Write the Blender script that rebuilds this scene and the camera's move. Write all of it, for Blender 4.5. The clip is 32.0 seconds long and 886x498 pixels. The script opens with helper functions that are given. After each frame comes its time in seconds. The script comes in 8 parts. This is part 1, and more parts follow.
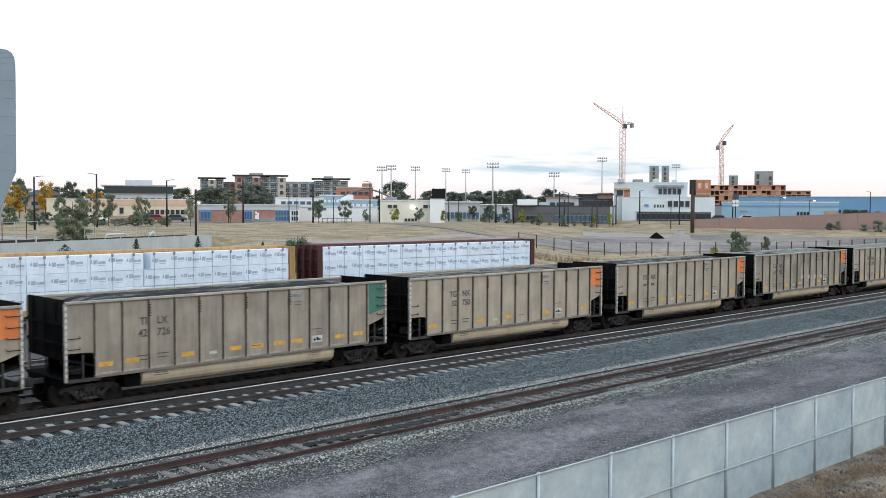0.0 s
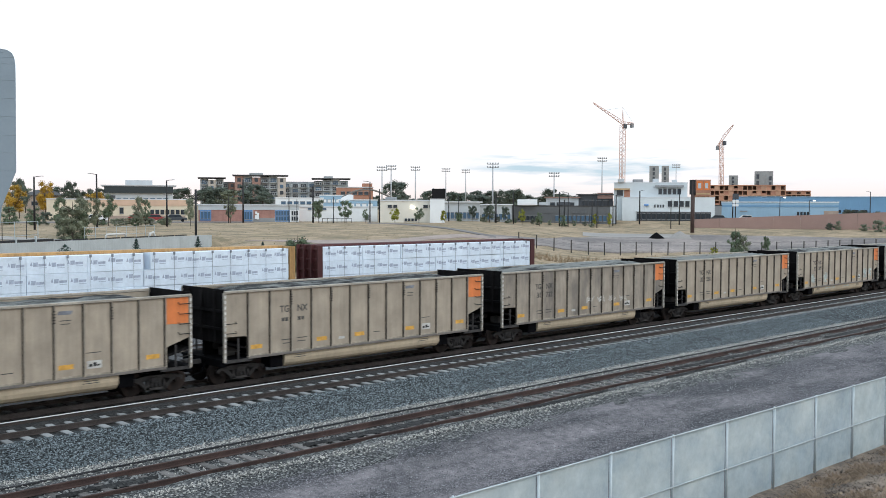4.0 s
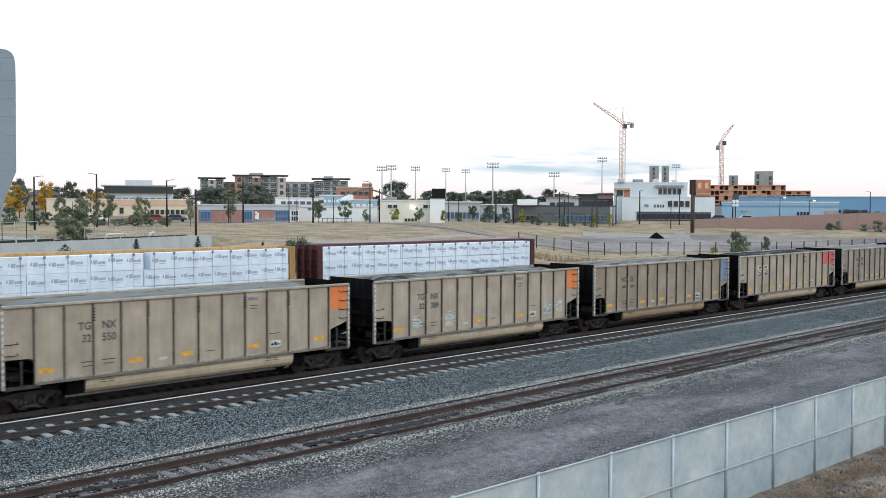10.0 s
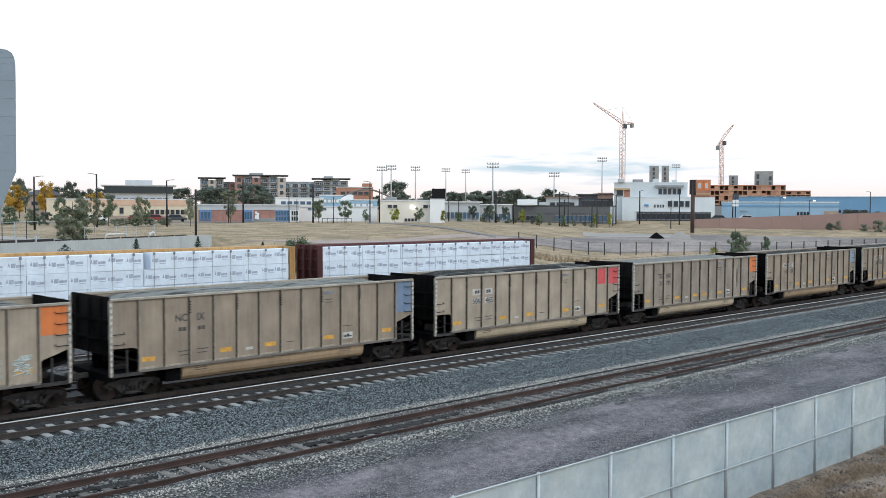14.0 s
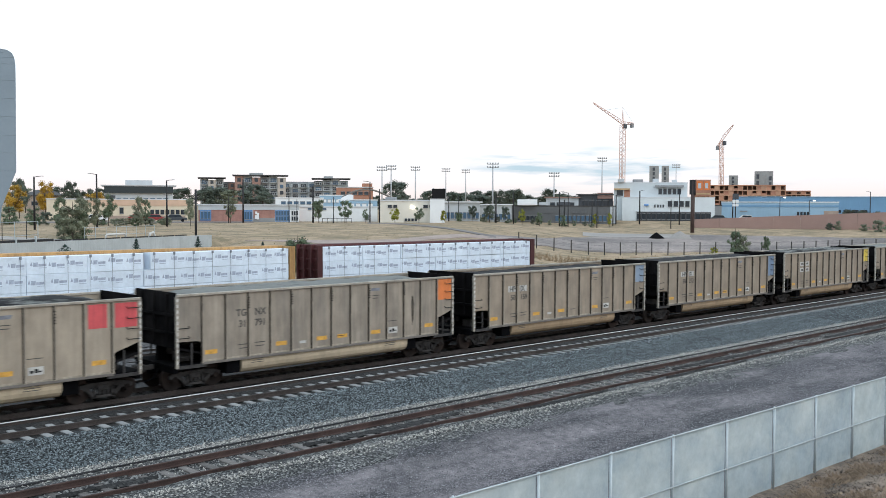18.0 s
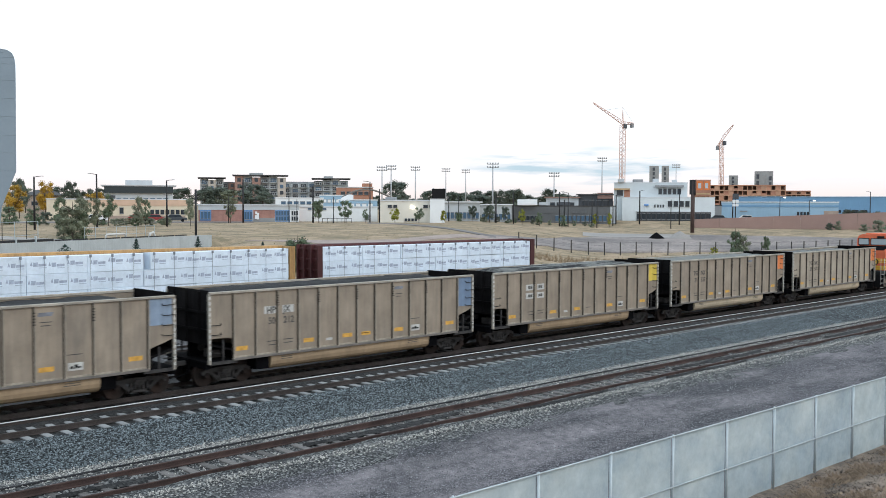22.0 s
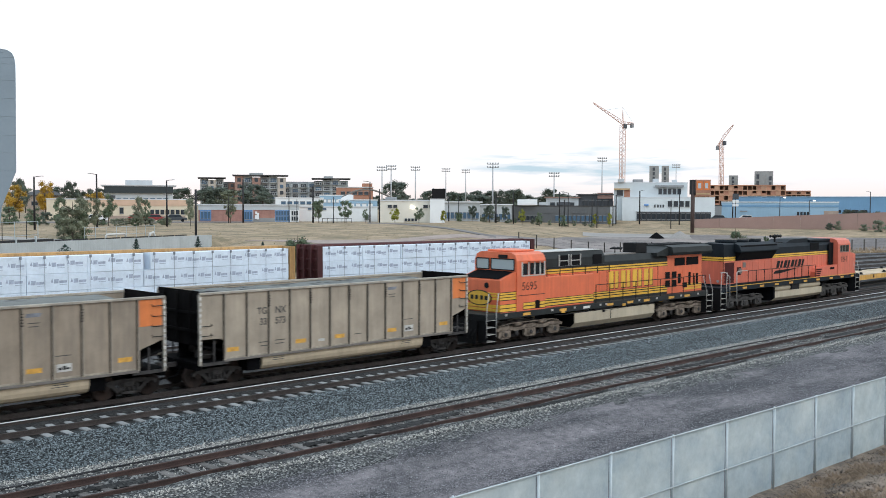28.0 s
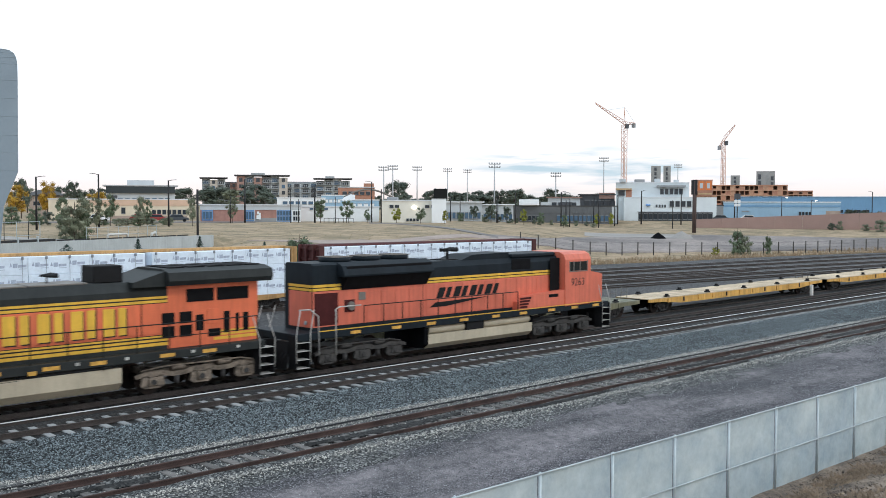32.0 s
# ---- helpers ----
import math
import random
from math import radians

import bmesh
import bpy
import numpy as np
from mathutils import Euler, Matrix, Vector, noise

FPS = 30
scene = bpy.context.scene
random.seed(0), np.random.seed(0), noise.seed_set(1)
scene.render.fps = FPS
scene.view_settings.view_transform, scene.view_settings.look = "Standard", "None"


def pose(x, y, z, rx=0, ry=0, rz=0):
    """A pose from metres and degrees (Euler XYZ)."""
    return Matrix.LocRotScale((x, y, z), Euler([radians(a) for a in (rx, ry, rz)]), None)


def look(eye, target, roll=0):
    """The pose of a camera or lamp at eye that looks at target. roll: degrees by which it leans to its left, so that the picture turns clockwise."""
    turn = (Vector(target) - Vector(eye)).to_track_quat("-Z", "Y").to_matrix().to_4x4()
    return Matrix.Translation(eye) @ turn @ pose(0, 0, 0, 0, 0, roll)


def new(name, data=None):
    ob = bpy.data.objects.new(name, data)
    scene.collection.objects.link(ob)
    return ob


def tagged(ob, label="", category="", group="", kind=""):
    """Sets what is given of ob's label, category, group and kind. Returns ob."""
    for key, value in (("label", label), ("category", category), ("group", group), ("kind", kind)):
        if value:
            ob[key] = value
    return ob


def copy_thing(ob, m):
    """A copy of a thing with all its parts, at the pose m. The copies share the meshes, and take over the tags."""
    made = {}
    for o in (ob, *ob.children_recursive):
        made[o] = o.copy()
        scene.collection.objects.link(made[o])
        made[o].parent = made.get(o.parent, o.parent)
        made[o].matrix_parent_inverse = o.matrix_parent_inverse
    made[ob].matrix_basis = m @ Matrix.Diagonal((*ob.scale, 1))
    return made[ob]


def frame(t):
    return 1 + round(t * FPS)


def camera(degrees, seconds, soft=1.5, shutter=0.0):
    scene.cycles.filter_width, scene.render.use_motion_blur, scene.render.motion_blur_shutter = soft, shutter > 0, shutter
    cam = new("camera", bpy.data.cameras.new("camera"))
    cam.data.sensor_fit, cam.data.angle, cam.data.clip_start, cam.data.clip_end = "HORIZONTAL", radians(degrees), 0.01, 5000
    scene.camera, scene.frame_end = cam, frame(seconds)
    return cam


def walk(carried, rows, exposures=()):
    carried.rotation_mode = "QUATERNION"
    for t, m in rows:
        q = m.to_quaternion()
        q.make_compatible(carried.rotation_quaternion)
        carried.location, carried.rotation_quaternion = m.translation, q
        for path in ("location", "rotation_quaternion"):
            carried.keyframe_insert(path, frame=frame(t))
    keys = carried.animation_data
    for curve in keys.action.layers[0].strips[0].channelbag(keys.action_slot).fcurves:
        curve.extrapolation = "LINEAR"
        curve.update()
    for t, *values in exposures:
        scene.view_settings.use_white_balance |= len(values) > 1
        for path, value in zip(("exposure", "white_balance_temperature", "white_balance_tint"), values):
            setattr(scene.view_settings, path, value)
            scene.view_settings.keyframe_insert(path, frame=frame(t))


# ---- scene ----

# ================= camera =================
cam = camera(48.53, 32.0, soft=0.75, shutter=0.4)
EYE = Vector((0.0, -34.99, 7.20))


def aim(yaw, pitch):
    return EYE + Vector((math.sin(yaw) * math.cos(pitch), math.cos(yaw) * math.cos(pitch), -math.sin(pitch)))


STILL = look(EYE, aim(0.77505, 0.04465), 0.18)
NUDGE = look(EYE, aim(0.77335, 0.04465), 0.18)
walk(cam, [(0.0, STILL), (31.5, STILL), (32.0, NUDGE)])
scene.view_settings.exposure = -0.04

# ================= world and sun =================
SUN_EL, SUN_AZ = radians(9), radians(170)
world = bpy.data.worlds.new("dusk_sky")
scene.world = world
world.use_nodes = True


def node(tree, kind, **values):
    n = tree.nodes.new(kind)
    for k, v in values.items():
        n.inputs[k.replace("_", " ")].default_value = v
    return n


def make_sky():
    tree = world.node_tree
    out, bg = tree.nodes["World Output"], tree.nodes["Background"]
    sky = tree.nodes.new("ShaderNodeTexSky")
    sky.sky_type, sky.sun_disc = "NISHITA", False
    sky.sun_elevation, sky.sun_rotation = SUN_EL, SUN_AZ
    sky.air_density, sky.dust_density = 1.0, 2.0
    bg.inputs["Strength"].default_value = 0.125
    link = tree.links.new
    co = tree.nodes.new("ShaderNodeTexCoord")
    sep = tree.nodes.new("ShaderNodeSeparateXYZ")
    link(co.outputs["Generated"], sep.inputs[0])
    # high thin overcast: pale, a little warmer and dimmer at the horizon
    ramp = tree.nodes.new("ShaderNodeValToRGB")
    r = ramp.color_ramp
    r.elements[0].position, r.elements[0].color = 0.0, (9.2, 8.2, 7.9, 1)
    r.elements[1].position, r.elements[1].color = 0.5, (9.7, 11.5, 13.2, 1)
    e = r.elements.new(0.03)
    e.color = (9.9, 9.6, 9.9, 1)
    e = r.elements.new(0.10)
    e.color = (10.3, 11.0, 11.8, 1)
    link(sep.outputs["Z"], ramp.inputs[0])
    over = tree.nodes.new("ShaderNodeMix")
    over.data_type = "RGBA"
    over.inputs["Factor"].default_value = 0.86
    link(sky.outputs[0], over.inputs["A"])
    link(ramp.outputs[0], over.inputs["B"])
    # flat cloud streaks low over the horizon
    mp = tree.nodes.new("ShaderNodeMapping")
    mp.inputs["Scale"].default_value = (6.5, 6.5, 66.0)
    mp.inputs["Location"].default_value = (0.75, 0.3, 0.2)
    link(co.outputs["Generated"], mp.inputs[0])
    nz = node(tree, "ShaderNodeTexNoise", Scale=1.0, Detail=6.0, Roughness=0.55)
    link(mp.outputs[0], nz.inputs["Vector"])
    cl = tree.nodes.new("ShaderNodeMapRange")
    cl.inputs["From Min"].default_value, cl.inputs["From Max"].default_value = 0.48, 0.60
    link(nz.outputs[0], cl.inputs["Value"])
    low = tree.nodes.new("ShaderNodeValToRGB")
    lr = low.color_ramp
    lr.elements[0].position, lr.elements[0].color = 0.0, (0.1, 0.1, 0.1, 1)
    lr.elements[1].position, lr.elements[1].color = 0.064, (0, 0, 0, 1)
    for at, v in ((0.016, 0.35), (0.03, 0.9), (0.05, 0.9)):
        e = lr.elements.new(at)
        e.color = (v, v, v, 1)
    link(sep.outputs["Z"], low.inputs[0])
    # more of it towards the east
    east = tree.nodes.new("ShaderNodeValToRGB")
    er = east.color_ramp.elements
    er[0].position, er[0].color = 0.70, (0.12, 0.12, 0.12, 1)
    er[1].position, er[1].color = 0.91, (0.15, 0.15, 0.15, 1)
    for at, v in ((0.75, 1.0), (0.85, 0.9)):
        e = er.new(at)
        e.color = (v, v, v, 1)
    link(sep.outputs["X"], east.inputs[0])
    mul2 = tree.nodes.new("ShaderNodeMath")
    mul2.operation = "MULTIPLY"
    mul = tree.nodes.new("ShaderNodeMath")
    mul.operation = "MULTIPLY"
    link(cl.outputs[0], mul.inputs[0])
    link(low.outputs[0], mul.inputs[1])
    cloud = tree.nodes.new("ShaderNodeMix")
    cloud.data_type = "RGBA"
    cloud.inputs["B"].default_value = (4.2, 5.7, 6.6, 1)
    link(mul.outputs[0], mul2.inputs[0])
    link(east.outputs[0], mul2.inputs[1])
    link(mul2.outputs[0], cloud.inputs["Factor"])
    link(over.outputs["Result"], cloud.inputs["A"])
    link(cloud.outputs["Result"], bg.inputs["Color"])
    link(bg.outputs[0], out.inputs[0])


make_sky()
sun = new("sun", bpy.data.lights.new("sun", "SUN"))
sun.data.energy, sun.data.angle, sun.data.color = 0.75, radians(14), (0.97, 0.98, 0.97)
sun.matrix_world = look((0, 0, 60), (-math.sin(SUN_AZ) * 60, -math.cos(SUN_AZ) * 60, 60 - 60 * math.tan(radians(40))))

# ================= materials =================
MATS = {}


def mat(name, color, rough=0.8, metal=0.0, var=0.25, scale=3.0, fine=0.0, fine_scale=60.0, bump=0.0, tint=None, rnd=0.0, streak=0.0, spec=0.5):
    """Base colour broken up at two scales, with bump, an optional second tint and vertical dirt streaks."""
    if name in MATS:
        return MATS[name]
    m = bpy.data.materials.new(name)
    m.use_nodes = True
    t = m.node_tree
    b = t.nodes["Principled BSDF"]
    b.inputs["Roughness"].default_value, b.inputs["Metallic"].default_value = rough, metal
    b.inputs["Specular IOR Level"].default_value = spec
    link = t.links.new
    co = t.nodes.new("ShaderNodeTexCoord")
    n1 = node(t, "ShaderNodeTexNoise", Scale=scale, Detail=5.0, Roughness=0.6)
    link(co.outputs["Object"], n1.inputs["Vector"])
    mix = t.nodes.new("ShaderNodeMix")
    mix.data_type = "RGBA"
    dark = [c * (1 - var) for c in color]
    lite = tint if tint else [min(1, c * (1 + var)) for c in color]
    mix.inputs["A"].default_value, mix.inputs["B"].default_value = (*dark, 1), (*lite, 1)
    mr = t.nodes.new("ShaderNodeMapRange")
    mr.inputs["From Min"].default_value, mr.inputs["From Max"].default_value = 0.3, 0.7
    link(n1.outputs[0], mr.inputs["Value"])
    link(mr.outputs[0], mix.inputs["Factor"])
    last = mix.outputs["Result"]

    def times(last, value, lo, hi, f0=0.3, f1=0.7):
        k = t.nodes.new("ShaderNodeMapRange")
        k.inputs["From Min"].default_value, k.inputs["From Max"].default_value = f0, f1
        k.inputs["To Min"].default_value, k.inputs["To Max"].default_value = lo, hi
        link(value, k.inputs["Value"])
        mm = t.nodes.new("ShaderNodeMix")
        mm.data_type, mm.blend_type = "RGBA", "MULTIPLY"
        mm.inputs["Factor"].default_value = 1.0
        link(last, mm.inputs["A"])
        link(k.outputs[0], mm.inputs["B"])
        return mm.outputs["Result"]

    n2 = node(t, "ShaderNodeTexNoise", Scale=fine_scale, Detail=3.0, Roughness=0.7)
    link(co.outputs["Object"], n2.inputs["Vector"])
    if fine:
        last = times(last, n2.outputs[0], 1 - fine, 1 + fine)
    if streak:
        mp = t.nodes.new("ShaderNodeMapping")
        mp.inputs["Scale"].default_value = (3.5, 3.5, 0.22)
        link(co.outputs["Object"], mp.inputs[0])
        n3 = node(t, "ShaderNodeTexNoise", Scale=1.6, Detail=6.0, Roughness=0.65)
        link(mp.outputs[0], n3.inputs["Vector"])
        last = times(last, n3.outputs[0], 1 - streak, 1 + 0.25 * streak, 0.35, 0.62)
    if rnd:
        oi = t.nodes.new("ShaderNodeObjectInfo")
        last = times(last, oi.outputs["Random"], 1 - rnd, 1 + rnd, 0, 1)
    link(last, b.inputs["Base Color"])
    if bump:
        bp = node(t, "ShaderNodeBump", Strength=bump, Distance=0.02)
        link(n2.outputs[0], bp.inputs["Height"])
        link(bp.outputs[0], b.inputs["Normal"])
    MATS[name] = m
    return m


def glow(name, color, strength):
    m = bpy.data.materials.new(name)
    m.use_nodes = True
    b = m.node_tree.nodes["Principled BSDF"]
    b.inputs["Emission Color"].default_value, b.inputs["Emission Strength"].default_value = (*color, 1), strength
    return m


def glass(name, color, rough=0.06, spec=0.5):
    m = bpy.data.materials.new(name)
    m.use_nodes = True
    b = m.node_tree.nodes["Principled BSDF"]
    b.inputs["Base Color"].default_value, b.inputs["Roughness"].default_value = (*color, 1), rough
    b.inputs["Specular IOR Level"].default_value = spec
    return m


def speckle(name, dark, lite, scale, rough=0.9, patch=0.3, patch_scale=0.25, bump=0.6, tint=None, power=2.2, stretch=(1, 1, 1)):
    """Crushed stone: cells of uneven brightness with relief, blotched at a larger scale."""
    m = bpy.data.materials.new(name)
    m.use_nodes = True
    t = m.node_tree
    b = t.nodes["Principled BSDF"]
    b.inputs["Roughness"].default_value = rough
    link = t.links.new
    co = t.nodes.new("ShaderNodeTexCoord")
    v = node(t, "ShaderNodeTexVoronoi", Scale=scale)
    link(co.outputs["Object"], v.inputs["Vector"])
    mix = t.nodes.new("ShaderNodeMix")
    mix.data_type = "RGBA"
    mix.inputs["A"].default_value, mix.inputs["B"].default_value = (*dark, 1), (*lite, 1)
    sp = t.nodes.new("ShaderNodeSeparateColor")
    link(v.outputs["Color"], sp.inputs[0])
    pw = t.nodes.new("ShaderNodeMath")
    pw.operation = "POWER"
    pw.inputs[1].default_value = power
    link(sp.outputs[0], pw.inputs[0])
    link(pw.outputs[0], mix.inputs["Factor"])
    n = node(t, "ShaderNodeTexNoise", Scale=patch_scale, Detail=6.0, Roughness=0.65)
    mp = t.nodes.new("ShaderNodeMapping")
    mp.inputs["Scale"].default_value = stretch
    link(co.outputs["Object"], mp.inputs[0])
    link(mp.outputs[0], n.inputs["Vector"])
    k = t.nodes.new("ShaderNodeMapRange")
    k.inputs["From Min"].default_value, k.inputs["From Max"].default_value = 0.32, 0.68
    link(n.outputs[0], k.inputs["Value"])
    pm = t.nodes.new("ShaderNodeMix")
    pm.data_type = "RGBA"
    a = 1 - patch
    pm.inputs["A"].default_value = (a, a, a, 1)
    pm.inputs["B"].default_value = (*(tint or (1 + patch, 1 + patch, 1 + patch)), 1)
    link(k.outputs[0], pm.inputs["Factor"])
    mm = t.nodes.new("ShaderNodeMix")
    mm.data_type, mm.blend_type = "RGBA", "MULTIPLY"
    mm.inputs["Factor"].default_value = 1
    link(mix.outputs["Result"], mm.inputs["A"])
    link(pm.outputs["Result"], mm.inputs["B"])
    link(mm.outputs["Result"], b.inputs["Base Color"])
    bp = node(t, "ShaderNodeBump", Strength=bump, Distance=0.03)
    link(v.outputs["Distance"], bp.inputs["Height"])
    link(bp.outputs[0], b.inputs["Normal"])
    return m


def dusty_gravel():
    """Fine crushed stone on the service strip, drifted over by pale purplish dust in long smears."""
    m = speckle("dusty_gravel", (0.020, 0.020, 0.024), (0.21, 0.212, 0.23), 26.0, patch=0.45, patch_scale=0.2, tint=(1.35, 1.25, 1.25), power=2.8, stretch=(0.5, 1.6, 1))
    t = m.node_tree
    b = t.nodes["Principled BSDF"]
    stone = b.inputs["Base Color"].links[0].from_socket
    link = t.links.new
    co = t.nodes.new("ShaderNodeTexCoord")
    mp = t.nodes.new("ShaderNodeMapping")
    mp.inputs["Scale"].default_value = (0.16, 0.55, 1)
    link(co.outputs["Object"], mp.inputs[0])
    n = node(t, "ShaderNodeTexNoise", Scale=1.0, Detail=8.0, Roughness=0.62)
    link(mp.outputs[0], n.inputs["Vector"])
    cover = t.nodes.new("ShaderNodeMapRange")
    cover.inputs["From Min"].default_value, cover.inputs["From Max"].default_value = 0.44, 0.64
    cover.inputs["To Max"].default_value = 0.8
    link(n.outputs[0], cover.inputs["Value"])
    grain = node(t, "ShaderNodeTexNoise", Scale=3.0, Detail=8.0, Roughness=0.75)
    link(co.outputs["Object"], grain.inputs["Vector"])
    dust = t.nodes.new("ShaderNodeValToRGB")
    e = dust.color_ramp.elements
    e[0].position, e[0].color = 0.36, (0.098, 0.090, 0.099, 1)
    e[1].position, e[1].color = 0.66, (0.31, 0.278, 0.285, 1)
    link(grain.outputs[0], dust.inputs[0])
    mix = t.nodes.new("ShaderNodeMix")
    mix.data_type = "RGBA"
    link(cover.outputs[0], mix.inputs["Factor"])
    link(stone, mix.inputs["A"])
    link(dust.outputs[0], mix.inputs["B"])
    link(mix.outputs["Result"], b.inputs["Base Color"])
    return m


# ================= mesh helpers =================
def box(bm, x0, x1, y0, y1, z0, z1, bevel=0.0):
    v = [bm.verts.new((x, y, z)) for x in (x0, x1) for y in (y0, y1) for z in (z0, z1)]
    fs = [bm.faces.new([v[i] for i in q]) for q in ((0, 1, 3, 2), (4, 6, 7, 5), (0, 4, 5, 1), (2, 3, 7, 6), (0, 2, 6, 4), (1, 5, 7, 3))]
    if bevel:
        es = {e for f in fs for e in f.edges}
        bmesh.ops.bevel(bm, geom=list(es), offset=bevel, segments=1, affect="EDGES")


def tube(bm, a, b, r, seg=8, r2=None, cap=True):
    a, b = Vector(a), Vector(b)
    q = (b - a).to_track_quat("Z", "Y").to_matrix()
    r2 = r if r2 is None else r2
    ra = [bm.verts.new(a + q @ Vector((math.cos(2 * math.pi * i / seg) * r, math.sin(2 * math.pi * i / seg) * r, 0))) for i in range(seg)]
    rb = [bm.verts.new(b + q @ Vector((math.cos(2 * math.pi * i / seg) * r2, math.sin(2 * math.pi * i / seg) * r2, 0))) for i in range(seg)]
    for i in range(seg):
        f = bm.faces.new((ra[i], ra[(i + 1) % seg], rb[(i + 1) % seg], rb[i]))
        f.smooth = seg > 7
    if cap:
        bm.faces.new(ra[::-1])
        bm.faces.new(rb)


def bent(bm, pts, r, seg=6):
    """One continuous round bar along the points, mitred at the bends."""
    pts = [Vector(p) for p in pts]
    rings, side = [], None
    for i, p in enumerate(pts):
        t = (pts[min(i + 1, len(pts) - 1)] - pts[max(i - 1, 0)]).normalized()
        side = t.orthogonal().normalized() if side is None else (side - t * side.dot(t)).normalized()
        up = t.cross(side)
        rings.append([bm.verts.new(p + (side * math.cos(6.28319 * k / seg) + up * math.sin(6.28319 * k / seg)) * r) for k in range(seg)])
    for a, b in zip(rings, rings[1:]):
        for k in range(seg):
            bm.faces.new((a[k], a[(k + 1) % seg], b[(k + 1) % seg], b[k])).smooth = True
    bm.faces.new(rings[0][::-1])
    bm.faces.new(rings[-1])


def prism(bm, pts, a0, a1, axis="y"):
    """A profile carried from a0 to a1 along an axis; pts are the two other coordinates in x, y, z order."""
    def at(p, a):
        return {"x": (a, p[0], p[1]), "y": (p[0], a, p[1]), "z": (p[0], p[1], a)}[axis]
    lo = [bm.verts.new(at(p, a0)) for p in pts]
    hi = [bm.verts.new(at(p, a1)) for p in pts]
    n = len(pts)
    for i in range(n):
        bm.faces.new((lo[i], lo[(i + 1) % n], hi[(i + 1) % n], hi[i]))
    bm.faces.new(lo[::-1])
    bm.faces.new(hi)


def mesh_of(bm, name, material):
    bmesh.ops.recalc_face_normals(bm, faces=bm.faces[:])
    me = bpy.data.meshes.new(name)
    bm.to_mesh(me)
    bm.free()
    if material:
        me.materials.append(material)
    return me


def part(name, bm, material, parent, label="", m=None):
    me = bm if isinstance(bm, bpy.types.Mesh) else mesh_of(bm, name, material)
    ob = new(name, me)
    ob.parent = parent
    if m is not None:
        ob.matrix_basis = m
    if label:
        ob["label"] = label
    return ob


def thing(name, label, category, m=None, group="", kind=""):
    ob = new(name)
    ob.empty_display_size = 0.2
    if m is not None:
        ob.matrix_basis = m
    return tagged(ob, label, category, group, kind)


def solid(name, bm, material, label, category="", group="", kind="", m=None):
    ob = new(name, mesh_of(bm, name, material))
    if m is not None:
        ob.matrix_basis = m
    return tagged(ob, label, category, group, kind)


def words(text, size, material, parent, m, name="lettering", label="", bold=0.0, align="CENTER", sx=1.0):
    cu = bpy.data.curves.new(name, "FONT")
    cu.body, cu.size, cu.align_x, cu.extrude, cu.offset = text, size, align, 0.003, bold
    ob = bpy.data.objects.new(name, cu)
    me = bpy.data.meshes.new_from_object(ob)
    bpy.data.objects.remove(ob)
    me.materials.append(material)
    if sx != 1.0:
        me.transform(Matrix.Diagonal((sx, 1, 1, 1)))
    return part(name, me, None, parent, label, m)


# ================= ground =================
M_BALLAST = speckle("ballast_stone", (0.004, 0.005, 0.006), (0.175, 0.212, 0.228), 14.0, patch=0.4, patch_scale=0.5, bump=1.0, power=3.4)
M_GRAVEL = dusty_gravel()
M_RAIL = mat("rusty_rail", (0.055, 0.044, 0.040), 0.7, 0.3, 0.4, 1.2, 0.3, 40)
M_RUST = mat("brown_rust", (0.058, 0.034, 0.029), 0.85, 0.1, 0.4, 1.2, 0.3, 40)
# polished rail head; its sky gleam is put into a pale, mostly diffuse colour
M_GLEAM = mat("painted_gleam_steel", (0.80, 0.80, 0.81), 0.45, 0.25, 0.06, 2)
M_TIE = mat("concrete_tie", (0.27, 0.275, 0.272), 0.9, 0, 0.25, 2, 0.2, 30, rnd=0.2)
M_OLDTIE = mat("black_wood_tie", (0.055, 0.05, 0.046), 0.95, 0, 0.4, 3, 0.3, 30, spec=0.15)
M_WOODTIE = mat("weathered_wood_tie", (0.125, 0.115, 0.108), 0.95, 0, 0.4, 3, 0.3, 30, rnd=0.35)


def smooth(a, b, x):
    t = min(1.0, max(0.0, (x - a) / (b - a)))
    return t * t * (3 - 2 * t)


def ramp_of(stops, x):
    for (a, h0), (b, h1) in zip(stops, stops[1:]):
        if x < b:
            return h0 + (h1 - h0) * smooth(a, b, max(a, x)) if x > a else h0
    return stops[-1][1]


def terrain(x, y):
    """Height of the land: low yard, a grassy rise behind it, a level town beyond; a bank by the near fence."""
    d = math.hypot(x, y + 35.0)
    bearing = math.degrees(math.atan2(x, y + 35.0))
    west = ramp_of([(0, -0.62), (92, -0.62), (120, 2.1), (205, 3.45), (420, 3.6)], d)
    s = 5.0 + 24.0 * min(1.15, max(0.0, (bearing - 55.3) / 12.3))
    east = ramp_of([(0, -0.62), (148 + s, -0.62), (152 + s, -0.48), (166 + s, 0.0), (195 + s * 0.5, 0.85), (238, 1.9), (262, 3.2), (420, 3.7)], d)
    if bearing < 32.5 and 0 < x:
        wall = 105.0 + 33.0 * (bearing - 20.2) / 11.1
        cut = ramp_of([(0, -0.62), (90, -0.62), (wall - 1.5, 0.9), (wall + 0.6, 0.9), (wall + 4.5, 2.75), (205, 3.45), (420, 3.6)], d)
        west = cut + (west - cut) * smooth(31.4, 32.4, bearing)
    if y < 18:
        return -0.62 if y > -21.8 else -0.5 + 1.0 * smooth(-22.6, -27.0, y) if x > 14 else -0.5
    return west + (east - west) * smooth(44, 54.5, bearing)


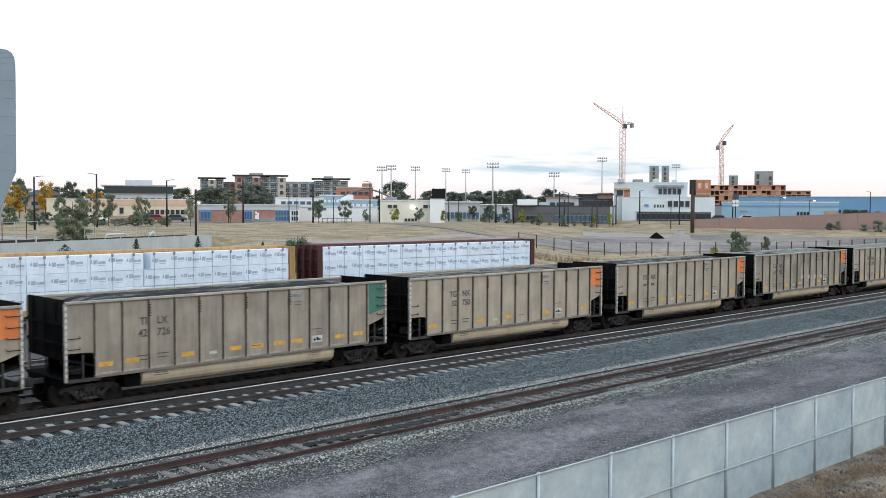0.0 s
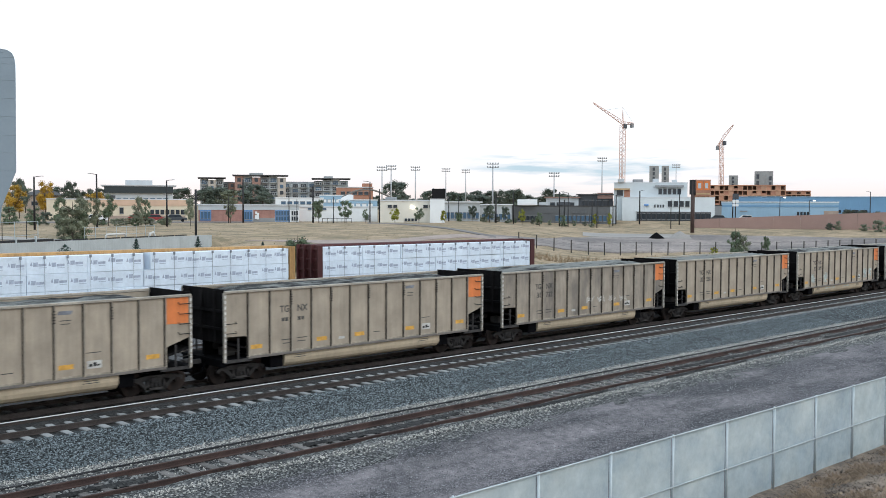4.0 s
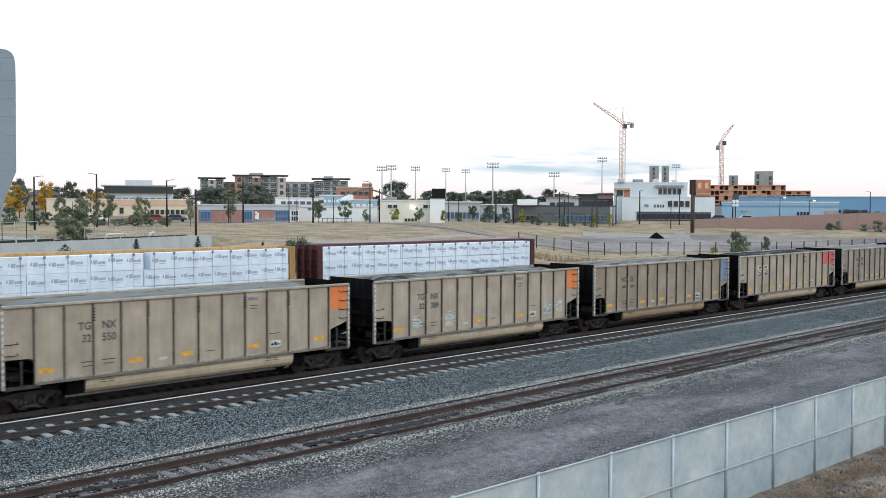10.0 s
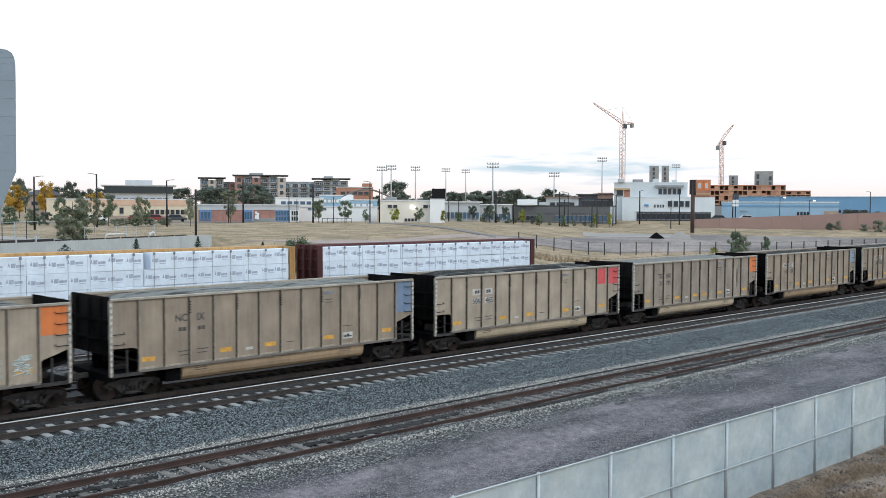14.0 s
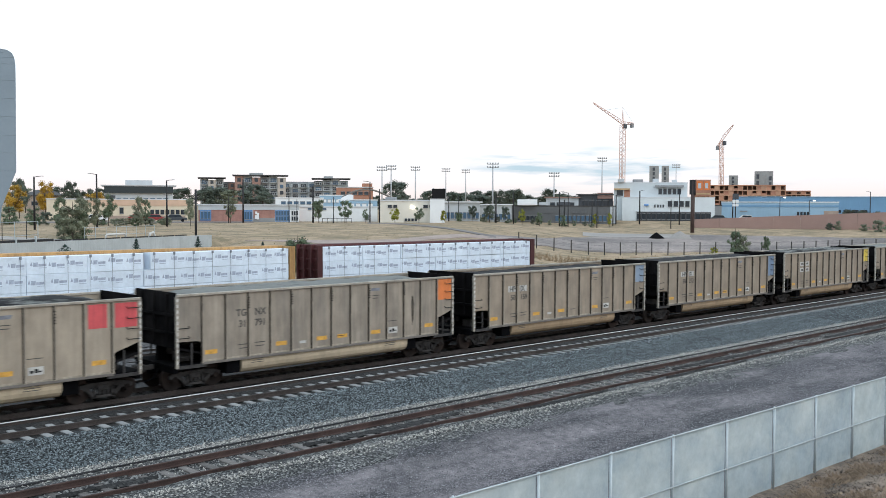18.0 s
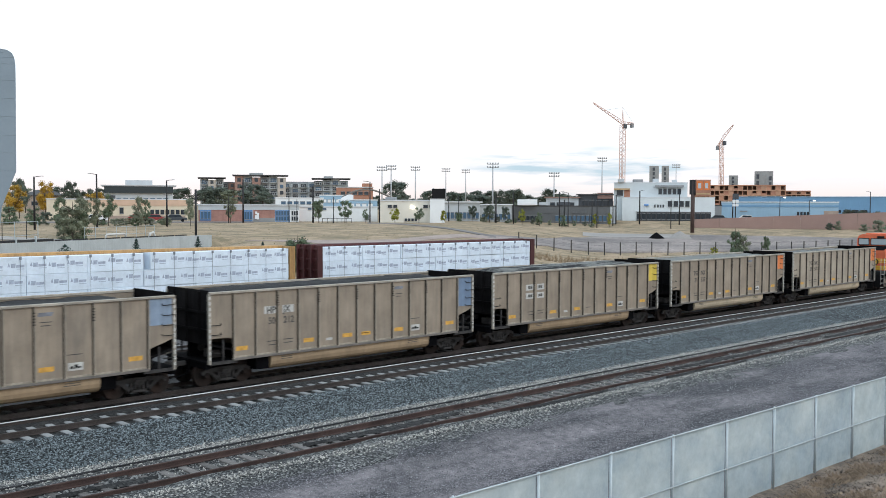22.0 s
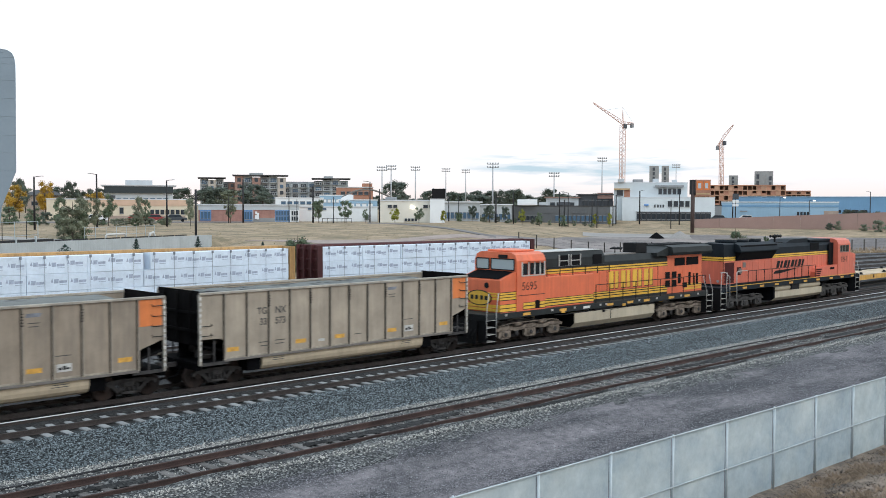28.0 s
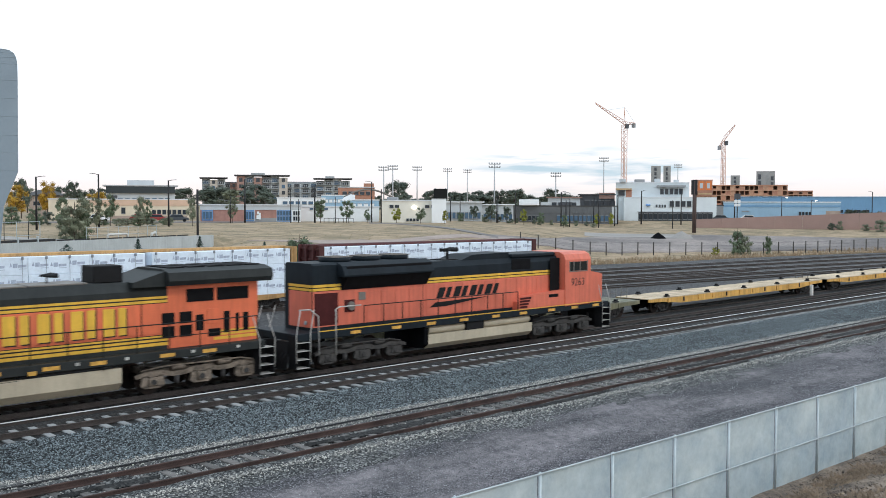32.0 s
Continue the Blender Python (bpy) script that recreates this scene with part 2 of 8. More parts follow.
def ground():
    bm = bmesh.new()
    xs = [-3000, -1500, -700, -300, -150, -80] + [-60 + 4 * i for i in range(120)] + [430, 470, 540, 700, 1000, 1600, 3000, 4500]
    ys = [-1500, -600, -200, -100, -60, -45, -35, -30, -28] + [-26 + 0.7 * i for i in range(10)] + [-18, -14, -8, 0, 8, 14] + [18 + 4 * i for i in range(90)] + [390, 430, 520, 700, 1000, 1600, 3000, 4500]
    grid = [[bm.verts.new((x, y, terrain(x, y) + (0.05 * noise.noise((x * 0.13, y * 0.13, 0)) if y > 26 or y < -24 else 0))) for x in xs] for y in ys]
    for r0, r1 in zip(grid, grid[1:]):
        for i in range(len(xs) - 1):
            bm.faces.new((r0[i], r0[i + 1], r1[i + 1], r1[i])).smooth = True
    m = bpy.data.materials.new("dry_land")
    m.use_nodes = True
    t = m.node_tree
    b = t.nodes["Principled BSDF"]
    b.inputs["Roughness"].default_value = 0.95
    link = t.links.new
    co = t.nodes.new("ShaderNodeTexCoord")
    n1 = node(t, "ShaderNodeTexNoise", Scale=0.22, Detail=9.0, Roughness=0.75)
    n2 = node(t, "ShaderNodeTexNoise", Scale=2.2, Detail=6.0, Roughness=0.75)
    for n in (n1, n2):
        link(co.outputs["Object"], n.inputs["Vector"])
    r1 = t.nodes.new("ShaderNodeValToRGB")
    e = r1.color_ramp.elements
    e[0].position, e[0].color = 0.40, (0.165, 0.132, 0.076, 1)
    e[1].position, e[1].color = 0.60, (0.37, 0.272, 0.175, 1)
    k = e.new(0.5)
    k.color = (0.265, 0.195, 0.115, 1)
    link(n1.outputs[0], r1.inputs[0])
    mm = t.nodes.new("ShaderNodeMix")
    mm.data_type, mm.blend_type = "RGBA", "MULTIPLY"
    mm.inputs["Factor"].default_value = 1
    mr = t.nodes.new("ShaderNodeMapRange")
    for key, v in (("From Min", 0.3), ("From Max", 0.7), ("To Min", 0.74), ("To Max", 1.2)):
        mr.inputs[key].default_value = v
    link(n2.outputs[0], mr.inputs["Value"])
    link(r1.outputs[0], mm.inputs["A"])
    link(mr.outputs[0], mm.inputs["B"])
    link(mm.outputs["Result"], b.inputs["Base Color"])
    bp = node(t, "ShaderNodeBump", Strength=0.35, Distance=0.08)
    link(n2.outputs[0], bp.inputs["Height"])
    link(bp.outputs[0], b.inputs["Normal"])
    solid("ground", bm, m, "dry straw-coloured grass and bare earth", "ground", kind="structure")


def sheet(name, pts_rows, material, label, category):
    bm = bmesh.new()
    rows = [[bm.verts.new(p) for p in row] for row in pts_rows]
    for a, b in zip(rows, rows[1:]):
        for i in range(len(a) - 1):
            bm.faces.new((a[i], a[i + 1], b[i + 1], b[i])).smooth = True
    return solid(name, bm, material, label, category, kind="structure")


def bed(y_prof, x0=-60, x1=330, step=2.0, rough=0.03, seed=0):
    rows = []
    for y, z in y_prof:
        x, row = x0, []
        while x <= x1:
            row.append((x, y + 0.12 * noise.noise((x * 0.4, y, seed)), z + rough * noise.noise((x * 0.9, y * 1.7, seed + 3))))
            x += step
        rows.append(row)
    return rows


ground()
M_DIRT = mat("brown_dirt", (0.095, 0.073, 0.062), 0.95, 0, 0.4, 0.9, 0.55, 14, bump=1.0, tint=(0.26, 0.195, 0.145))
sheet("dirt_bank", [[(x, y, terrain(x, y) + 0.03 + 0.05 * noise.noise((x * 0.8, y * 0.8, 9))) for x in [14 + 0.6 * i for i in range(70)]] for y in [-22.05 - 0.35 * i for i in range(26)]], M_DIRT, "bare brown dirt bank with dry grass", "ground")
# gravel service strip between fence and siding, and the ballast under the main tracks
sheet("gravel_strip", bed([(-22.2, -0.44), (-20, -0.4), (-18, -0.36), (-16, -0.28), (-14.6, -0.05), (-13.9, 0.04)], rough=0.05), M_GRAVEL, "grey dusty gravel and crushed stone service strip", "ground")
M_SIDING = speckle("pale_old_ballast", (0.013, 0.014, 0.016), (0.34, 0.345, 0.34), 21.0, patch=0.6, patch_scale=0.6, power=2.6, bump=1.0, tint=(1.15, 1.13, 1.1))
sheet("siding_bed", bed([(-14.6, -0.2), (-14.2, 0.0), (-13.6, 0.08), (-13.0, 0.12), (-12.6, 0.15), (-12.4, 0.04), (-11.8, 0.0), (-11.2, 0.02), (-10.95, 0.13), (-10.4, 0.10), (-9.6, 0.0), (-8.9, -0.12), (-8.2, -0.2)], step=0.7, rough=0.06, seed=4), M_SIDING, "pale old ballast half burying the siding", "ballast")
sheet("ballast_bed", bed([(-8.9, -0.24), (-8.3, -0.17), (-7.4, -0.15), (-6.4, -0.02), (-5.75, 0.075), (-5.2, 0.08)], step=1.0, rough=0.04), M_BALLAST, "blue-grey crushed stone railway ballast", "ballast")
M_GRIME = speckle("oily_ballast", (0.007, 0.0068, 0.0066), (0.036, 0.034, 0.033), 13.0, patch=0.4, patch_scale=0.6, bump=1.0)
sheet("track_bed", bed([(-5.5, 0.05), (-4.95, 0.06), (-4.3, 0.055), (-3.95, 0.055), (-3.72, 0.09), (-3.55, 0.14), (-3.3, 0.14), (-2.8, 0.12), (-2.4, 0.05), (-2.0, -0.04), (-1.7, -0.17)], step=1.0, rough=0.03), M_GRIME, "dark oily ballast between and under the rails", "ballast")
# coal-dusted stone, with the shade under the train painted into its near-black colour
M_SHADEBED = speckle("coal_and_shade_ballast", (0.003, 0.003, 0.003), (0.020, 0.019, 0.019), 13.0, patch=0.4, patch_scale=0.6, bump=1.0)
sheet("coal_bed", bed([(-2.05, -0.05), (-1.7, -0.14), (-1.4, -0.19), (-0.8, -0.215), (0.8, -0.22), (1.6, -0.22), (2.2, -0.32), (2.9, -0.43), (3.4, -0.44), (5.2, -0.44), (7.0, -0.45), (8.2, -0.6)], step=1.0, rough=0.03), M_SHADEBED, "coal-dusted ballast under the train, painted near-black for the train's shade", "ballast")
M_YARD = speckle("dark_yard_cinder", (0.018, 0.017, 0.018), (0.105, 0.100, 0.100), 9.0, patch=0.4, patch_scale=0.12)
YARD_EDGE = [(-60, 42), (60, 46), (80, 50), (96, 43), (110, 40), (117.3, 38.7), (134.5, 37.0), (150.5, 34.0), (166.5, 30.0), (190, 22), (240, 9)]


def yard_edge(x):
    return next(a[1] + (b[1] - a[1]) * (x - a[0]) / (b[0] - a[0]) for a, b in zip(YARD_EDGE, YARD_EDGE[1:]) if x <= b[0])


sheet("yard_bed", [[(x, 3 + (yard_edge(x) - 3 + 0.7 * noise.noise((x * .4, 0, 2))) * k / 16, -0.5 + 0.03 * noise.noise((x * .3, k * .9, 5)) + 0.09 * smooth(12, 16, k)) for x in range(-60, 240, 4)] for k in range(17)], M_YARD, "dark cinder and ballast of the rail yard", "ground")


def rail_mesh(bm, x0, x1, y, z, h=0.175, head=0.072):
    """A flat-bottomed rail with foot, web and head, its running surface at z."""
    w = head / 2
    prof = [(-0.075, -h), (0.075, -h), (0.075, -h + 0.015), (0.012, -h + 0.035), (0.012, -0.045), (w, -0.035), (w, -0.006), (w * 0.7, -0.002), (-w * 0.7, -0.002), (-w, -0.006), (-w, -0.035), (-0.012, -0.045), (-0.012, -h + 0.035), (-0.075, -h + 0.015)]
    prism(bm, [(y + a, z + b) for a, b in prof], x0, x1, "x")


def straight_track(name, yc, z, x0, x1, rail_mat, label, shiny=(), shine=None, tie=None, tie_step=0.61, near=(0, 60), gauge=1.5, tie_len=2.6, jitter=0.0, tie_drop=0.175):
    tr = thing(name, label, "railway track", pose(0, 0, 0), kind="structure")
    for side in (-1, 1):
        bm = bmesh.new()
        rail_mesh(bm, x0, x1, yc + side * gauge / 2, z)
        ob = part("rail", bm, rail_mat, tr)
        if side in shiny:
            # pale strip paints the gleam along the head of the chosen rail
            bm = bmesh.new()
            box(bm, x0, x1, yc + side * gauge / 2 - 0.038, yc + side * gauge / 2 + 0.03, z - 0.016, z + 0.003)
            part("running_surface", bm, shine or M_GLEAM, ob, "wheel-polished rail head with its gleam painted pale")
    if not tie:
        return tr
    rng = random.Random(7)
    bm = bmesh.new()
    box(bm, -0.12, 0.12, -tie_len / 2, tie_len / 2, -0.2, 0, 0.015)
    me = mesh_of(bm, "tie", tie)
    rest = bmesh.new()
    x = x0 + 0.3
    while x < x1:
        dx, dr = rng.uniform(-jitter, jitter), rng.uniform(-jitter, jitter) * 14
        if near[0] < x < near[1]:
            part("tie", me, None, tr, m=pose(x + dx, yc + dx, z - tie_drop + 0.004, 0, 0, dr))
        else:
            box(rest, x - 0.12, x + 0.12, yc - tie_len / 2, yc + tie_len / 2, z - tie_drop - 0.2, z - tie_drop + 0.004)
        x += tie_step
    tagged(part("ties", rest, tie, tr), kind="stuff")
    return tr


# spilled coal fines: x from and to, y from and to, height
FINES = [(17.2, 23.8, -11.85, -11.25, 0.10), (37.0, 45.0, -11.85, -11.2, 0.10), (9.8, 12.5, -11.8, -11.3, 0.09), (25.0, 30.5, -13.0, -12.7, 0.185), (34.5, 41.0, -13.0, -12.72, 0.185), (52.0, 62.0, -11.9, -11.2, 0.10), (54.0, 63.0, -13.0, -12.72, 0.185)]


BED_PROFILES = [[(-22.2, -0.44), (-20, -0.4), (-18, -0.36), (-16, -0.28), (-14.6, -0.05), (-13.9, 0.04)],
                [(-14.6, -0.2), (-14.2, 0.0), (-13.6, 0.08), (-13.0, 0.12), (-12.6, 0.15), (-12.4, 0.04), (-11.8, 0.0), (-11.2, 0.02), (-10.95, 0.13), (-10.4, 0.10), (-9.6, 0.0), (-8.9, -0.12), (-8.2, -0.2)],
                [(-8.9, -0.24), (-8.3, -0.17), (-7.4, -0.15), (-6.4, -0.02), (-5.75, 0.075), (-5.2, 0.08)]]


def bed_z(y):
    """Height of the uppermost stone bed at y."""
    best = -0.6
    for prof in BED_PROFILES:
        for (a, h0), (b, h1) in zip(prof, prof[1:]):
            if a <= y <= b:
                best = max(best, h0 + (h1 - h0) * (y - a) / (b - a))
    return best


def stones(name, spans, count, size, material, label, seed, land=False):
    """Loose stones, each a small uneven octahedron, strewn on the beds or on the land."""
    rng = random.Random(seed)
    verts, faces = [], []
    for _ in range(count):
        x, (y0, y1) = rng.uniform(3, 62) if rng.random() < 0.8 else rng.uniform(62, 120), rng.choice(spans)
        y, r = rng.uniform(y0, y1), rng.uniform(*size)
        if rng.random() < 0.6 and any(a < x < b and c < y < d for a, b, c, d, _ in FINES):
            continue
        z = terrain(x, y) + 0.02 if land else bed_z(y) + 0.015
        k = len(verts)
        for dx, dy, dz in ((1, 0, 0), (-1, 0, 0), (0, 1, 0), (0, -1, 0), (0, 0, 0.9), (0, 0, -0.6)):
            j = r * rng.uniform(0.65, 1.25)
            verts.append((x + dx * j + dy * r * 0.3, y + dy * j - dx * r * 0.3, z + r * 0.25 + dz * j))
        for a, b in ((0, 2), (2, 1), (1, 3), (3, 0)):
            faces.append((k + a, k + b, k + 4))
            faces.append((k + b, k + a, k + 5))
    me = bpy.data.meshes.new(name)
    me.from_pydata(verts, [], faces)
    me.materials.append(material)
    return tagged(new(name, me), label, "stones", kind="stuff")


def islands(name, dark, lite):
    m = bpy.data.materials.new(name)
    m.use_nodes = True
    t = m.node_tree
    b = t.nodes["Principled BSDF"]
    b.inputs["Roughness"].default_value = 0.9
    g = t.nodes.new("ShaderNodeNewGeometry")
    mix = t.nodes.new("ShaderNodeMix")
    mix.data_type = "RGBA"
    mix.inputs["A"].default_value, mix.inputs["B"].default_value = (*dark, 1), (*lite, 1)
    t.links.new(g.outputs["Random Per Island"], mix.inputs["Factor"])
    t.links.new(mix.outputs["Result"], b.inputs["Base Color"])
    return m


M_STONE1 = islands("pale_stones", (0.05, 0.05, 0.052), (0.55, 0.53, 0.485))
M_STONE3 = islands("grey_grit", (0.02, 0.02, 0.022), (0.40, 0.40, 0.41))
M_STONE2 = islands("bluish_stones", (0.005, 0.007, 0.009), (0.275, 0.318, 0.335))
stones("loose_pale_stones", [(-10.3, -8.4), (-10.0, -8.3), (-9.9, -8.7), (-9.7, -8.6), (-13.6, -12.9), (-12.2, -11.3), (-10.8, -9.6)], 32000, (0.014, 0.036), M_STONE1, "loose pale stones strewn along the siding", 1)
stones("loose_ballast_stones", [(-8.6, -7.3), (-7.4, -6.3), (-6.5, -5.45)], 60000, (0.014, 0.035), M_STONE2, "loose blue-grey ballast stones", 2)
stones("loose_gravel", [(-21.5, -18), (-18.5, -14.5), (-17.5, -13.6)], 24000, (0.010, 0.022), M_STONE3, "fine loose gravel on the service strip", 3)
stones("siding_edge_stones", [(-13.3, -12.95), (-13.2, -13.05)], 5200, (0.016, 0.04), M_STONE1, "line of pale stones along the siding", 4)


def dark_fines(x0, x1, y0, y1, z, seed):
    """A stain of black fines between the siding rails."""
    n = 60
    lo, hi = [], []
    for i in range(n + 1):
        x = x0 + (x1 - x0) * i / n
        k = math.sin(math.pi * i / n) ** 0.5
        c, w = (y0 + y1) / 2 + 0.15 * noise.noise((x * 0.5, 0, seed)), (y1 - y0) / 2 * k * (0.7 + 1.1 * noise.noise((x * 0.8, 3, seed)))
        lo.append((x, c - w - 0.01, z - 0.05))
        hi.append((x, c + w + 0.01, z - 0.05))
    sheet("dark_fines", [lo, [(a[0], (a[1] + b[1]) / 2, z + 0.03) for a, b in zip(lo, hi)], hi], M_GRIME, "black coal fines spilled between the siding rails", "stain")


for n, patch in enumerate(FINES):
    dark_fines(*patch, n)

# ================= the coal train =================
PITCH, BODY, LEFT0 = 16.18, 14.675, 30.558


def run(t):
    """Metres that the train has gone by t seconds; it gains speed slowly."""
    k = t / 32.0
    return 204.41 * k + 28.43 * k * k + 6.655 * k ** 3


def sooted(m, most):
    """Smoky coal-dust blotches down the panels, heavy on some cars and nearly none on others."""
    t = m.node_tree
    b = t.nodes["Principled BSDF"]
    clean = b.inputs["Base Color"].links[0].from_socket
    link = t.links.new
    co, oi = t.nodes.new("ShaderNodeTexCoord"), t.nodes.new("ShaderNodeObjectInfo")
    mp = t.nodes.new("ShaderNodeMapping")
    mp.inputs["Scale"].default_value = (1.1, 1.0, 0.42)
    off = t.nodes.new("ShaderNodeVectorMath")
    off.operation = "SCALE"
    off.inputs[0].default_value = (53, 0, 17)
    link(oi.outputs["Random"], off.inputs["Scale"])
    link(off.outputs[0], mp.inputs["Location"])
    link(co.outputs["Object"], mp.inputs[0])
    n = node(t, "ShaderNodeTexNoise", Scale=1.0, Detail=5.0, Roughness=0.6)
    link(mp.outputs[0], n.inputs["Vector"])
    blot = t.nodes.new("ShaderNodeMapRange")
    blot.inputs["From Min"].default_value, blot.inputs["From Max"].default_value = 0.42, 0.72
    link(n.outputs[0], blot.inputs["Value"])
    amount = t.nodes.new("ShaderNodeMapRange")
    amount.inputs["To Min"].default_value, amount.inputs["To Max"].default_value = most * 0.5, most
    link(oi.outputs["Random"], amount.inputs["Value"])
    f = t.nodes.new("ShaderNodeMath")
    f.operation = "MULTIPLY"
    link(blot.outputs[0], f.inputs[0])
    link(amount.outputs[0], f.inputs[1])
    mix = t.nodes.new("ShaderNodeMix")
    mix.data_type = "RGBA"
    mix.inputs["B"].default_value = (0.105, 0.098, 0.092, 1)
    link(f.outputs[0], mix.inputs["Factor"])
    link(clean, mix.inputs["A"])
    link(mix.outputs["Result"], b.inputs["Base Color"])
    return m


M_ALU = sooted(mat("dusty_aluminium", (0.392, 0.330, 0.258), 0.62, 0.1, 0.19, 0.8, 0.06, 25, streak=0.13, bump=0.05, rnd=0.08), 0.18)
M_ALUSOOT = sooted(mat("sooty_aluminium", (0.362, 0.308, 0.248), 0.62, 0.1, 0.19, 0.8, 0.06, 25, streak=0.22, bump=0.05, rnd=0.06), 1.0)
M_ALUBROWN = sooted(mat("brown_dusted_aluminium", (0.330, 0.268, 0.205), 0.65, 0.1, 0.19, 0.8, 0.06, 25, streak=0.16, bump=0.05, rnd=0.06), 0.45)
M_TUBBROWN = mat("brown_tub", (0.37, 0.265, 0.165), 0.7, 0.1, 0.15, 0.6, 0.08, 20, streak=0.15)
M_TUB = mat("tan_tub", (0.49, 0.40, 0.285), 0.7, 0.1, 0.12, 0.6, 0.08, 20, streak=0.12)
M_POST = mat("grimy_post", (0.17, 0.152, 0.135), 0.65, 0.15, 0.2, 2, 0.1, 30)
M_SIDEPOST = mat("dusty_post", (0.345, 0.298, 0.24), 0.6, 0.1, 0.25, 2, 0.1, 30, streak=0.25)
# gondola ends: near-black mottled with brown, far darker than the sides
M_ENDWALL = mat("near_black_brown_end", (0.0055, 0.0058, 0.007), 0.9, 0, 0.5, 0.7, 0.2, 18, tint=(0.016, 0.0145, 0.0145), streak=0.35, rnd=0.4, spec=0.06)
# dark brown for the painted shadow lines by the posts and one real stain
M_SHADESTAIN = mat("post_shade_and_stain", (0.07, 0.06, 0.05), 0.9, 0, 0.5, 2, spec=0.1)
M_DARKIRON = mat("dark_iron", (0.03, 0.028, 0.026), 0.7, spec=0.2)
M_CHORD = mat("scuffed_top_rail", (0.37, 0.335, 0.285), 0.55, 0.3, 0.25, 1.5, 0.2, 20)
# flat near-black for dark parts; also paints shade on webs and tank ends
M_NEARBLACK = mat("flat_near_black", (0.005, 0.005, 0.006), 0.9, 0, 0.3, 1.5, 0.2, 20, spec=0.04)
M_TRUCK = mat("grimy_cast_steel", (0.050, 0.047, 0.046), 0.8, 0, 0.35, 3, 0.2, 30, spec=0.2)
M_WHEEL = mat("wheel_steel", (0.018, 0.017, 0.017), 0.75, 0, 0.3, 1.1, spec=0.15, tint=(0.040, 0.026, 0.021), rnd=0.4)
M_BLACK = mat("black_paint", (0.010, 0.010, 0.011), 0.7, spec=0.2)
M_LETTER = mat("faded_black_lettering", (0.075, 0.07, 0.065), 0.8, 0, 0.4, 8)
M_WHITE = mat("white_stencil", (0.62, 0.60, 0.56), 0.8, 0, 0.2, 6)
M_AMBER = mat("yellow_reflector", (0.62, 0.33, 0.06), 0.6, 0, 0.3, 5)
PATCH = {"orange": mat("orange_patch", (0.70, 0.20, 0.055), 0.6, 0, 0.12, 2, streak=0.15), "green": mat("green_patch", (0.055, 0.165, 0.125), 0.6, 0, 0.15, 2, streak=0.2),
         "blue": mat("blue_patch", (0.16, 0.23, 0.34), 0.6, 0, 0.15, 2, streak=0.2), "red": mat("red_patch", (0.62, 0.09, 0.10), 0.6, 0, 0.15, 2, streak=0.2),
         "yellow": mat("yellow_patch", (0.68, 0.50, 0.07), 0.6, 0, 0.15, 2, streak=0.2), "pale": mat("pale_blue_patch", (0.24, 0.31, 0.41), 0.6, 0, 0.15, 2, streak=0.2)}


def coal_crust():
    """Black coal under a streaky grey crust, more or less of it from car to car."""
    m = bpy.data.materials.new("crusted_coal")
    m.use_nodes = True
    t = m.node_tree
    b = t.nodes["Principled BSDF"]
    b.inputs["Roughness"].default_value, b.inputs["Specular IOR Level"].default_value = 0.85, 0.2
    link = t.links.new
    co = t.nodes.new("ShaderNodeTexCoord")
    mp = t.nodes.new("ShaderNodeMapping")
    mp.inputs["Scale"].default_value = (0.5, 1.6, 1.6)
    link(co.outputs["Object"], mp.inputs[0])
    oi = t.nodes.new("ShaderNodeObjectInfo")
    off = t.nodes.new("ShaderNodeVectorMath")
    off.operation = "SCALE"
    off.inputs[0].default_value = (40, 11, 0)
    link(oi.outputs["Random"], off.inputs["Scale"])
    link(off.outputs[0], mp.inputs["Location"])
    n = node(t, "ShaderNodeTexNoise", Scale=1.0, Detail=9.0, Roughness=0.7)
    link(mp.outputs[0], n.inputs["Vector"])
    add = t.nodes.new("ShaderNodeMath")
    add.operation = "MULTIPLY_ADD"
    add.inputs[1].default_value, add.inputs[2].default_value = 0.26, -0.10
    link(oi.outputs["Random"], add.inputs[0])
    su = t.nodes.new("ShaderNodeMath")
    link(n.outputs[0], su.inputs[0])
    link(add.outputs[0], su.inputs[1])
    r = t.nodes.new("ShaderNodeValToRGB")
    e = r.color_ramp.elements
    e[0].position, e[0].color = 0.43, (0.008, 0.008, 0.009, 1)
    e[1].position, e[1].color = 0.54, (0.17, 0.175, 0.165, 1)
    link(su.outputs[0], r.inputs[0])
    link(r.outputs[0], b.inputs["Base Color"])
    bp = node(t, "ShaderNodeBump", Strength=0.8, Distance=0.06)
    link(n.outputs[0], bp.inputs["Height"])
    link(bp.outputs[0], b.inputs["Normal"])
    return m


M_COAL = coal_crust()
M_BLACKCOAL = mat("black_coal", (0.010, 0.010, 0.011), 0.8, 0, 0.5, 2.5, 0.4, 14, bump=1.0, spec=0.25)
M_CARD = mat("white_card", (0.50, 0.49, 0.465), 0.7, 0, 0.15, 4)
M_SCRAWL = mat("faint_spray_paint", (0.42, 0.47, 0.45), 0.8, 0, 0.3, 3)
M_FADED = mat("faded_blue_grey_print", (0.19, 0.20, 0.23), 0.8, 0, 0.3, 6)
Z0, Z1 = 1.12, 3.80     # side sill and top rail
HW = 1.60               # half width


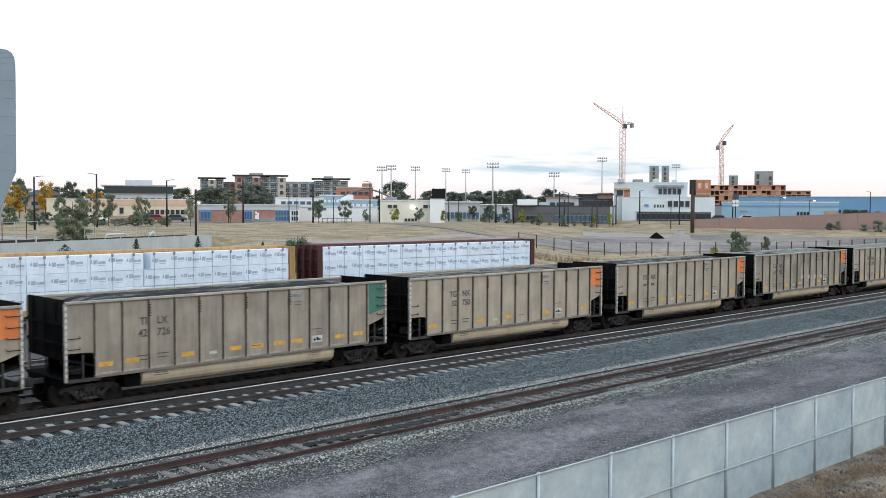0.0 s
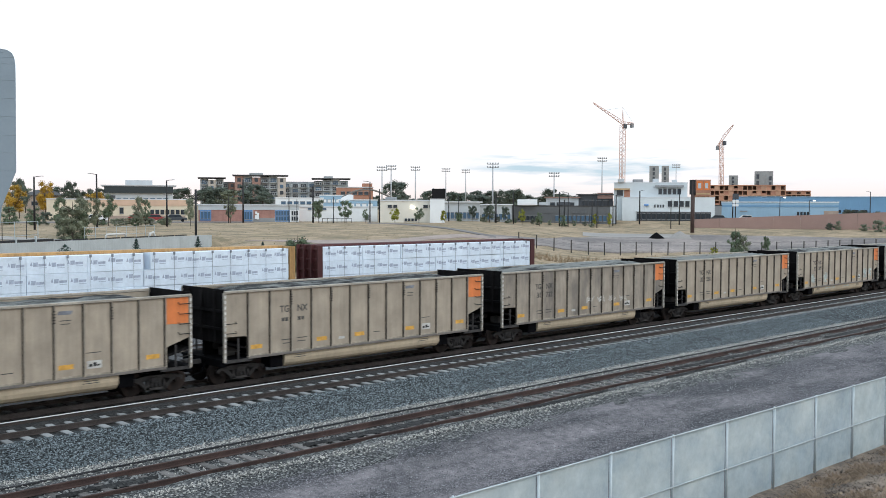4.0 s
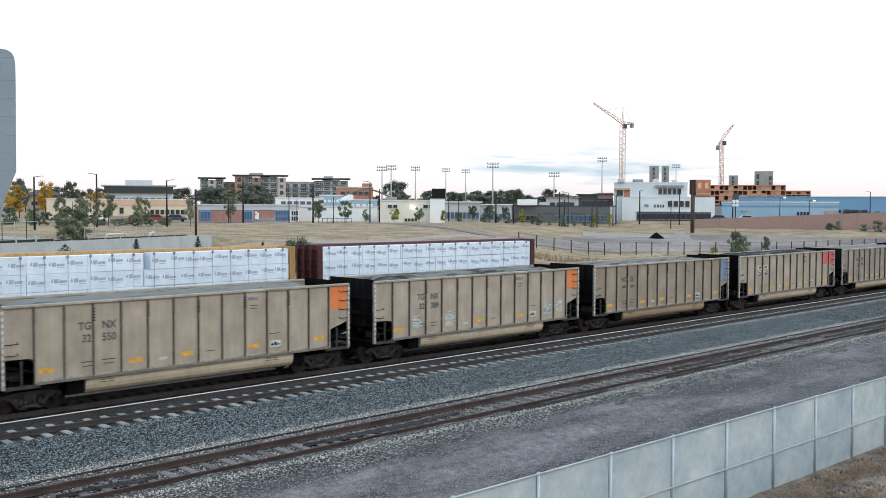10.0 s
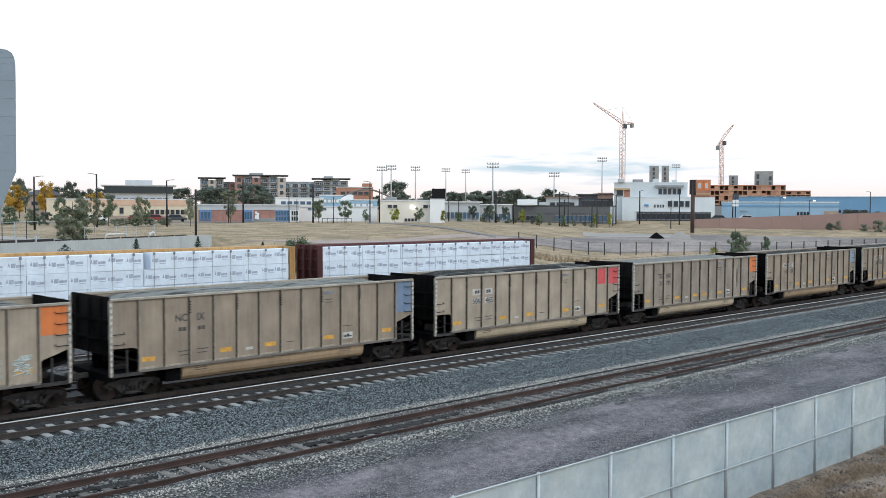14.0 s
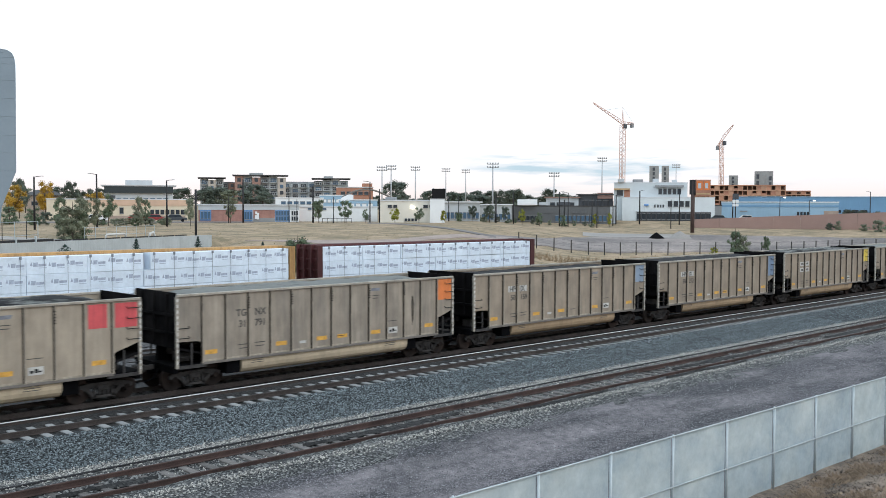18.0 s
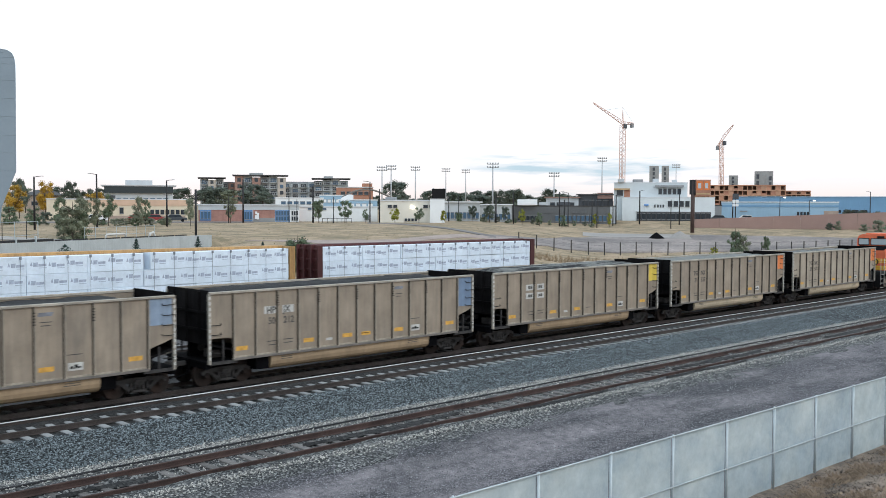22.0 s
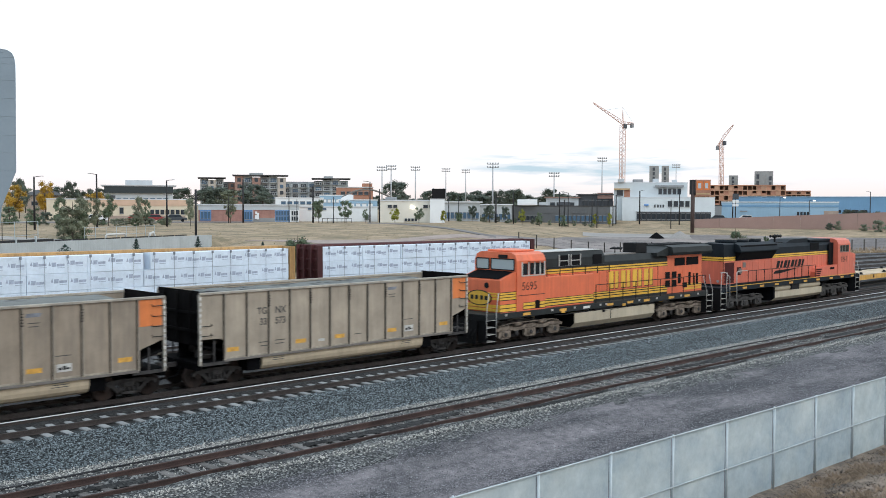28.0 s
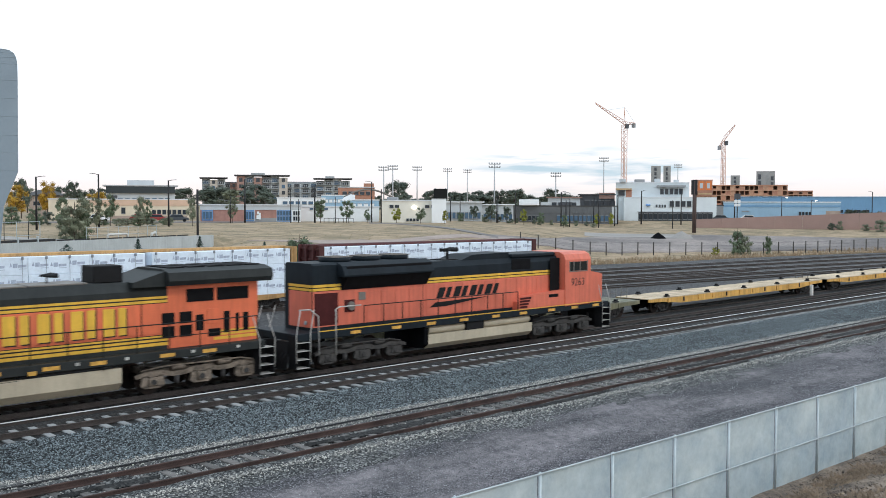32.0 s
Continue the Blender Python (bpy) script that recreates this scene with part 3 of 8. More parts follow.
def wheelset():
    bm = bmesh.new()
    for s in (-1, 1):
        tube(bm, (0, s * 0.70, 0), (0, s * 0.80, 0), 0.455, 24)
        tube(bm, (0, s * 0.66, 0), (0, s * 0.70, 0), 0.485, 24)
        tube(bm, (0, s * 0.80, 0), (0, s * 0.84, 0), 0.20, 12)
        tube(bm, (0, s * 0.84, 0), (0, s * 1.06, 0), 0.115, 10)
        for i in range(3):
            a = 2 * math.pi * i / 3
            tube(bm, (0.07 * math.cos(a), s * 1.06, 0.07 * math.sin(a)), (0.07 * math.cos(a), s * 1.085, 0.07 * math.sin(a)), 0.025, 6)
    tube(bm, (0, -0.9, 0), (0, 0.9, 0), 0.09, 10)
    return mesh_of(bm, "wheelset", M_WHEEL)


def truck_frame():
    bm = bmesh.new()
    for s in (-1, 1):
        y0, y1 = sorted((s * 0.90, s * 1.02))
        prism(bm, [(-1.12, 0.60), (-0.95, 0.68), (-0.45, 0.74), (0.45, 0.74), (0.95, 0.68), (1.12, 0.60), (1.08, 0.47), (0.76, 0.47), (0.62, 0.56), (-0.62, 0.56), (-0.76, 0.47), (-1.08, 0.47)], y0, y1)
        for e in (-1, 1):
            prism(bm, [(e * 0.72, 0.50), (e * 0.60, 0.58), (e * 0.26, 0.23), (e * 0.42, 0.20)], y0, y1)
            box(bm, e * 0.34 - 0.05, e * 0.34 + 0.05, y0, y1, 0.22, 0.62)
        box(bm, -0.46, 0.46, y0, y1, 0.17, 0.27, 0.02)
        for k in (-0.17, 0.0, 0.17):
            tube(bm, (k, s * 0.96, 0.27), (k, s * 0.96, 0.52), 0.065, 8)
    box(bm, -0.22, 0.22, -1.05, 1.05, 0.44, 0.68, 0.03)
    return mesh_of(bm, "truck", M_TRUCK)


WHEELSET, TRUCK = wheelset(), truck_frame()
POST_X = [-6.26 + i * 1.045 for i in range(13)]


def gondola_master():
    car = thing("coal_gondola", "dusty aluminium coal gondola with ribbed sides and coal load", "freight car", group="coal train")
    h = BODY / 2
    # sides: sheet with cut-away lower corners over the trucks
    for s in (-1, 1):
        bm = bmesh.new()
        prism(bm, [(-h, Z1), (-h, 1.98), (-h + 0.90, 1.96), (-h + 1.10, 1.86), (-h + 1.12, Z0), (h - 1.12, Z0), (h - 1.10, 1.74), (h - 0.90, 1.88), (h - 0.45, 2.02), (h, 2.18), (h, Z1)], s * HW, s * (HW - 0.03))
        side = part("side_wall", bm, M_ALU, car)
        pm = bmesh.new()
        prism(pm, [(-0.032, 0.0), (0.032, 0.0), (0.028, -0.085), (-0.028, -0.085)], Z0 - 0.02, Z1 - 0.07, "z")
        pme = mesh_of(pm, "side_post", M_SIDEPOST)
        for x in POST_X:
            part("side_post", pme, None, side, m=pose(x, s * HW, 0, 0, 0, 0 if s < 0 else 180))
        if s < 0:
            # dark strips on and beside each post paint its shadow line
            bm = bmesh.new()
            box(bm, -0.036, -0.029, -0.076, 0, Z0 + 0.02, Z1 - 0.1)
            box(bm, -0.056, -0.034, -0.004, 0, Z0 + 0.02, Z1 - 0.1)
            box(bm, 0.034, 0.042, -0.004, 0, Z0 + 0.02, Z1 - 0.1)
            post_shade = mesh_of(bm, "panel_seam", M_SHADESTAIN)
            for x in POST_X:
                part("panel_seam", post_shade, None, side, m=pose(x, -HW, 0))
            # dark bolt heads high on every second post, pale flange along the foot of each panel
            bm = bmesh.new()
            for q in range(5):
                box(bm, -0.065, 0.02, -0.095, -0.084, 3.08 + 0.1 * q, 3.12 + 0.1 * q)
            bolts = mesh_of(bm, "post_bolts", M_DARKIRON)
            for x in POST_X[2:12:2]:
                tagged(part("post_bolts", bolts, None, side, m=pose(x, -HW, 0)), kind="stuff")
            bm = bmesh.new()
            box(bm, 0.075, 0.965, -0.02, 0, Z0 + 0.01, Z0 + 0.075)
            flange = mesh_of(bm, "panel_flange", M_SIDEPOST)
            for x in POST_X[:-1]:
                part("panel_flange", flange, None, side, m=pose(x, -HW, 0))
        bm = bmesh.new()
        box(bm, -h - 0.02, h + 0.02, s * (HW - 0.06), s * (HW + 0.085), Z1 - 0.10, Z1, 0.015)
        part("top_rail", bm, M_CHORD, car)
        bm = bmesh.new()
        box(bm, -h + 1.05, h - 1.05, s * (HW - 0.1), s * (HW + 0.085), Z0 - 0.09, Z0 + 0.005, 0.012)
        part("side_sill", bm, M_POST, car)
        # corner post, ladder and grab irons at both ends
        for e in (-1, 1):
            bm = bmesh.new()
            box(bm, e * h - 0.05, e * h + 0.05, s * (HW - 0.05), s * (HW + 0.05), 0.98, Z1 - 0.08)
            part("corner_post", bm, M_CHORD, car)
            bm = bmesh.new()
            box(bm, e * (h - 0.62) - 0.03, e * (h - 0.62) + 0.03, s * (HW - 0.04), s * (HW + 0.02), 0.98, 1.9)
            box(bm, min(e * h, e * (h - 1.25)), max(e * h, e * (h - 1.25)), s * (HW - 0.04), s * (HW + 0.04), 0.94, 1.06)
            part("end_bracket", bm, M_TRUCK, car)
            for z in (1.40, 2.12, 2.50) if e < 0 else (1.45, 2.30, 2.68, 3.06, 3.44):
                bm = bmesh.new()
                x0, x1 = e * (h - 0.04), e * (h - 0.5)
                bent(bm, [(x0, s * HW, z), (x0, s * (HW + 0.09), z), (x1, s * (HW + 0.09), z), (x1, s * HW, z + 0.06)], 0.018, 5)
                part("grab_iron", bm, M_DARKIRON, car)
    # ends: sloping plate with braces
    for e in (-1, 1):
        bm = bmesh.new()
        prism(bm, [(e * h, Z1 + 0.06), (e * (h - 0.03), 1.8), (e * (h - 1.9), 1.25), (e * (h - 1.9), 1.2), (e * (h - 0.0), 1.72), (e * (h + 0.03), Z1 + 0.06)], -HW + 0.02, HW - 0.02)
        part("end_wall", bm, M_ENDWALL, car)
        bm = bmesh.new()
        for y in (-1.0, 0.0, 1.0):
            box(bm, e * (h + 0.03) - 0.03, e * (h + 0.03) + 0.09 * e, y - 0.05, y + 0.05, 1.75, Z1)
        for z in (2.3, 3.0):
            box(bm, min(e * h, e * (h + 0.1)), max(e * h, e * (h + 0.1)), -HW + 0.05, HW - 0.05, z - 0.05, z + 0.05)
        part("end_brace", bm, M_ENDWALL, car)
        bm = bmesh.new()
        box(bm, min(e * (h - 1.25), e * (h + 0.12)), max(e * (h - 1.25), e * (h + 0.12)), -HW + 0.05, HW - 0.05, 1.00, 1.08)
        box(bm, min(e * (h - 1.9), e * (h + 0.15)), max(e * (h - 1.9), e * (h + 0.15)), -0.22, 0.22, 0.72, 1.05)
        part("end_platform", bm, M_NEARBLACK, car)
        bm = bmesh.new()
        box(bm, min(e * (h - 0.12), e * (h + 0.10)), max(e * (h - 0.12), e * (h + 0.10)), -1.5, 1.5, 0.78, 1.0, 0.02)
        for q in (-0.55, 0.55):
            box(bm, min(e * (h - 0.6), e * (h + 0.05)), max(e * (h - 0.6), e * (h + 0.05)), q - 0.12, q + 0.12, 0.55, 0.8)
        part("end_sill", bm, M_NEARBLACK, car)
        bm = bmesh.new()
        bent(bm, [(e * (h + 0.1), -0.35, 0.85), (e * (h + 0.3), -0.35, 0.5), (e * (h + 0.62), -0.2, 0.38)], 0.04, 6)
        part("air_hose", bm, M_NEARBLACK, car)
        bm = bmesh.new()
        box(bm, min(e * (h + 0.1), e * 8.02), max(e * (h + 0.1), e * 8.02), -0.09, 0.09, 0.80, 0.98, 0.02)
        box(bm, min(e * 7.88, e * 8.11), max(e * 7.88, e * 8.11), -0.17, 0.17, 0.74, 1.04, 0.04)
        part("coupler", bm, M_TRUCK, car)
        bm = bmesh.new()
        tube(bm, (e * (h - 0.75), 0.25, 1.42), (e * (h - 0.75), 0.85, 1.42), 0.17, 10)
        part("brake_cylinder", bm, M_TRUCK, car)
        bm = bmesh.new()
        box(bm, min(e * (h - 0.95), e * (h - 0.5)), max(e * (h - 0.95), e * (h - 0.5)), -0.9, -0.3, 1.1, 1.45, 0.03)
        part("brake_valve", bm, M_TRUCK, car)
        # near-black web added to fill the end opening with painted shade
        bm = bmesh.new()
        prism(bm, [(e * (h - 2.2), 1.4), (e * (h - 2.2), 0.75), (e * (h - 0.2), 0.9), (e * (h - 0.2), 1.7)], 0.28, 0.42)
        part("bolster_web", bm, M_NEARBLACK, car)
        # truck and wheels
        tr = part("truck", TRUCK, None, car, m=pose(e * 6.22, 0, 0))
        for w in (-1, 1):
            part("wheelset", WHEELSET, None, tr, m=pose(w * 0.89, 0, 0.457))
    # hanging tubs between the trucks
    arc = [(1.56, 1.08), (1.56, 0.80), (1.52, 0.66), (1.43, 0.55), (1.28, 0.47), (1.0, 0.42)]
    prof = [(-y, z) for y, z in arc] + [(y, z) for y, z in reversed(arc)]
    bm = bmesh.new()
    prism(bm, prof, -4.45, 4.45, "x")
    part("tub", bm, M_TUB, car)
    for e in (-1, 1):
        bm = bmesh.new()
        box(bm, min(e * 4.48, e * 5.1), max(e * 4.48, e * 5.1), -1.45, 1.45, 0.52, 1.05)
        part("under_brace", bm, M_NEARBLACK, car)
    for x in (-3.7, 3.4):
        for i in range(3):
            bm = bmesh.new()
            box(bm, x - 0.3 + 0.05 * (i % 2), x + 0.3, -1.566, -1.558, 0.84 + i * 0.08, 0.865 + i * 0.08)
            part("stencil_line", bm, M_LETTER, car)
    # riveted strip on the corner posts
    for e in (-1, 1):
        bm = bmesh.new()
        for i in range(12):
            box(bm, e * h - 0.035, e * h + 0.035, -HW - 0.062, -HW - 0.05, 1.15 + i * 0.215, 1.27 + i * 0.215)
        tagged(part("rivet_strip", bm, M_WHITE, car, "pale riveted corner strip"), kind="stuff")
    # stencils and reflectors on the near side
    for x, z in ((-5.87, 1.40), (-2.58, 1.42), (-0.51, 1.44), (2.5, 1.44), (5.78, 1.47)):
        bm = bmesh.new()
        box(bm, x - 0.27, x + 0.27, -HW - 0.006, -HW, z, z + 0.17)
        part("reflector", bm, M_AMBER, car, "yellow reflective strip")
    return car


def coal_mesh(high, seed):
    """Coal levelled into a long flat loaf with sloping ends; high = rise over the rim."""
    bm = bmesh.new()
    nx, ny, h = 60, 10, BODY / 2
    g = []
    for i in range(nx + 1):
        x = -h + 0.06 + (2 * h - 0.12) * i / nx
        row = []
        for j in range(ny + 1):
            y = -HW + 0.05 + (2 * HW - 0.1) * j / ny
            edge = smooth(0.0, 2.6, h - abs(x) + 0.5 * noise.noise((y, 3 * (x > 0), seed))) * smooth(0.0, 1.1, HW - abs(y))
            dip = 0.5 * (1 - smooth(0.0, 1.6, h - abs(x)))
            row.append(bm.verts.new((x, y, Z1 - 0.14 - dip + (high + 0.14) * edge + 0.05 * noise.noise((x * 0.9, y * 1.7, seed)) + 0.04 * noise.noise((x * 3.1, y * 3.7, seed)))))
        g.append(row)
    for a, b in zip(g, g[1:]):
        for j in range(ny):
            bm.faces.new((a[j], a[j + 1], b[j + 1], b[j])).smooth = True
    return mesh_of(bm, "coal_load", M_COAL)


LOADS = [coal_mesh(0.07, 2), coal_mesh(-0.16, 5), coal_mesh(0.0, 9)]


# place in the train, end panel colour, code, number, white cards behind them, spray paint
CARS = [(-2, "orange", "", "", 0, 0), (-1, "green", "TI LX", "42 726", 0, 0), (0, "orange", "TG NX", "32 750", 0, 0), (1, "orange", "TG NX", "", 0, 0), (2, "orange", "TG NX", "31 732", 0, 1),
        (3, "orange", "TG NX", "32 550", 0, 0), (4, "orange", "TG NX", "32 389", 0, 2), (5, "blue", "NC IX", "", 0, 0), (6, "red", "", "506 485", 2, 0), (7, "orange", "TG NX", "31 791", 0, 0),
        (8, "pale", "HP JX", "50 159", 1, 0), (9, "blue", "HP JX", "50 212", 1, 0), (10, "yellow", "", "", 2, 0), (11, "orange", "TG NX", "31 335", 0, 0), (12, "orange", "TG NX", "33 573", 0, 0)]
TRAIN = []


def finish_car(car, k, colour, code, number, cards, spray):
    h = BODY / 2
    y = -HW - 0.006
    rng = random.Random(100 + k)
    skin = M_ALUSOOT if k in (-1, 2, 7) else M_ALUBROWN if k in (5, 8, 9, 10, 11) else M_ALU
    for ob in car.children:
        if ob.name.startswith("side_wall"):
            ob.material_slots[0].link, ob.material_slots[0].material = "OBJECT", skin
        elif ob.name.startswith("tub") and k in (5, 8, 9, 10):
            ob.material_slots[0].link, ob.material_slots[0].material = "OBJECT", M_TUBBROWN
    load = part("coal_load", LOADS[1 if k in (0, 8, 12) else 2 * (k % 2)], None, car, "black coal" if k in (8, 9) else "coal with a grey dusted crust")
    if k in (8, 9):
        load.material_slots[0].link, load.material_slots[0].material = "OBJECT", M_BLACKCOAL
    spans = ((h - 1.03, h - 0.08, 2.70, Z1 - 0.12),)
    if colour == "red":
        spans = ((h - 1.95, h - 1.25, 2.78, Z1 - 0.16), (h - 0.95, h - 0.1, 2.75, Z1 - 0.16))
    if colour in ("green", "blue"):
        spans = ((h - 1.03, h - 0.08, 2.30, Z1 - 0.12),)
    for x0, x1, z0, z1 in spans:
        bm = bmesh.new()
        prism(bm, [(x0, z1), (x0, z0), (x1, z0 + (0.25 if colour == "green" else 0)), (x1, z1)], -HW - 0.008, -HW - 0.001)
        part("end_panel", bm, PATCH[colour], car, colour.replace("pale", "pale blue") + " painted end panel")
    car["label"] = "dusty aluminium coal gondola with a " + colour.replace("pale", "pale blue") + " end panel"
    for row, (text, z) in enumerate(((code, 2.78), (number, 2.34))):
        for i in range(2):
            if cards == 2 or (cards == 1 and row == 0):
                bm = bmesh.new()
                x0 = -4.83 if i == 0 else -3.94
                box(bm, x0 + 0.03, x0 + 0.59, y, -HW, z - 0.02, z + 0.29)
                part("number_card", bm, M_CARD, car, "white number card")
            if text:
                words(text.split()[i], 0.385, M_LETTER, car, pose(-4.26 if i == 0 else -3.87, y - 0.003, z, 90), "lettering", "stencilled car number", 0.008, "RIGHT" if i == 0 else "LEFT", 0.92)
            else:
                bm = bmesh.new()
                x0 = -4.70 if i == 0 else -3.88
                box(bm, x0 + 0.06, x0 + 0.20, y - 0.004, -HW, z + 0.06, z + 0.21)
                box(bm, x0 + 0.24, x0 + 0.37, y - 0.004, -HW, z + 0.06, z + 0.21)
                part("lettering_bar", bm, M_LETTER, car, "illegible stencilled marks")
    for x, z, w, hh in ((-4.45, 1.62, 0.42, 0.035), (-3.62, 1.64, 0.5, 0.035), (-4.42, 1.47, 0.36, 0.035), (-3.64, 1.50, 0.42, 0.035), (2.5, 3.14, 0.42, 0.03), (2.5, 3.02, 0.34, 0.03), (0.5, 1.52, 0.4, 0.03), (3.5, 1.93, 0.55, 0.03)):
        bm = bmesh.new()
        box(bm, x - w / 2, x + w / 2, y, -HW, z, z + hh)
        part("stencil_line", bm, M_LETTER, car)
    bm = bmesh.new()
    prism(bm, [(2.22, 3.36), (2.72, 3.36), (2.78, 3.49), (2.26, 3.49)], y, -HW)
    part("logo_bar", bm, M_FADED, car, "faded blue-grey logo bar")
    bm = bmesh.new()
    box(bm, 3.26, 3.80, y, -HW, 1.38, 1.66)
    plate = part("data_plate", bm, M_CARD, car, "white framed data plate")
    bm = bmesh.new()
    box(bm, 3.33, 3.45, y - 0.004, -HW, 1.45, 1.54)
    box(bm, 3.49, 3.60, y - 0.004, -HW, 1.45, 1.59)
    box(bm, 3.62, 3.73, y - 0.004, -HW, 1.46, 1.52)
    part("data_mark", bm, M_BLACK, plate)
    bm = bmesh.new()
    box(bm, -1.66, -1.34, y, -HW, 1.40, 1.51)
    part("tag", bm, M_CARD, car, "small white tag")
    for x in {-1: (-4.85, 0.55, 1.6, 4.75), 7: (0.6,), 9: (0.55,)}.get(k, ()):
        bm = bmesh.new()
        box(bm, x - 0.27, x + 0.27, y, -HW, 1.44, 1.60)
        part("reflector", bm, M_AMBER, car, "yellow reflective strip")
    if k == 7:
        bm = bmesh.new()
        prism(bm, [(4.70, 2.98), (4.76, 3.0), (4.84, 2.6), (4.80, 1.9), (4.74, 1.62), (4.68, 2.1), (4.66, 2.6)], y, -HW)
        part("oil_stain", bm, M_SHADESTAIN, car, "long dark oil stain")
    if spray:
        # looping pale script on four panels, or dense scribble filling four panel feet
        spots = [(-0.03 + 1.045 * i, 1.95 - 0.03 * i) for i in range(4)] if spray == 1 else [(-4.74, 1.62), (-2.60, 1.62), (4.72, 1.62), (5.72, 1.66)]
        for i, (cx, z) in enumerate(spots):
            bm = bmesh.new()
            if spray == 1:
                pts = [(cx + 0.30 * math.sin(1.3 * q + 2 * i) + 0.018 * q - 0.12, -HW - 0.004, z + 0.17 * math.cos(2.3 * q + i)) for q in range(13)]
            else:
                pts = [(cx + rng.uniform(-0.34, 0.34), -HW - 0.004, z + 0.62 * (q / 60) - 0.2 + rng.uniform(-0.09, 0.09)) for q in range(60)]
            for p, q in zip(pts, pts[1:]):
                tube(bm, p, q, 0.016 if spray == 1 else 0.02, 4)
            part("spray_paint", bm, M_WHITE if spray == 1 else M_SCRAWL, car, "faint looping spray paint")
        if spray == 2:
            for cx in (-2.3, -1.7, -1.0, 0.9, 1.5):
                bm = bmesh.new()
                pts = [(cx + rng.uniform(-0.3, 0.3), -1.563, 0.9 + rng.uniform(-0.08, 0.08)) for q in range(12)]
                for p, q in zip(pts, pts[1:]):
                    tube(bm, p, q, 0.014, 4)
                part("spray_paint", bm, M_SCRAWL, car, "faint spray paint on the tub")


def build_train():
    first = gondola_master()
    spare = []
    for i, row in enumerate(CARS):
        spare.append(first if i == 0 else copy_thing(first, pose(0, 0, 0)))
    for ob, row in zip(spare, CARS):
        finish_car(ob, *row)
        TRAIN.append((ob, LEFT0 + row[0] * PITCH + BODY / 2))


build_train()

# ================= the two locomotives =================
M_ORANGE = mat("dusty_orange_paint", (0.70, 0.150, 0.062), 0.5, 0, 0.10, 0.8, 0.04, 20, streak=0.14)
M_ORANGE2 = mat("faded_orange_paint", (0.63, 0.145, 0.085), 0.5, 0, 0.12, 0.8, 0.04, 20, streak=0.16)
M_YELLOW = mat("yellow_paint", (0.74, 0.43, 0.045), 0.5, 0, 0.12, 1.2, 0.05, 20, streak=0.12)
M_DKGREEN = mat("blackish_green_paint", (0.020, 0.023, 0.023), 0.6, 0, 0.25, 1.2, 0.1, 15, streak=0.15, spec=0.25)
M_TANK = mat("dusty_tank", (0.45, 0.385, 0.285), 0.75, 0, 0.16, 0.5, 0.06, 12, streak=0.08)
M_LTRUCK = mat("dusty_truck_frame", (0.17, 0.135, 0.105), 0.85, 0, 0.6, 2.5, 0.2, 20)
M_DTRUCK = mat("sooty_truck_frame", (0.050, 0.046, 0.043), 0.85, 0, 0.4, 2.5, 0.2, 20)
M_BLUEBLACK = mat("blue_black_paint", (0.010, 0.015, 0.020), 0.6, 0, 0.25, 1.2, 0.1, 15, streak=0.15, spec=0.15)
M_GRILLE = mat("dark_grille", (0.007, 0.007, 0.008), 0.8, spec=0.1)
M_GLASS = glass("cab_glass", (0.012, 0.014, 0.016), 0.08, 0.25)
# windscreen base colour is pale to stand for the sky reflected in it
M_PALEGLASS = glass("windscreen", (0.34, 0.40, 0.42), 0.12)
M_RAILING = mat("black_handrail", (0.014, 0.014, 0.014), 0.6, spec=0.2)
M_SILVER = mat("pale_handrail", (0.45, 0.435, 0.41), 0.5, 0.1)


def loco_wheelset():
    bm = bmesh.new()
    for s in (-1, 1):
        tube(bm, (0, s * 0.69, 0), (0, s * 0.80, 0), 0.52, 24)
        tube(bm, (0, s * 0.80, 0), (0, s * 1.12, 0), 0.16, 10)
        for i in range(4):
            a = 2 * math.pi * i / 4
            tube(bm, (0.1 * math.cos(a), s * 1.12, 0.1 * math.sin(a)), (0.1 * math.cos(a), s * 1.145, 0.1 * math.sin(a)), 0.03, 6)
    tube(bm, (0, -0.75, 0), (0, 0.75, 0), 0.1, 10)
    return mesh_of(bm, "wheelset", M_WHEEL)


LWHEEL = loco_wheelset()


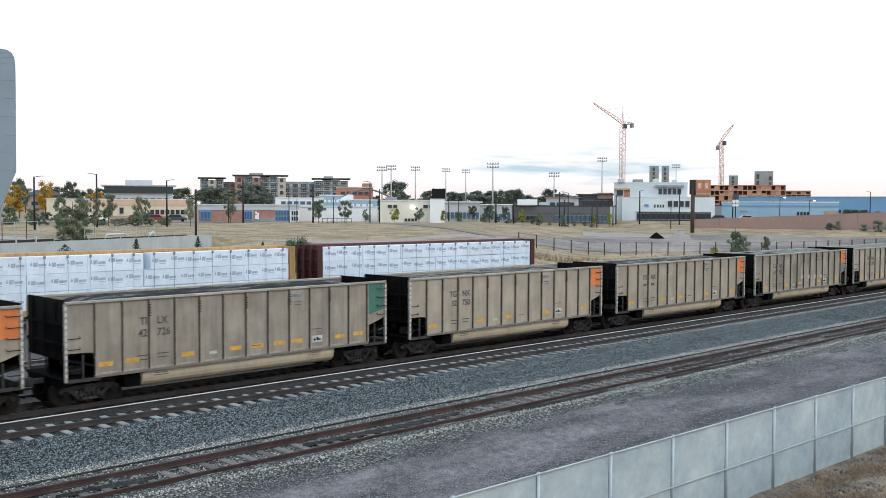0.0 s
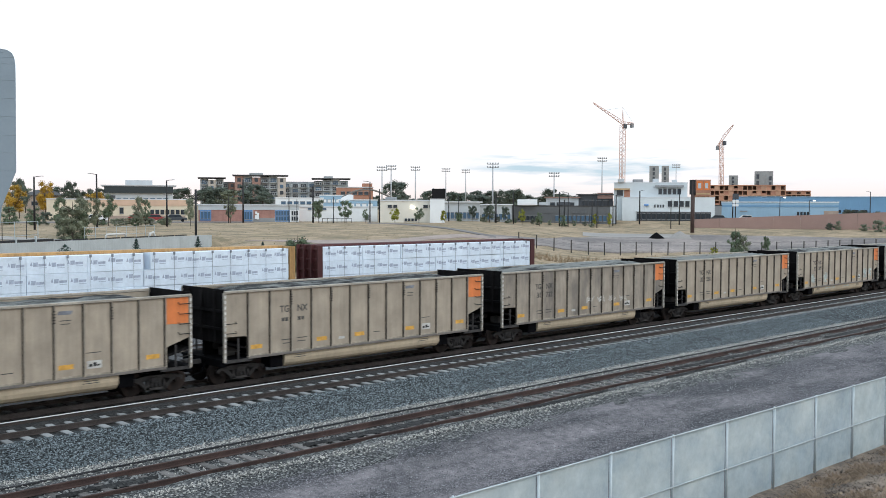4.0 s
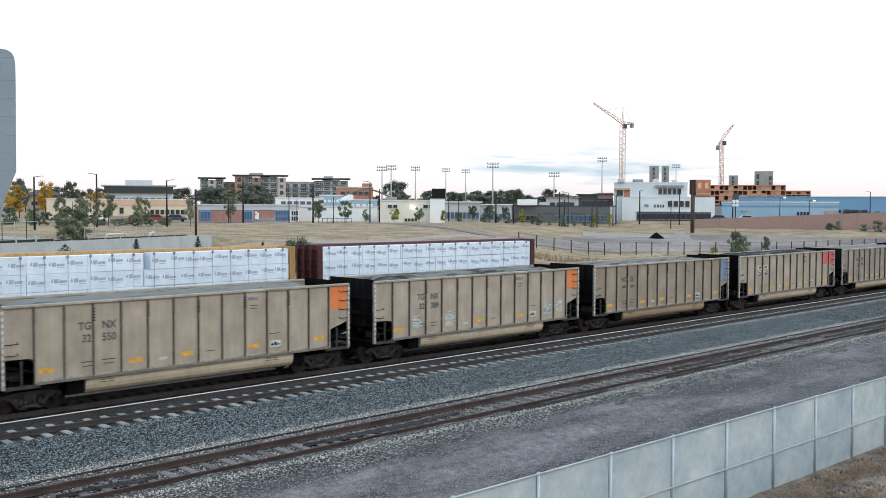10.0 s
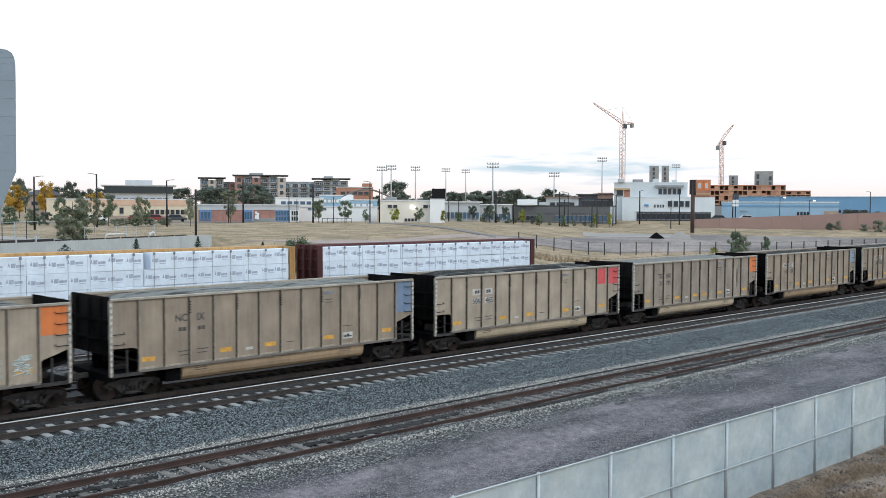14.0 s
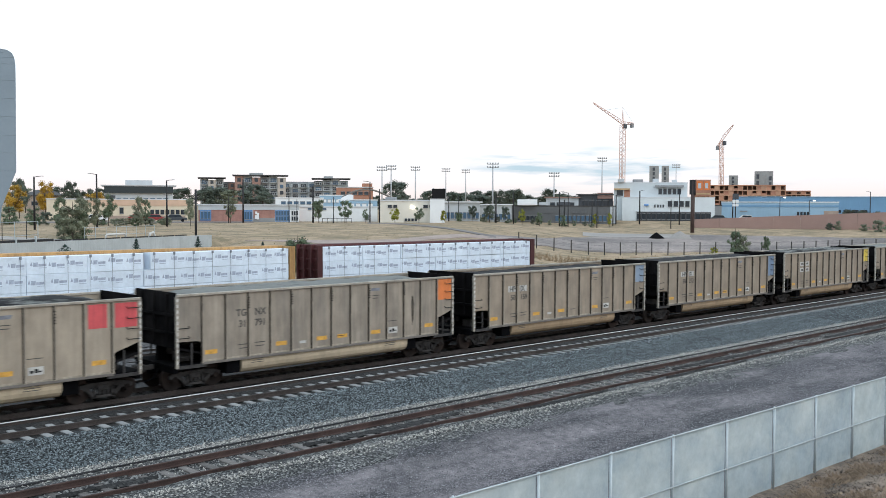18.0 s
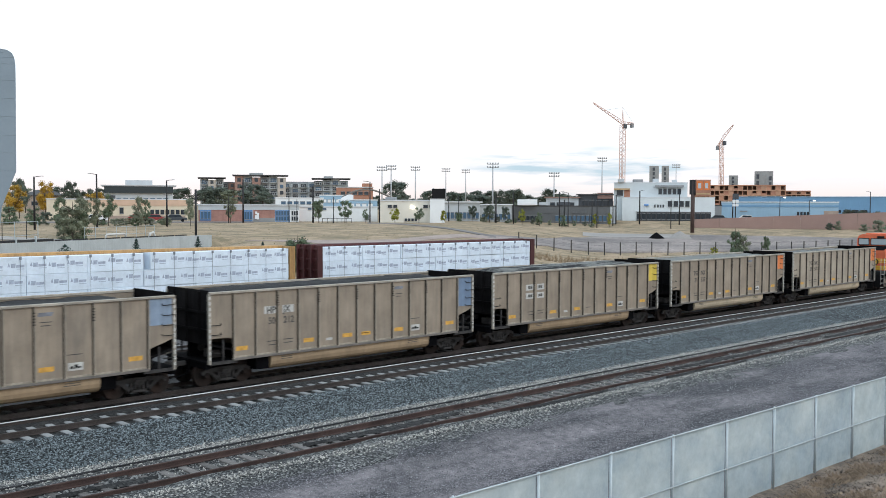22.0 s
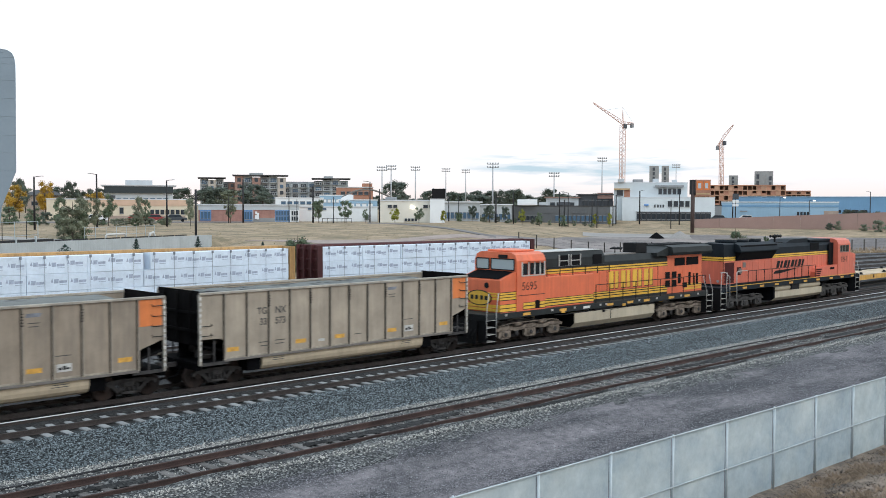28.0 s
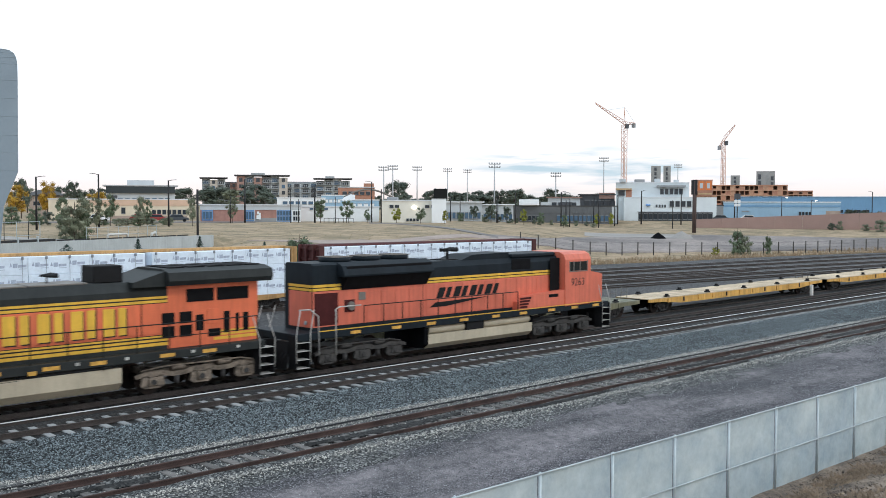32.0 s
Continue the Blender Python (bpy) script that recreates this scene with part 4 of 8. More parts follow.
def loco_truck(loco, axles, material):
    """Three-axle truck: arched side frames, pedestals, round bearing caps, springs and brake cylinders."""
    c = axles[1]
    a, b = axles[0] - c, axles[2] - c
    bm = bmesh.new()
    for s in (-1, 1):
        y0, y1 = sorted((s * 1.00, s * 1.13))
        top = [(a - 0.72, 0.80), (a - 0.35, 0.93)]
        low = [(a - 0.70, 0.68), (a - 0.36, 0.72)]
        for p, q in ((a, 0.0), (0.0, b)):
            m = (p + q) / 2
            top += [(p + 0.3, 0.95), (m - 0.25, 0.84), (m + 0.25, 0.84), (q - 0.3, 0.95)]
            low += [(p + 0.36, 0.72), (m - 0.22, 0.66), (m + 0.22, 0.66), (q - 0.36, 0.72)]
        top += [(b + 0.35, 0.93), (b + 0.72, 0.80)]
        low += [(b + 0.36, 0.72), (b + 0.70, 0.68)]
        prism(bm, top + low[::-1], y0, y1)
        for x in (a, 0, b):
            for e in (-1, 1):
                prism(bm, [(x + e * 0.42, 0.76), (x + e * 0.20, 0.76), (x + e * 0.22, 0.36), (x + e * 0.40, 0.32), (x + e * 0.48, 0.40)], y0, y1)
            prism(bm, [(x - 0.40, 0.36), (x + 0.40, 0.36), (x + 0.30, 0.28), (x - 0.30, 0.28)], y0, y1)
    box(bm, a, b, -0.85, 0.85, 0.66, 0.92)
    tr = part("truck", bm, material, loco, "three-axle truck caked with pale dust" if material is M_LTRUCK else "", pose(c, 0, 0))
    for s in (-1, 1):
        for x in (a, 0, b):
            bm = bmesh.new()
            box(bm, x - 0.19, x + 0.19, min(s * 1.05, s * 1.19), max(s * 1.05, s * 1.19), 0.37, 0.70, 0.03)
            part("journal_box", bm, material, tr)
            bm = bmesh.new()
            tube(bm, (x, s * 1.19, 0.52), (x, s * 1.23, 0.52), 0.105, 12)
            part("bearing_cap", bm, M_TRUCK, tr)
        for x in (a / 2, b / 2):
            bm = bmesh.new()
            tube(bm, (x - 0.28, s * 1.12, 0.98), (x + 0.28, s * 1.12, 1.02), 0.11, 10)
            part("brake_cylinder", bm, material, tr)
            bm = bmesh.new()
            tube(bm, (x, s * 1.05, 0.36), (x, s * 1.05, 0.66), 0.10, 10)
            part("spring", bm, M_TRUCK, tr)
        bm = bmesh.new()
        bent(bm, [(a - 0.55, s * 1.20, 0.98), (a + 0.4, s * 1.20, 1.08), (b - 0.3, s * 1.20, 1.06), (b + 0.3, s * 1.20, 0.95)], 0.035, 6)
        part("sand_pipe", bm, material, tr)
    for x in (a, 0, b):
        ws = part("wheelset", LWHEEL, None, tr, m=pose(x, 0, 0.52))
        ws["radius"] = 0.52
    return tr


def railing(loco, x0, x1, y, z, h, n, material=None, mid=True):
    bm = bmesh.new()
    for i in range(n + 1):
        x = x0 + (x1 - x0) * i / n
        tube(bm, (x, y, z), (x, y, z + h), 0.024, 6)
    tube(bm, (x0, y, z + h), (x1, y, z + h), 0.024, 6)
    if mid:
        tube(bm, (x0, y, z + h * 0.5), (x1, y, z + h * 0.5), 0.018, 6)
    part("handrail", bm, material or M_RAILING, loco)


def steps(loco, x, side_sign, e):
    """Corner stairwell with pale-edged treads and bent grab rails. e: which end."""
    for s in (-1, 1):
        bm = bmesh.new()
        box(bm, x - 0.34, x + 0.34, min(s * 0.95, s * 1.0), max(s * 0.95, s * 1.0), 0.25, 1.68)
        box(bm, x - 0.36, x - 0.32, min(s * 0.95, s * 1.5), max(s * 0.95, s * 1.5), 0.3, 1.68)
        box(bm, x + 0.32, x + 0.36, min(s * 0.95, s * 1.5), max(s * 0.95, s * 1.5), 0.3, 1.68)
        part("stairwell", bm, M_BLACK, loco)
        for i in range(4):
            bm = bmesh.new()
            box(bm, x - 0.33, x + 0.33, min(s * 1.0, s * 1.53), max(s * 1.0, s * 1.53), 0.30 + i * 0.36, 0.325 + i * 0.36)
            part("step", bm, M_SILVER, loco)
        for d in (-0.36, 0.36):
            bm = bmesh.new()
            bent(bm, [(x + d, s * 1.53, 0.55), (x + d, s * 1.53, 1.75), (x + d + 0.12 * e, s * 1.47, 2.15), (x + d + 0.28 * e, s * 1.42, 2.75)], 0.022, 6)
            part("grab_rail", bm, M_SILVER, loco)


def coupler_end(loco, x, e):
    bm = bmesh.new()
    box(bm, min(x, x + e * 0.5), max(x, x + e * 0.5), -0.1, 0.1, 0.80, 0.99, 0.02)
    box(bm, min(x + e * 0.42, x + e * 0.68), max(x + e * 0.42, x + e * 0.68), -0.18, 0.18, 0.74, 1.05, 0.04)
    part("coupler", bm, M_TRUCK, loco)
    bm = bmesh.new()
    for y in (-0.9, -0.6, 0.6, 0.9):
        bent(bm, [(x, y, 1.0), (x + e * 0.25, y, 0.75), (x + e * 0.35, y, 0.5)], 0.03, 5)
    part("air_hose", bm, M_BLACK, loco)
    bm = bmesh.new()
    prism(bm, [(x - e * 0.05, 1.4), (x + e * 0.02, 1.4), (x + e * 0.16, 0.22), (x + e * 0.09, 0.22)], -0.95, 0.95)
    part("pilot_plate", bm, M_BLACK, loco)


def emblem(loco, x, z, w, h, material, lean=0.0, y=-0.96, count=4, name="emblem_block", fill=0.8):
    """Company emblem as plain paired bars in its colours, with a dark drop edge under yellow ones."""
    step = w / count
    bars = ((0.0, 0.46, 0.0, 1.0), (0.62, 0.94, 0.0, 1.0))
    for i in range(count):
        x0, bw = x + i * step, step * fill
        bm = bmesh.new()
        for u0, u1, v0, v1 in bars:
            prism(bm, [(x0 + bw * u + lean * v * h, z + v * h) for u, v in ((u0, v0), (u1, v0), (u1, v1), (u0, v1))], y - 0.012, y - 0.001)
        blk = part(name, bm, material, loco)
        if material is M_YELLOW:
            bm = bmesh.new()
            for u0, u1, v0, v1 in bars:
                box(bm, x0 + bw * u0 + 0.05, x0 + bw * u1 + 0.05, y - 0.006, y + 0.002, z + v0 * h - 0.045, z + v1 * h - 0.045)
            part("emblem_shadow", bm, M_DKGREEN, blk)


def panel_doors(loco, x0, x1, z0, z1, y, n, material, gap=0.03):
    w = (x1 - x0) / n
    for i in range(n):
        bm = bmesh.new()
        box(bm, x0 + i * w + gap, x0 + (i + 1) * w - gap, y - 0.022, y, z0, z1, 0.008)
        part("hood_door", bm, material, loco)


def quad_plate(loco, name, x0, x1, z0, z1, y, material, th=0.02, label="", parent=None):
    bm = bmesh.new()
    box(bm, x0, x1, y - th, y, z0, z1, 0.006)
    return part(name, bm, material, parent or loco, label)


def lead_cab(loco, xb, xf, nose, e, material, half=1.5, top=4.75, nose_top=3.42, nose_back=3.75):
    """Wide cab from xb (back) to xf (front) with a sloping nose out to x = nose. e = +1 when it faces east."""
    bm = bmesh.new()
    prism(bm, [(-half, 1.7), (half, 1.7), (half, top - 0.42), (half - 0.14, top - 0.13), (half - 0.45, top), (-half + 0.45, top), (-half + 0.14, top - 0.13), (-half, top - 0.42)], min(xb, xf), max(xb, xf), "x")
    cab = part("cab", bm, material, loco)
    bm = bmesh.new()
    prism(bm, [(xf, 1.7), (nose - e * 0.05, 1.7), (nose, 2.3), (nose - e * 0.02, nose_top - 0.06), (nose - e * 0.12, nose_top), (xf, nose_back)], -half + 0.06, half - 0.06)
    part("nose", bm, material, loco)
    return cab


def loco_one(m):
    lo = thing("locomotive", "orange and black diesel locomotive with yellow stripes", "locomotive", m, group="coal train")
    O, Y, G = M_ORANGE, M_YELLOW, M_DKGREEN
    bm = bmesh.new()
    box(bm, 0.75, 21.95, -1.5, 1.5, 1.38, 1.70, 0.02)
    part("frame_sill", bm, G, lo)
    for x in (3.9, 6.9, 9.0, 11.2, 13.2, 14.9, 17.6, 19.4):
        quad_plate(lo, "reflector", x - 0.3, x + 0.3, 1.46, 1.60, -1.5, M_AMBER if x != 9.0 else M_WHITE, 0.006)
    cab = lead_cab(lo, 5.40, 3.10, 1.88, -1, O)
    # cab windows, windscreens, number boxes
    for x0, x1, f in ((3.55, 3.95, M_GLASS), (4.12, 4.48, M_GLASS), (4.52, 4.9, M_GLASS), (5.0, 5.26, M_GLASS)):
        quad_plate(lo, "side_window", x0, x1, 3.58, 4.18, -1.5, f, 0.012, parent=cab)
    for x in (3.50, 4.02, 4.50, 4.94, 5.30):
        quad_plate(lo, "window_frame", x - 0.05, x + 0.05, 3.52, 4.25, -1.5, M_SILVER, 0.02, parent=cab)
    quad_plate(lo, "window_frame", 3.5, 5.3, 3.50, 3.56, -1.5, M_SILVER, 0.02, parent=cab)
    for y0, y1 in ((-1.34, 0.28), (0.44, 1.34)):
        bm = bmesh.new()
        prism(bm, [(3.10, 3.86), (3.06, 3.86), (3.07, 4.38), (3.10, 4.38)], y0, y1)
        part("windscreen", bm, M_PALEGLASS, cab)
        bm = bmesh.new()
        for a, b in (((3.05, y0, 3.84), (3.05, y1, 3.84)), ((3.05, y0, 4.40), (3.05, y1, 4.40)), ((3.05, y0, 3.84), (3.05, y0, 4.40)), ((3.05, y1, 3.84), (3.05, y1, 4.40))):
            tube(bm, a, b, 0.03, 6)
        part("windscreen_frame", bm, M_BLACK, cab)
    bm = bmesh.new()
    prism(bm, [(3.95, 4.31), (5.2, 4.31), (5.2, 4.27), (3.95, 4.27)], -1.68, -1.5)
    part("awning", bm, O, cab)
    bm = bmesh.new()
    box(bm, 3.03, 3.10, -0.85, -0.25, 4.44, 4.62)
    part("number_box", bm, M_BLACK, cab)
    bm = bmesh.new()
    prism(bm, [(1.95, 3.445), (3.08, 3.77), (3.08, 3.76), (1.95, 3.43)], -1.28, 1.28)
    part("nose_antiglare", bm, M_NEARBLACK, lo, "matt dark anti-glare panel")
    bm = bmesh.new()
    tube(bm, (1.9, -0.5, 3.08), (1.86, -0.5, 3.08), 0.15, 12)
    part("headlight", bm, M_GLASS, lo)
    for z0, z1 in ((1.76, 1.90), (1.94, 2.10), (2.36, 2.46), (2.50, 2.60), (2.64, 2.72)):
        bm = bmesh.new()
        box(bm, 1.862, 1.93, -1.44, 1.44, z0, z1)
        part("nose_stripe", bm, Y, lo)
    for r, x, m in ((0.56, 1.852, M_DKGREEN), (0.50, 1.844, Y)):
        bm = bmesh.new()
        prism(bm, [(1.6 * r * math.cos(0.3491 * i), 2.42 + 0.72 * r * math.sin(0.3491 * i)) for i in range(18)], x, 1.93, "x")
        part("nose_emblem", bm, m, lo, "oval dark and yellow nose emblem")
    for a in (-0.5, -0.18, 0.18, 0.5):
        bm = bmesh.new()
        box(bm, 1.836, 1.9, a - 0.1, a + 0.1, 2.32, 2.54)
        part("emblem_bar", bm, M_DKGREEN, lo)
    words("5695", 0.62, M_DKGREEN, lo, pose(4.1, -1.507, 2.78, 90), "road_number", "dark road number", -0.004)
    quad_plate(lo, "cab_door_seam", 3.2, 5.35, 2.50, 2.53, -1.5, M_DKGREEN, 0.008)
    # dark grounds behind the yellow bands
    quad_plate(lo, "stripe_ground", 1.86, 3.4, 2.32, 2.76, -1.44, M_DKGREEN, 0.004)
    quad_plate(lo, "stripe_ground", 1.86, 3.52, 1.73, 2.13, -1.44, M_DKGREEN, 0.004)
    quad_plate(lo, "stripe_ground", 3.60, 5.39, 1.77, 2.14, -1.5, M_DKGREEN, 0.004)
    quad_plate(lo, "stripe_ground", 5.43, 9.74, 1.80, 2.23, -1.44, M_DKGREEN, 0.004)
    # yellow bands round the nose and along the sill
    for z0, z1 in ((1.76, 1.90), (1.94, 2.10), (2.36, 2.46), (2.50, 2.60), (2.64, 2.72)):
        for a, b in ((1.86, 3.35),):
            if z0 < 2.2 or a < 3:
                quad_plate(lo, "stripe", a, b if z0 > 2.2 else 3.5, z0, z1, -1.444, Y, 0.008)
    for z0, z1 in ((1.80, 1.93), (1.98, 2.11)):
        quad_plate(lo, "stripe", 3.62, 4.55, z0, z1, -1.5, Y, 0.008)
        quad_plate(lo, "stripe", 4.95, 5.38, z0, z1, -1.5, Y, 0.008)
    quad_plate(lo, "step_opening", 4.56, 4.92, 1.78, 2.2, -1.5, M_GRILLE, 0.01)
    # equipment cabinet behind the cab
    bm = bmesh.new()
    box(bm, 5.42, 9.75, -1.44, 1.44, 1.7, 3.38, 0.04)
    part("equipment_cabinet", bm, O, lo)
    for z0, z1 in ((1.84, 1.95), (2.0, 2.09), (2.13, 2.2)):
        quad_plate(lo, "stripe", 5.45, 9.72, z0, z1, -1.44, Y, 0.008)
    # long hood
    H = 0.98
    bm = bmesh.new()
    prism(bm, [(-H, 1.7), (H, 1.7), (H, 4.3), (H - 0.2, 4.66), (-H + 0.2, 4.66), (-H, 4.3)], 5.40, 11.35, "x")
    part("hood", bm, G, lo)
    bm = bmesh.new()
    prism(bm, [(-H, 1.7), (H, 1.7), (H, 3.95), (H - 0.22, 4.3), (-H + 0.22, 4.3), (-H, 3.95)], 11.35, 17.9, "x")
    part("hood", bm, G, lo)
    bm = bmesh.new()
    prism(bm, [(-H, 1.7), (H, 1.7), (H, 4.2), (-H, 4.2)], 17.9, 21.95, "x")
    part("hood", bm, O, lo)
    quad_plate(lo, "side_panel", 9.77, 17.9, 2.25, 3.45, -H, O, 0.006)
    quad_plate(lo, "side_panel", 5.42, 9.75, 3.39, 3.46, -H, O, 0.006)
    for z0, z1 in ((3.48, 3.58), (3.63, 3.72)):
        quad_plate(lo, "stripe", 5.42, 17.9, z0, z1, -H, Y, 0.008)
    for z0, z1 in ((1.84, 1.96), (2.01, 2.10), (2.14, 2.22)):
        quad_plate(lo, "stripe", 9.78, 17.9, z0, z1, -H, Y, 0.008)
        quad_plate(lo, "stripe", 19.9, 21.9, z0, z1, -H, Y, 0.008)
    panel_doors(lo, 10.0, 17.6, 2.30, 3.42, -H - 0.004, 9, O, 0.012)
    emblem(lo, 11.75, 2.38, 4.75, 1.0, M_YELLOW, 0.0, -H - 0.03)
    # hood windows and grilles
    for x0, x1 in ((7.2, 7.95), (8.25, 9.0)):
        quad_plate(lo, "grille", x0, x1, 3.84, 4.46, -H, M_GRILLE, 0.03)
        for a in (x0 - 0.07, x1 + 0.01):
            quad_plate(lo, "grille_frame", a, a + 0.06, 3.82, 4.5, -H, M_SILVER, 0.045)
        for a in (3.82, 4.13):
            quad_plate(lo, "grille_frame", x0, x1, a, a + 0.05, -H, M_SILVER, 0.04)
    quad_plate(lo, "grille", 10.2, 11.05, 3.82, 4.42, -H, M_GRILLE, 0.03)
    bm = bmesh.new()
    box(bm, 5.45, 11.3, -H + 0.16, H - 0.16, 4.655, 4.685)
    part("roof_edge", bm, M_SILVER, lo, "pale dusted roof panel")
    # bolted seams and latch rows on the hood flank, pale marks and pads on the sill
    for a in (9.85, 11.55, 13.3, 15.05, 16.8):
        quad_plate(lo, "panel_seam", a, a + 0.03, 2.25, 3.46, -H - 0.024, M_DKGREEN, 0.004)
    for a in (2.2, 5.9, 7.85, 10.2, 10.75, 14.05, 15.9, 18.6, 20.6):
        quad_plate(lo, "step_light", a, a + 0.16, 1.52, 1.63, -1.5, M_SILVER, 0.02)
    for a in (6.75, 12.4):
        quad_plate(lo, "jacking_pad", a, a + 0.28, 1.36, 1.5, -1.5, M_AMBER, 0.05)
    bm = bmesh.new()
    for a, b, c in ((6.3, 9.6, 1.30), (9.9, 12.6, 1.24), (12.0, 15.9, 1.32)):
        bent(bm, [(a, -1.38, c), (a + 0.6, -1.42, c - 0.05), (b - 0.5, -1.42, c - 0.02), (b, -1.36, c + 0.03)], 0.035, 6)
    part("underframe_pipe", bm, M_BLACK, lo)
    quad_plate(lo, "tank_seam", 11.3, 11.36, 0.72, 1.25, -1.45, M_DKGREEN, 0.02)
    bm = bmesh.new()
    tube(bm, (10.6, -1.46, 1.2), (10.6, -1.56, 1.2), 0.07, 10)
    tube(bm, (15.1, -1.46, 1.32), (15.1, -1.58, 1.32), 0.06, 10)
    part("filler_cap", bm, M_BLACK, lo)
    for x0 in (17.6, 18.35):
        for z0 in (2.1, 2.62):
            quad_plate(lo, "grille", x0 + 0.05, x0 + 0.58, z0, z0 + 0.44, -H - 0.01, M_GRILLE, 0.02)
    for x0, x1, z0, z1 in ((19.1, 19.45, 2.28, 2.9), (20.35, 20.62, 2.1, 2.95), (20.9, 21.05, 2.1, 2.85), (21.25, 21.5, 2.15, 2.85), (19.65, 20.2, 2.0, 2.3)):
        quad_plate(lo, "grille", x0, x1, z0, z1, -H, M_GRILLE, 0.02)
    quad_plate(lo, "hatch", 19.6, 20.2, 2.5, 3.1, -H, O, 0.03)
    for x0, x1 in ((18.7, 19.9), (20.05, 21.5)):
        quad_plate(lo, "radiator_intake", x0, x1, 3.42, 3.92, -H, M_GRILLE, 0.03)
    # radiator wing
    bm = bmesh.new()
    prism(bm, [(-1.42, 4.12), (1.42, 4.12), (1.52, 4.3), (1.45, 4.62), (0.9, 4.75), (-0.9, 4.75), (-1.45, 4.62), (-1.52, 4.3)], 17.7, 22.35, "x")
    wing = part("radiator_wing", bm, G, lo)
    for i in range(5):
        bm = bmesh.new()
        box(bm, 18.0 + i * 0.86, 18.7 + i * 0.86, -0.9, 0.9, 4.74, 4.79, 0.01)
        part("fan_grille", bm, M_GRILLE, wing)
    bm = bmesh.new()
    prism(bm, [(16.4, 4.3), (17.75, 4.68), (17.75, 4.1), (16.4, 4.1)], -1.2, 1.2)
    part("intake_fairing", bm, G, lo)
    bm = bmesh.new()
    box(bm, 15.2, 16.35, -0.5, 0.5, 4.3, 4.93, 0.03)
    part("exhaust_stack", bm, M_BLACK, lo)
    bm = bmesh.new()
    for k in (-0.25, 0, 0.25):
        tube(bm, (13.55, k, 4.62), (14.0, k, 4.64), 0.03, 8, 0.09)
    tube(bm, (13.7, -0.25, 4.6), (13.7, 0.25, 4.6), 0.03, 6)
    tube(bm, (13.7, 0, 4.3), (13.7, 0, 4.6), 0.03, 6)
    part("horn", bm, M_BLACK, lo)
    for x0, x1 in ((11.6, 12.7), (12.8, 14.9)):
        bm = bmesh.new()
        box(bm, x0, x1, -0.7, 0.7, 4.29, 4.36, 0.02)
        part("roof_hatch", bm, M_POST, lo)
    bm = bmesh.new()
    box(bm, 3.4, 5.2, -0.9, 0.9, 4.74, 4.86, 0.04)
    part("cab_roof_unit", bm, O, lo)
    # under the frame
    bm = bmesh.new()
    prism(bm, [(-1.45, 1.25), (1.45, 1.25), (1.45, 0.7), (1.2, 0.42), (-1.2, 0.42), (-1.45, 0.7)], 8.0, 15.8, "x")
    part("fuel_tank", bm, M_TANK, lo, "fuel tank coated in pale dust")
    # added near-black plates paint the shaded ends of the tank
    for a, b in ((7.95, 8.0), (15.8, 15.85)):
        bm = bmesh.new()
        prism(bm, [(-1.4, 1.25), (1.4, 1.25), (1.4, 0.7), (1.15, 0.46), (-1.15, 0.46), (-1.4, 0.7)], a, b, "x")
        part("tank_end", bm, M_NEARBLACK, lo)
    bm = bmesh.new()
    box(bm, 9.9, 11.6, -1.42, -1.0, 1.26, 1.40)
    box(bm, 12.2, 15.2, -1.40, -1.0, 1.26, 1.38)
    part("pipework", bm, M_BLACK, lo)
    loco_truck(lo, (2.6, 4.6, 6.6), M_LTRUCK)
    loco_truck(lo, (17.2, 19.25, 21.25), M_LTRUCK)
    railing(lo, 9.9, 21.6, -1.47, 1.7, 1.02, 9)
    railing(lo, 9.9, 21.6, 1.47, 1.7, 1.02, 9)
    railing(lo, 5.6, 11.2, -1.42, 3.38, 0.5, 5, mid=False)
    steps(lo, 1.15, -1, 1)
    steps(lo, 22.05, 1, -1)
    coupler_end(lo, 0.72, -1)
    coupler_end(lo, 21.95, 1)
    return lo


M_MAROON = mat("maroon_recess", (0.06, 0.012, 0.012), 0.8, spec=0.2)


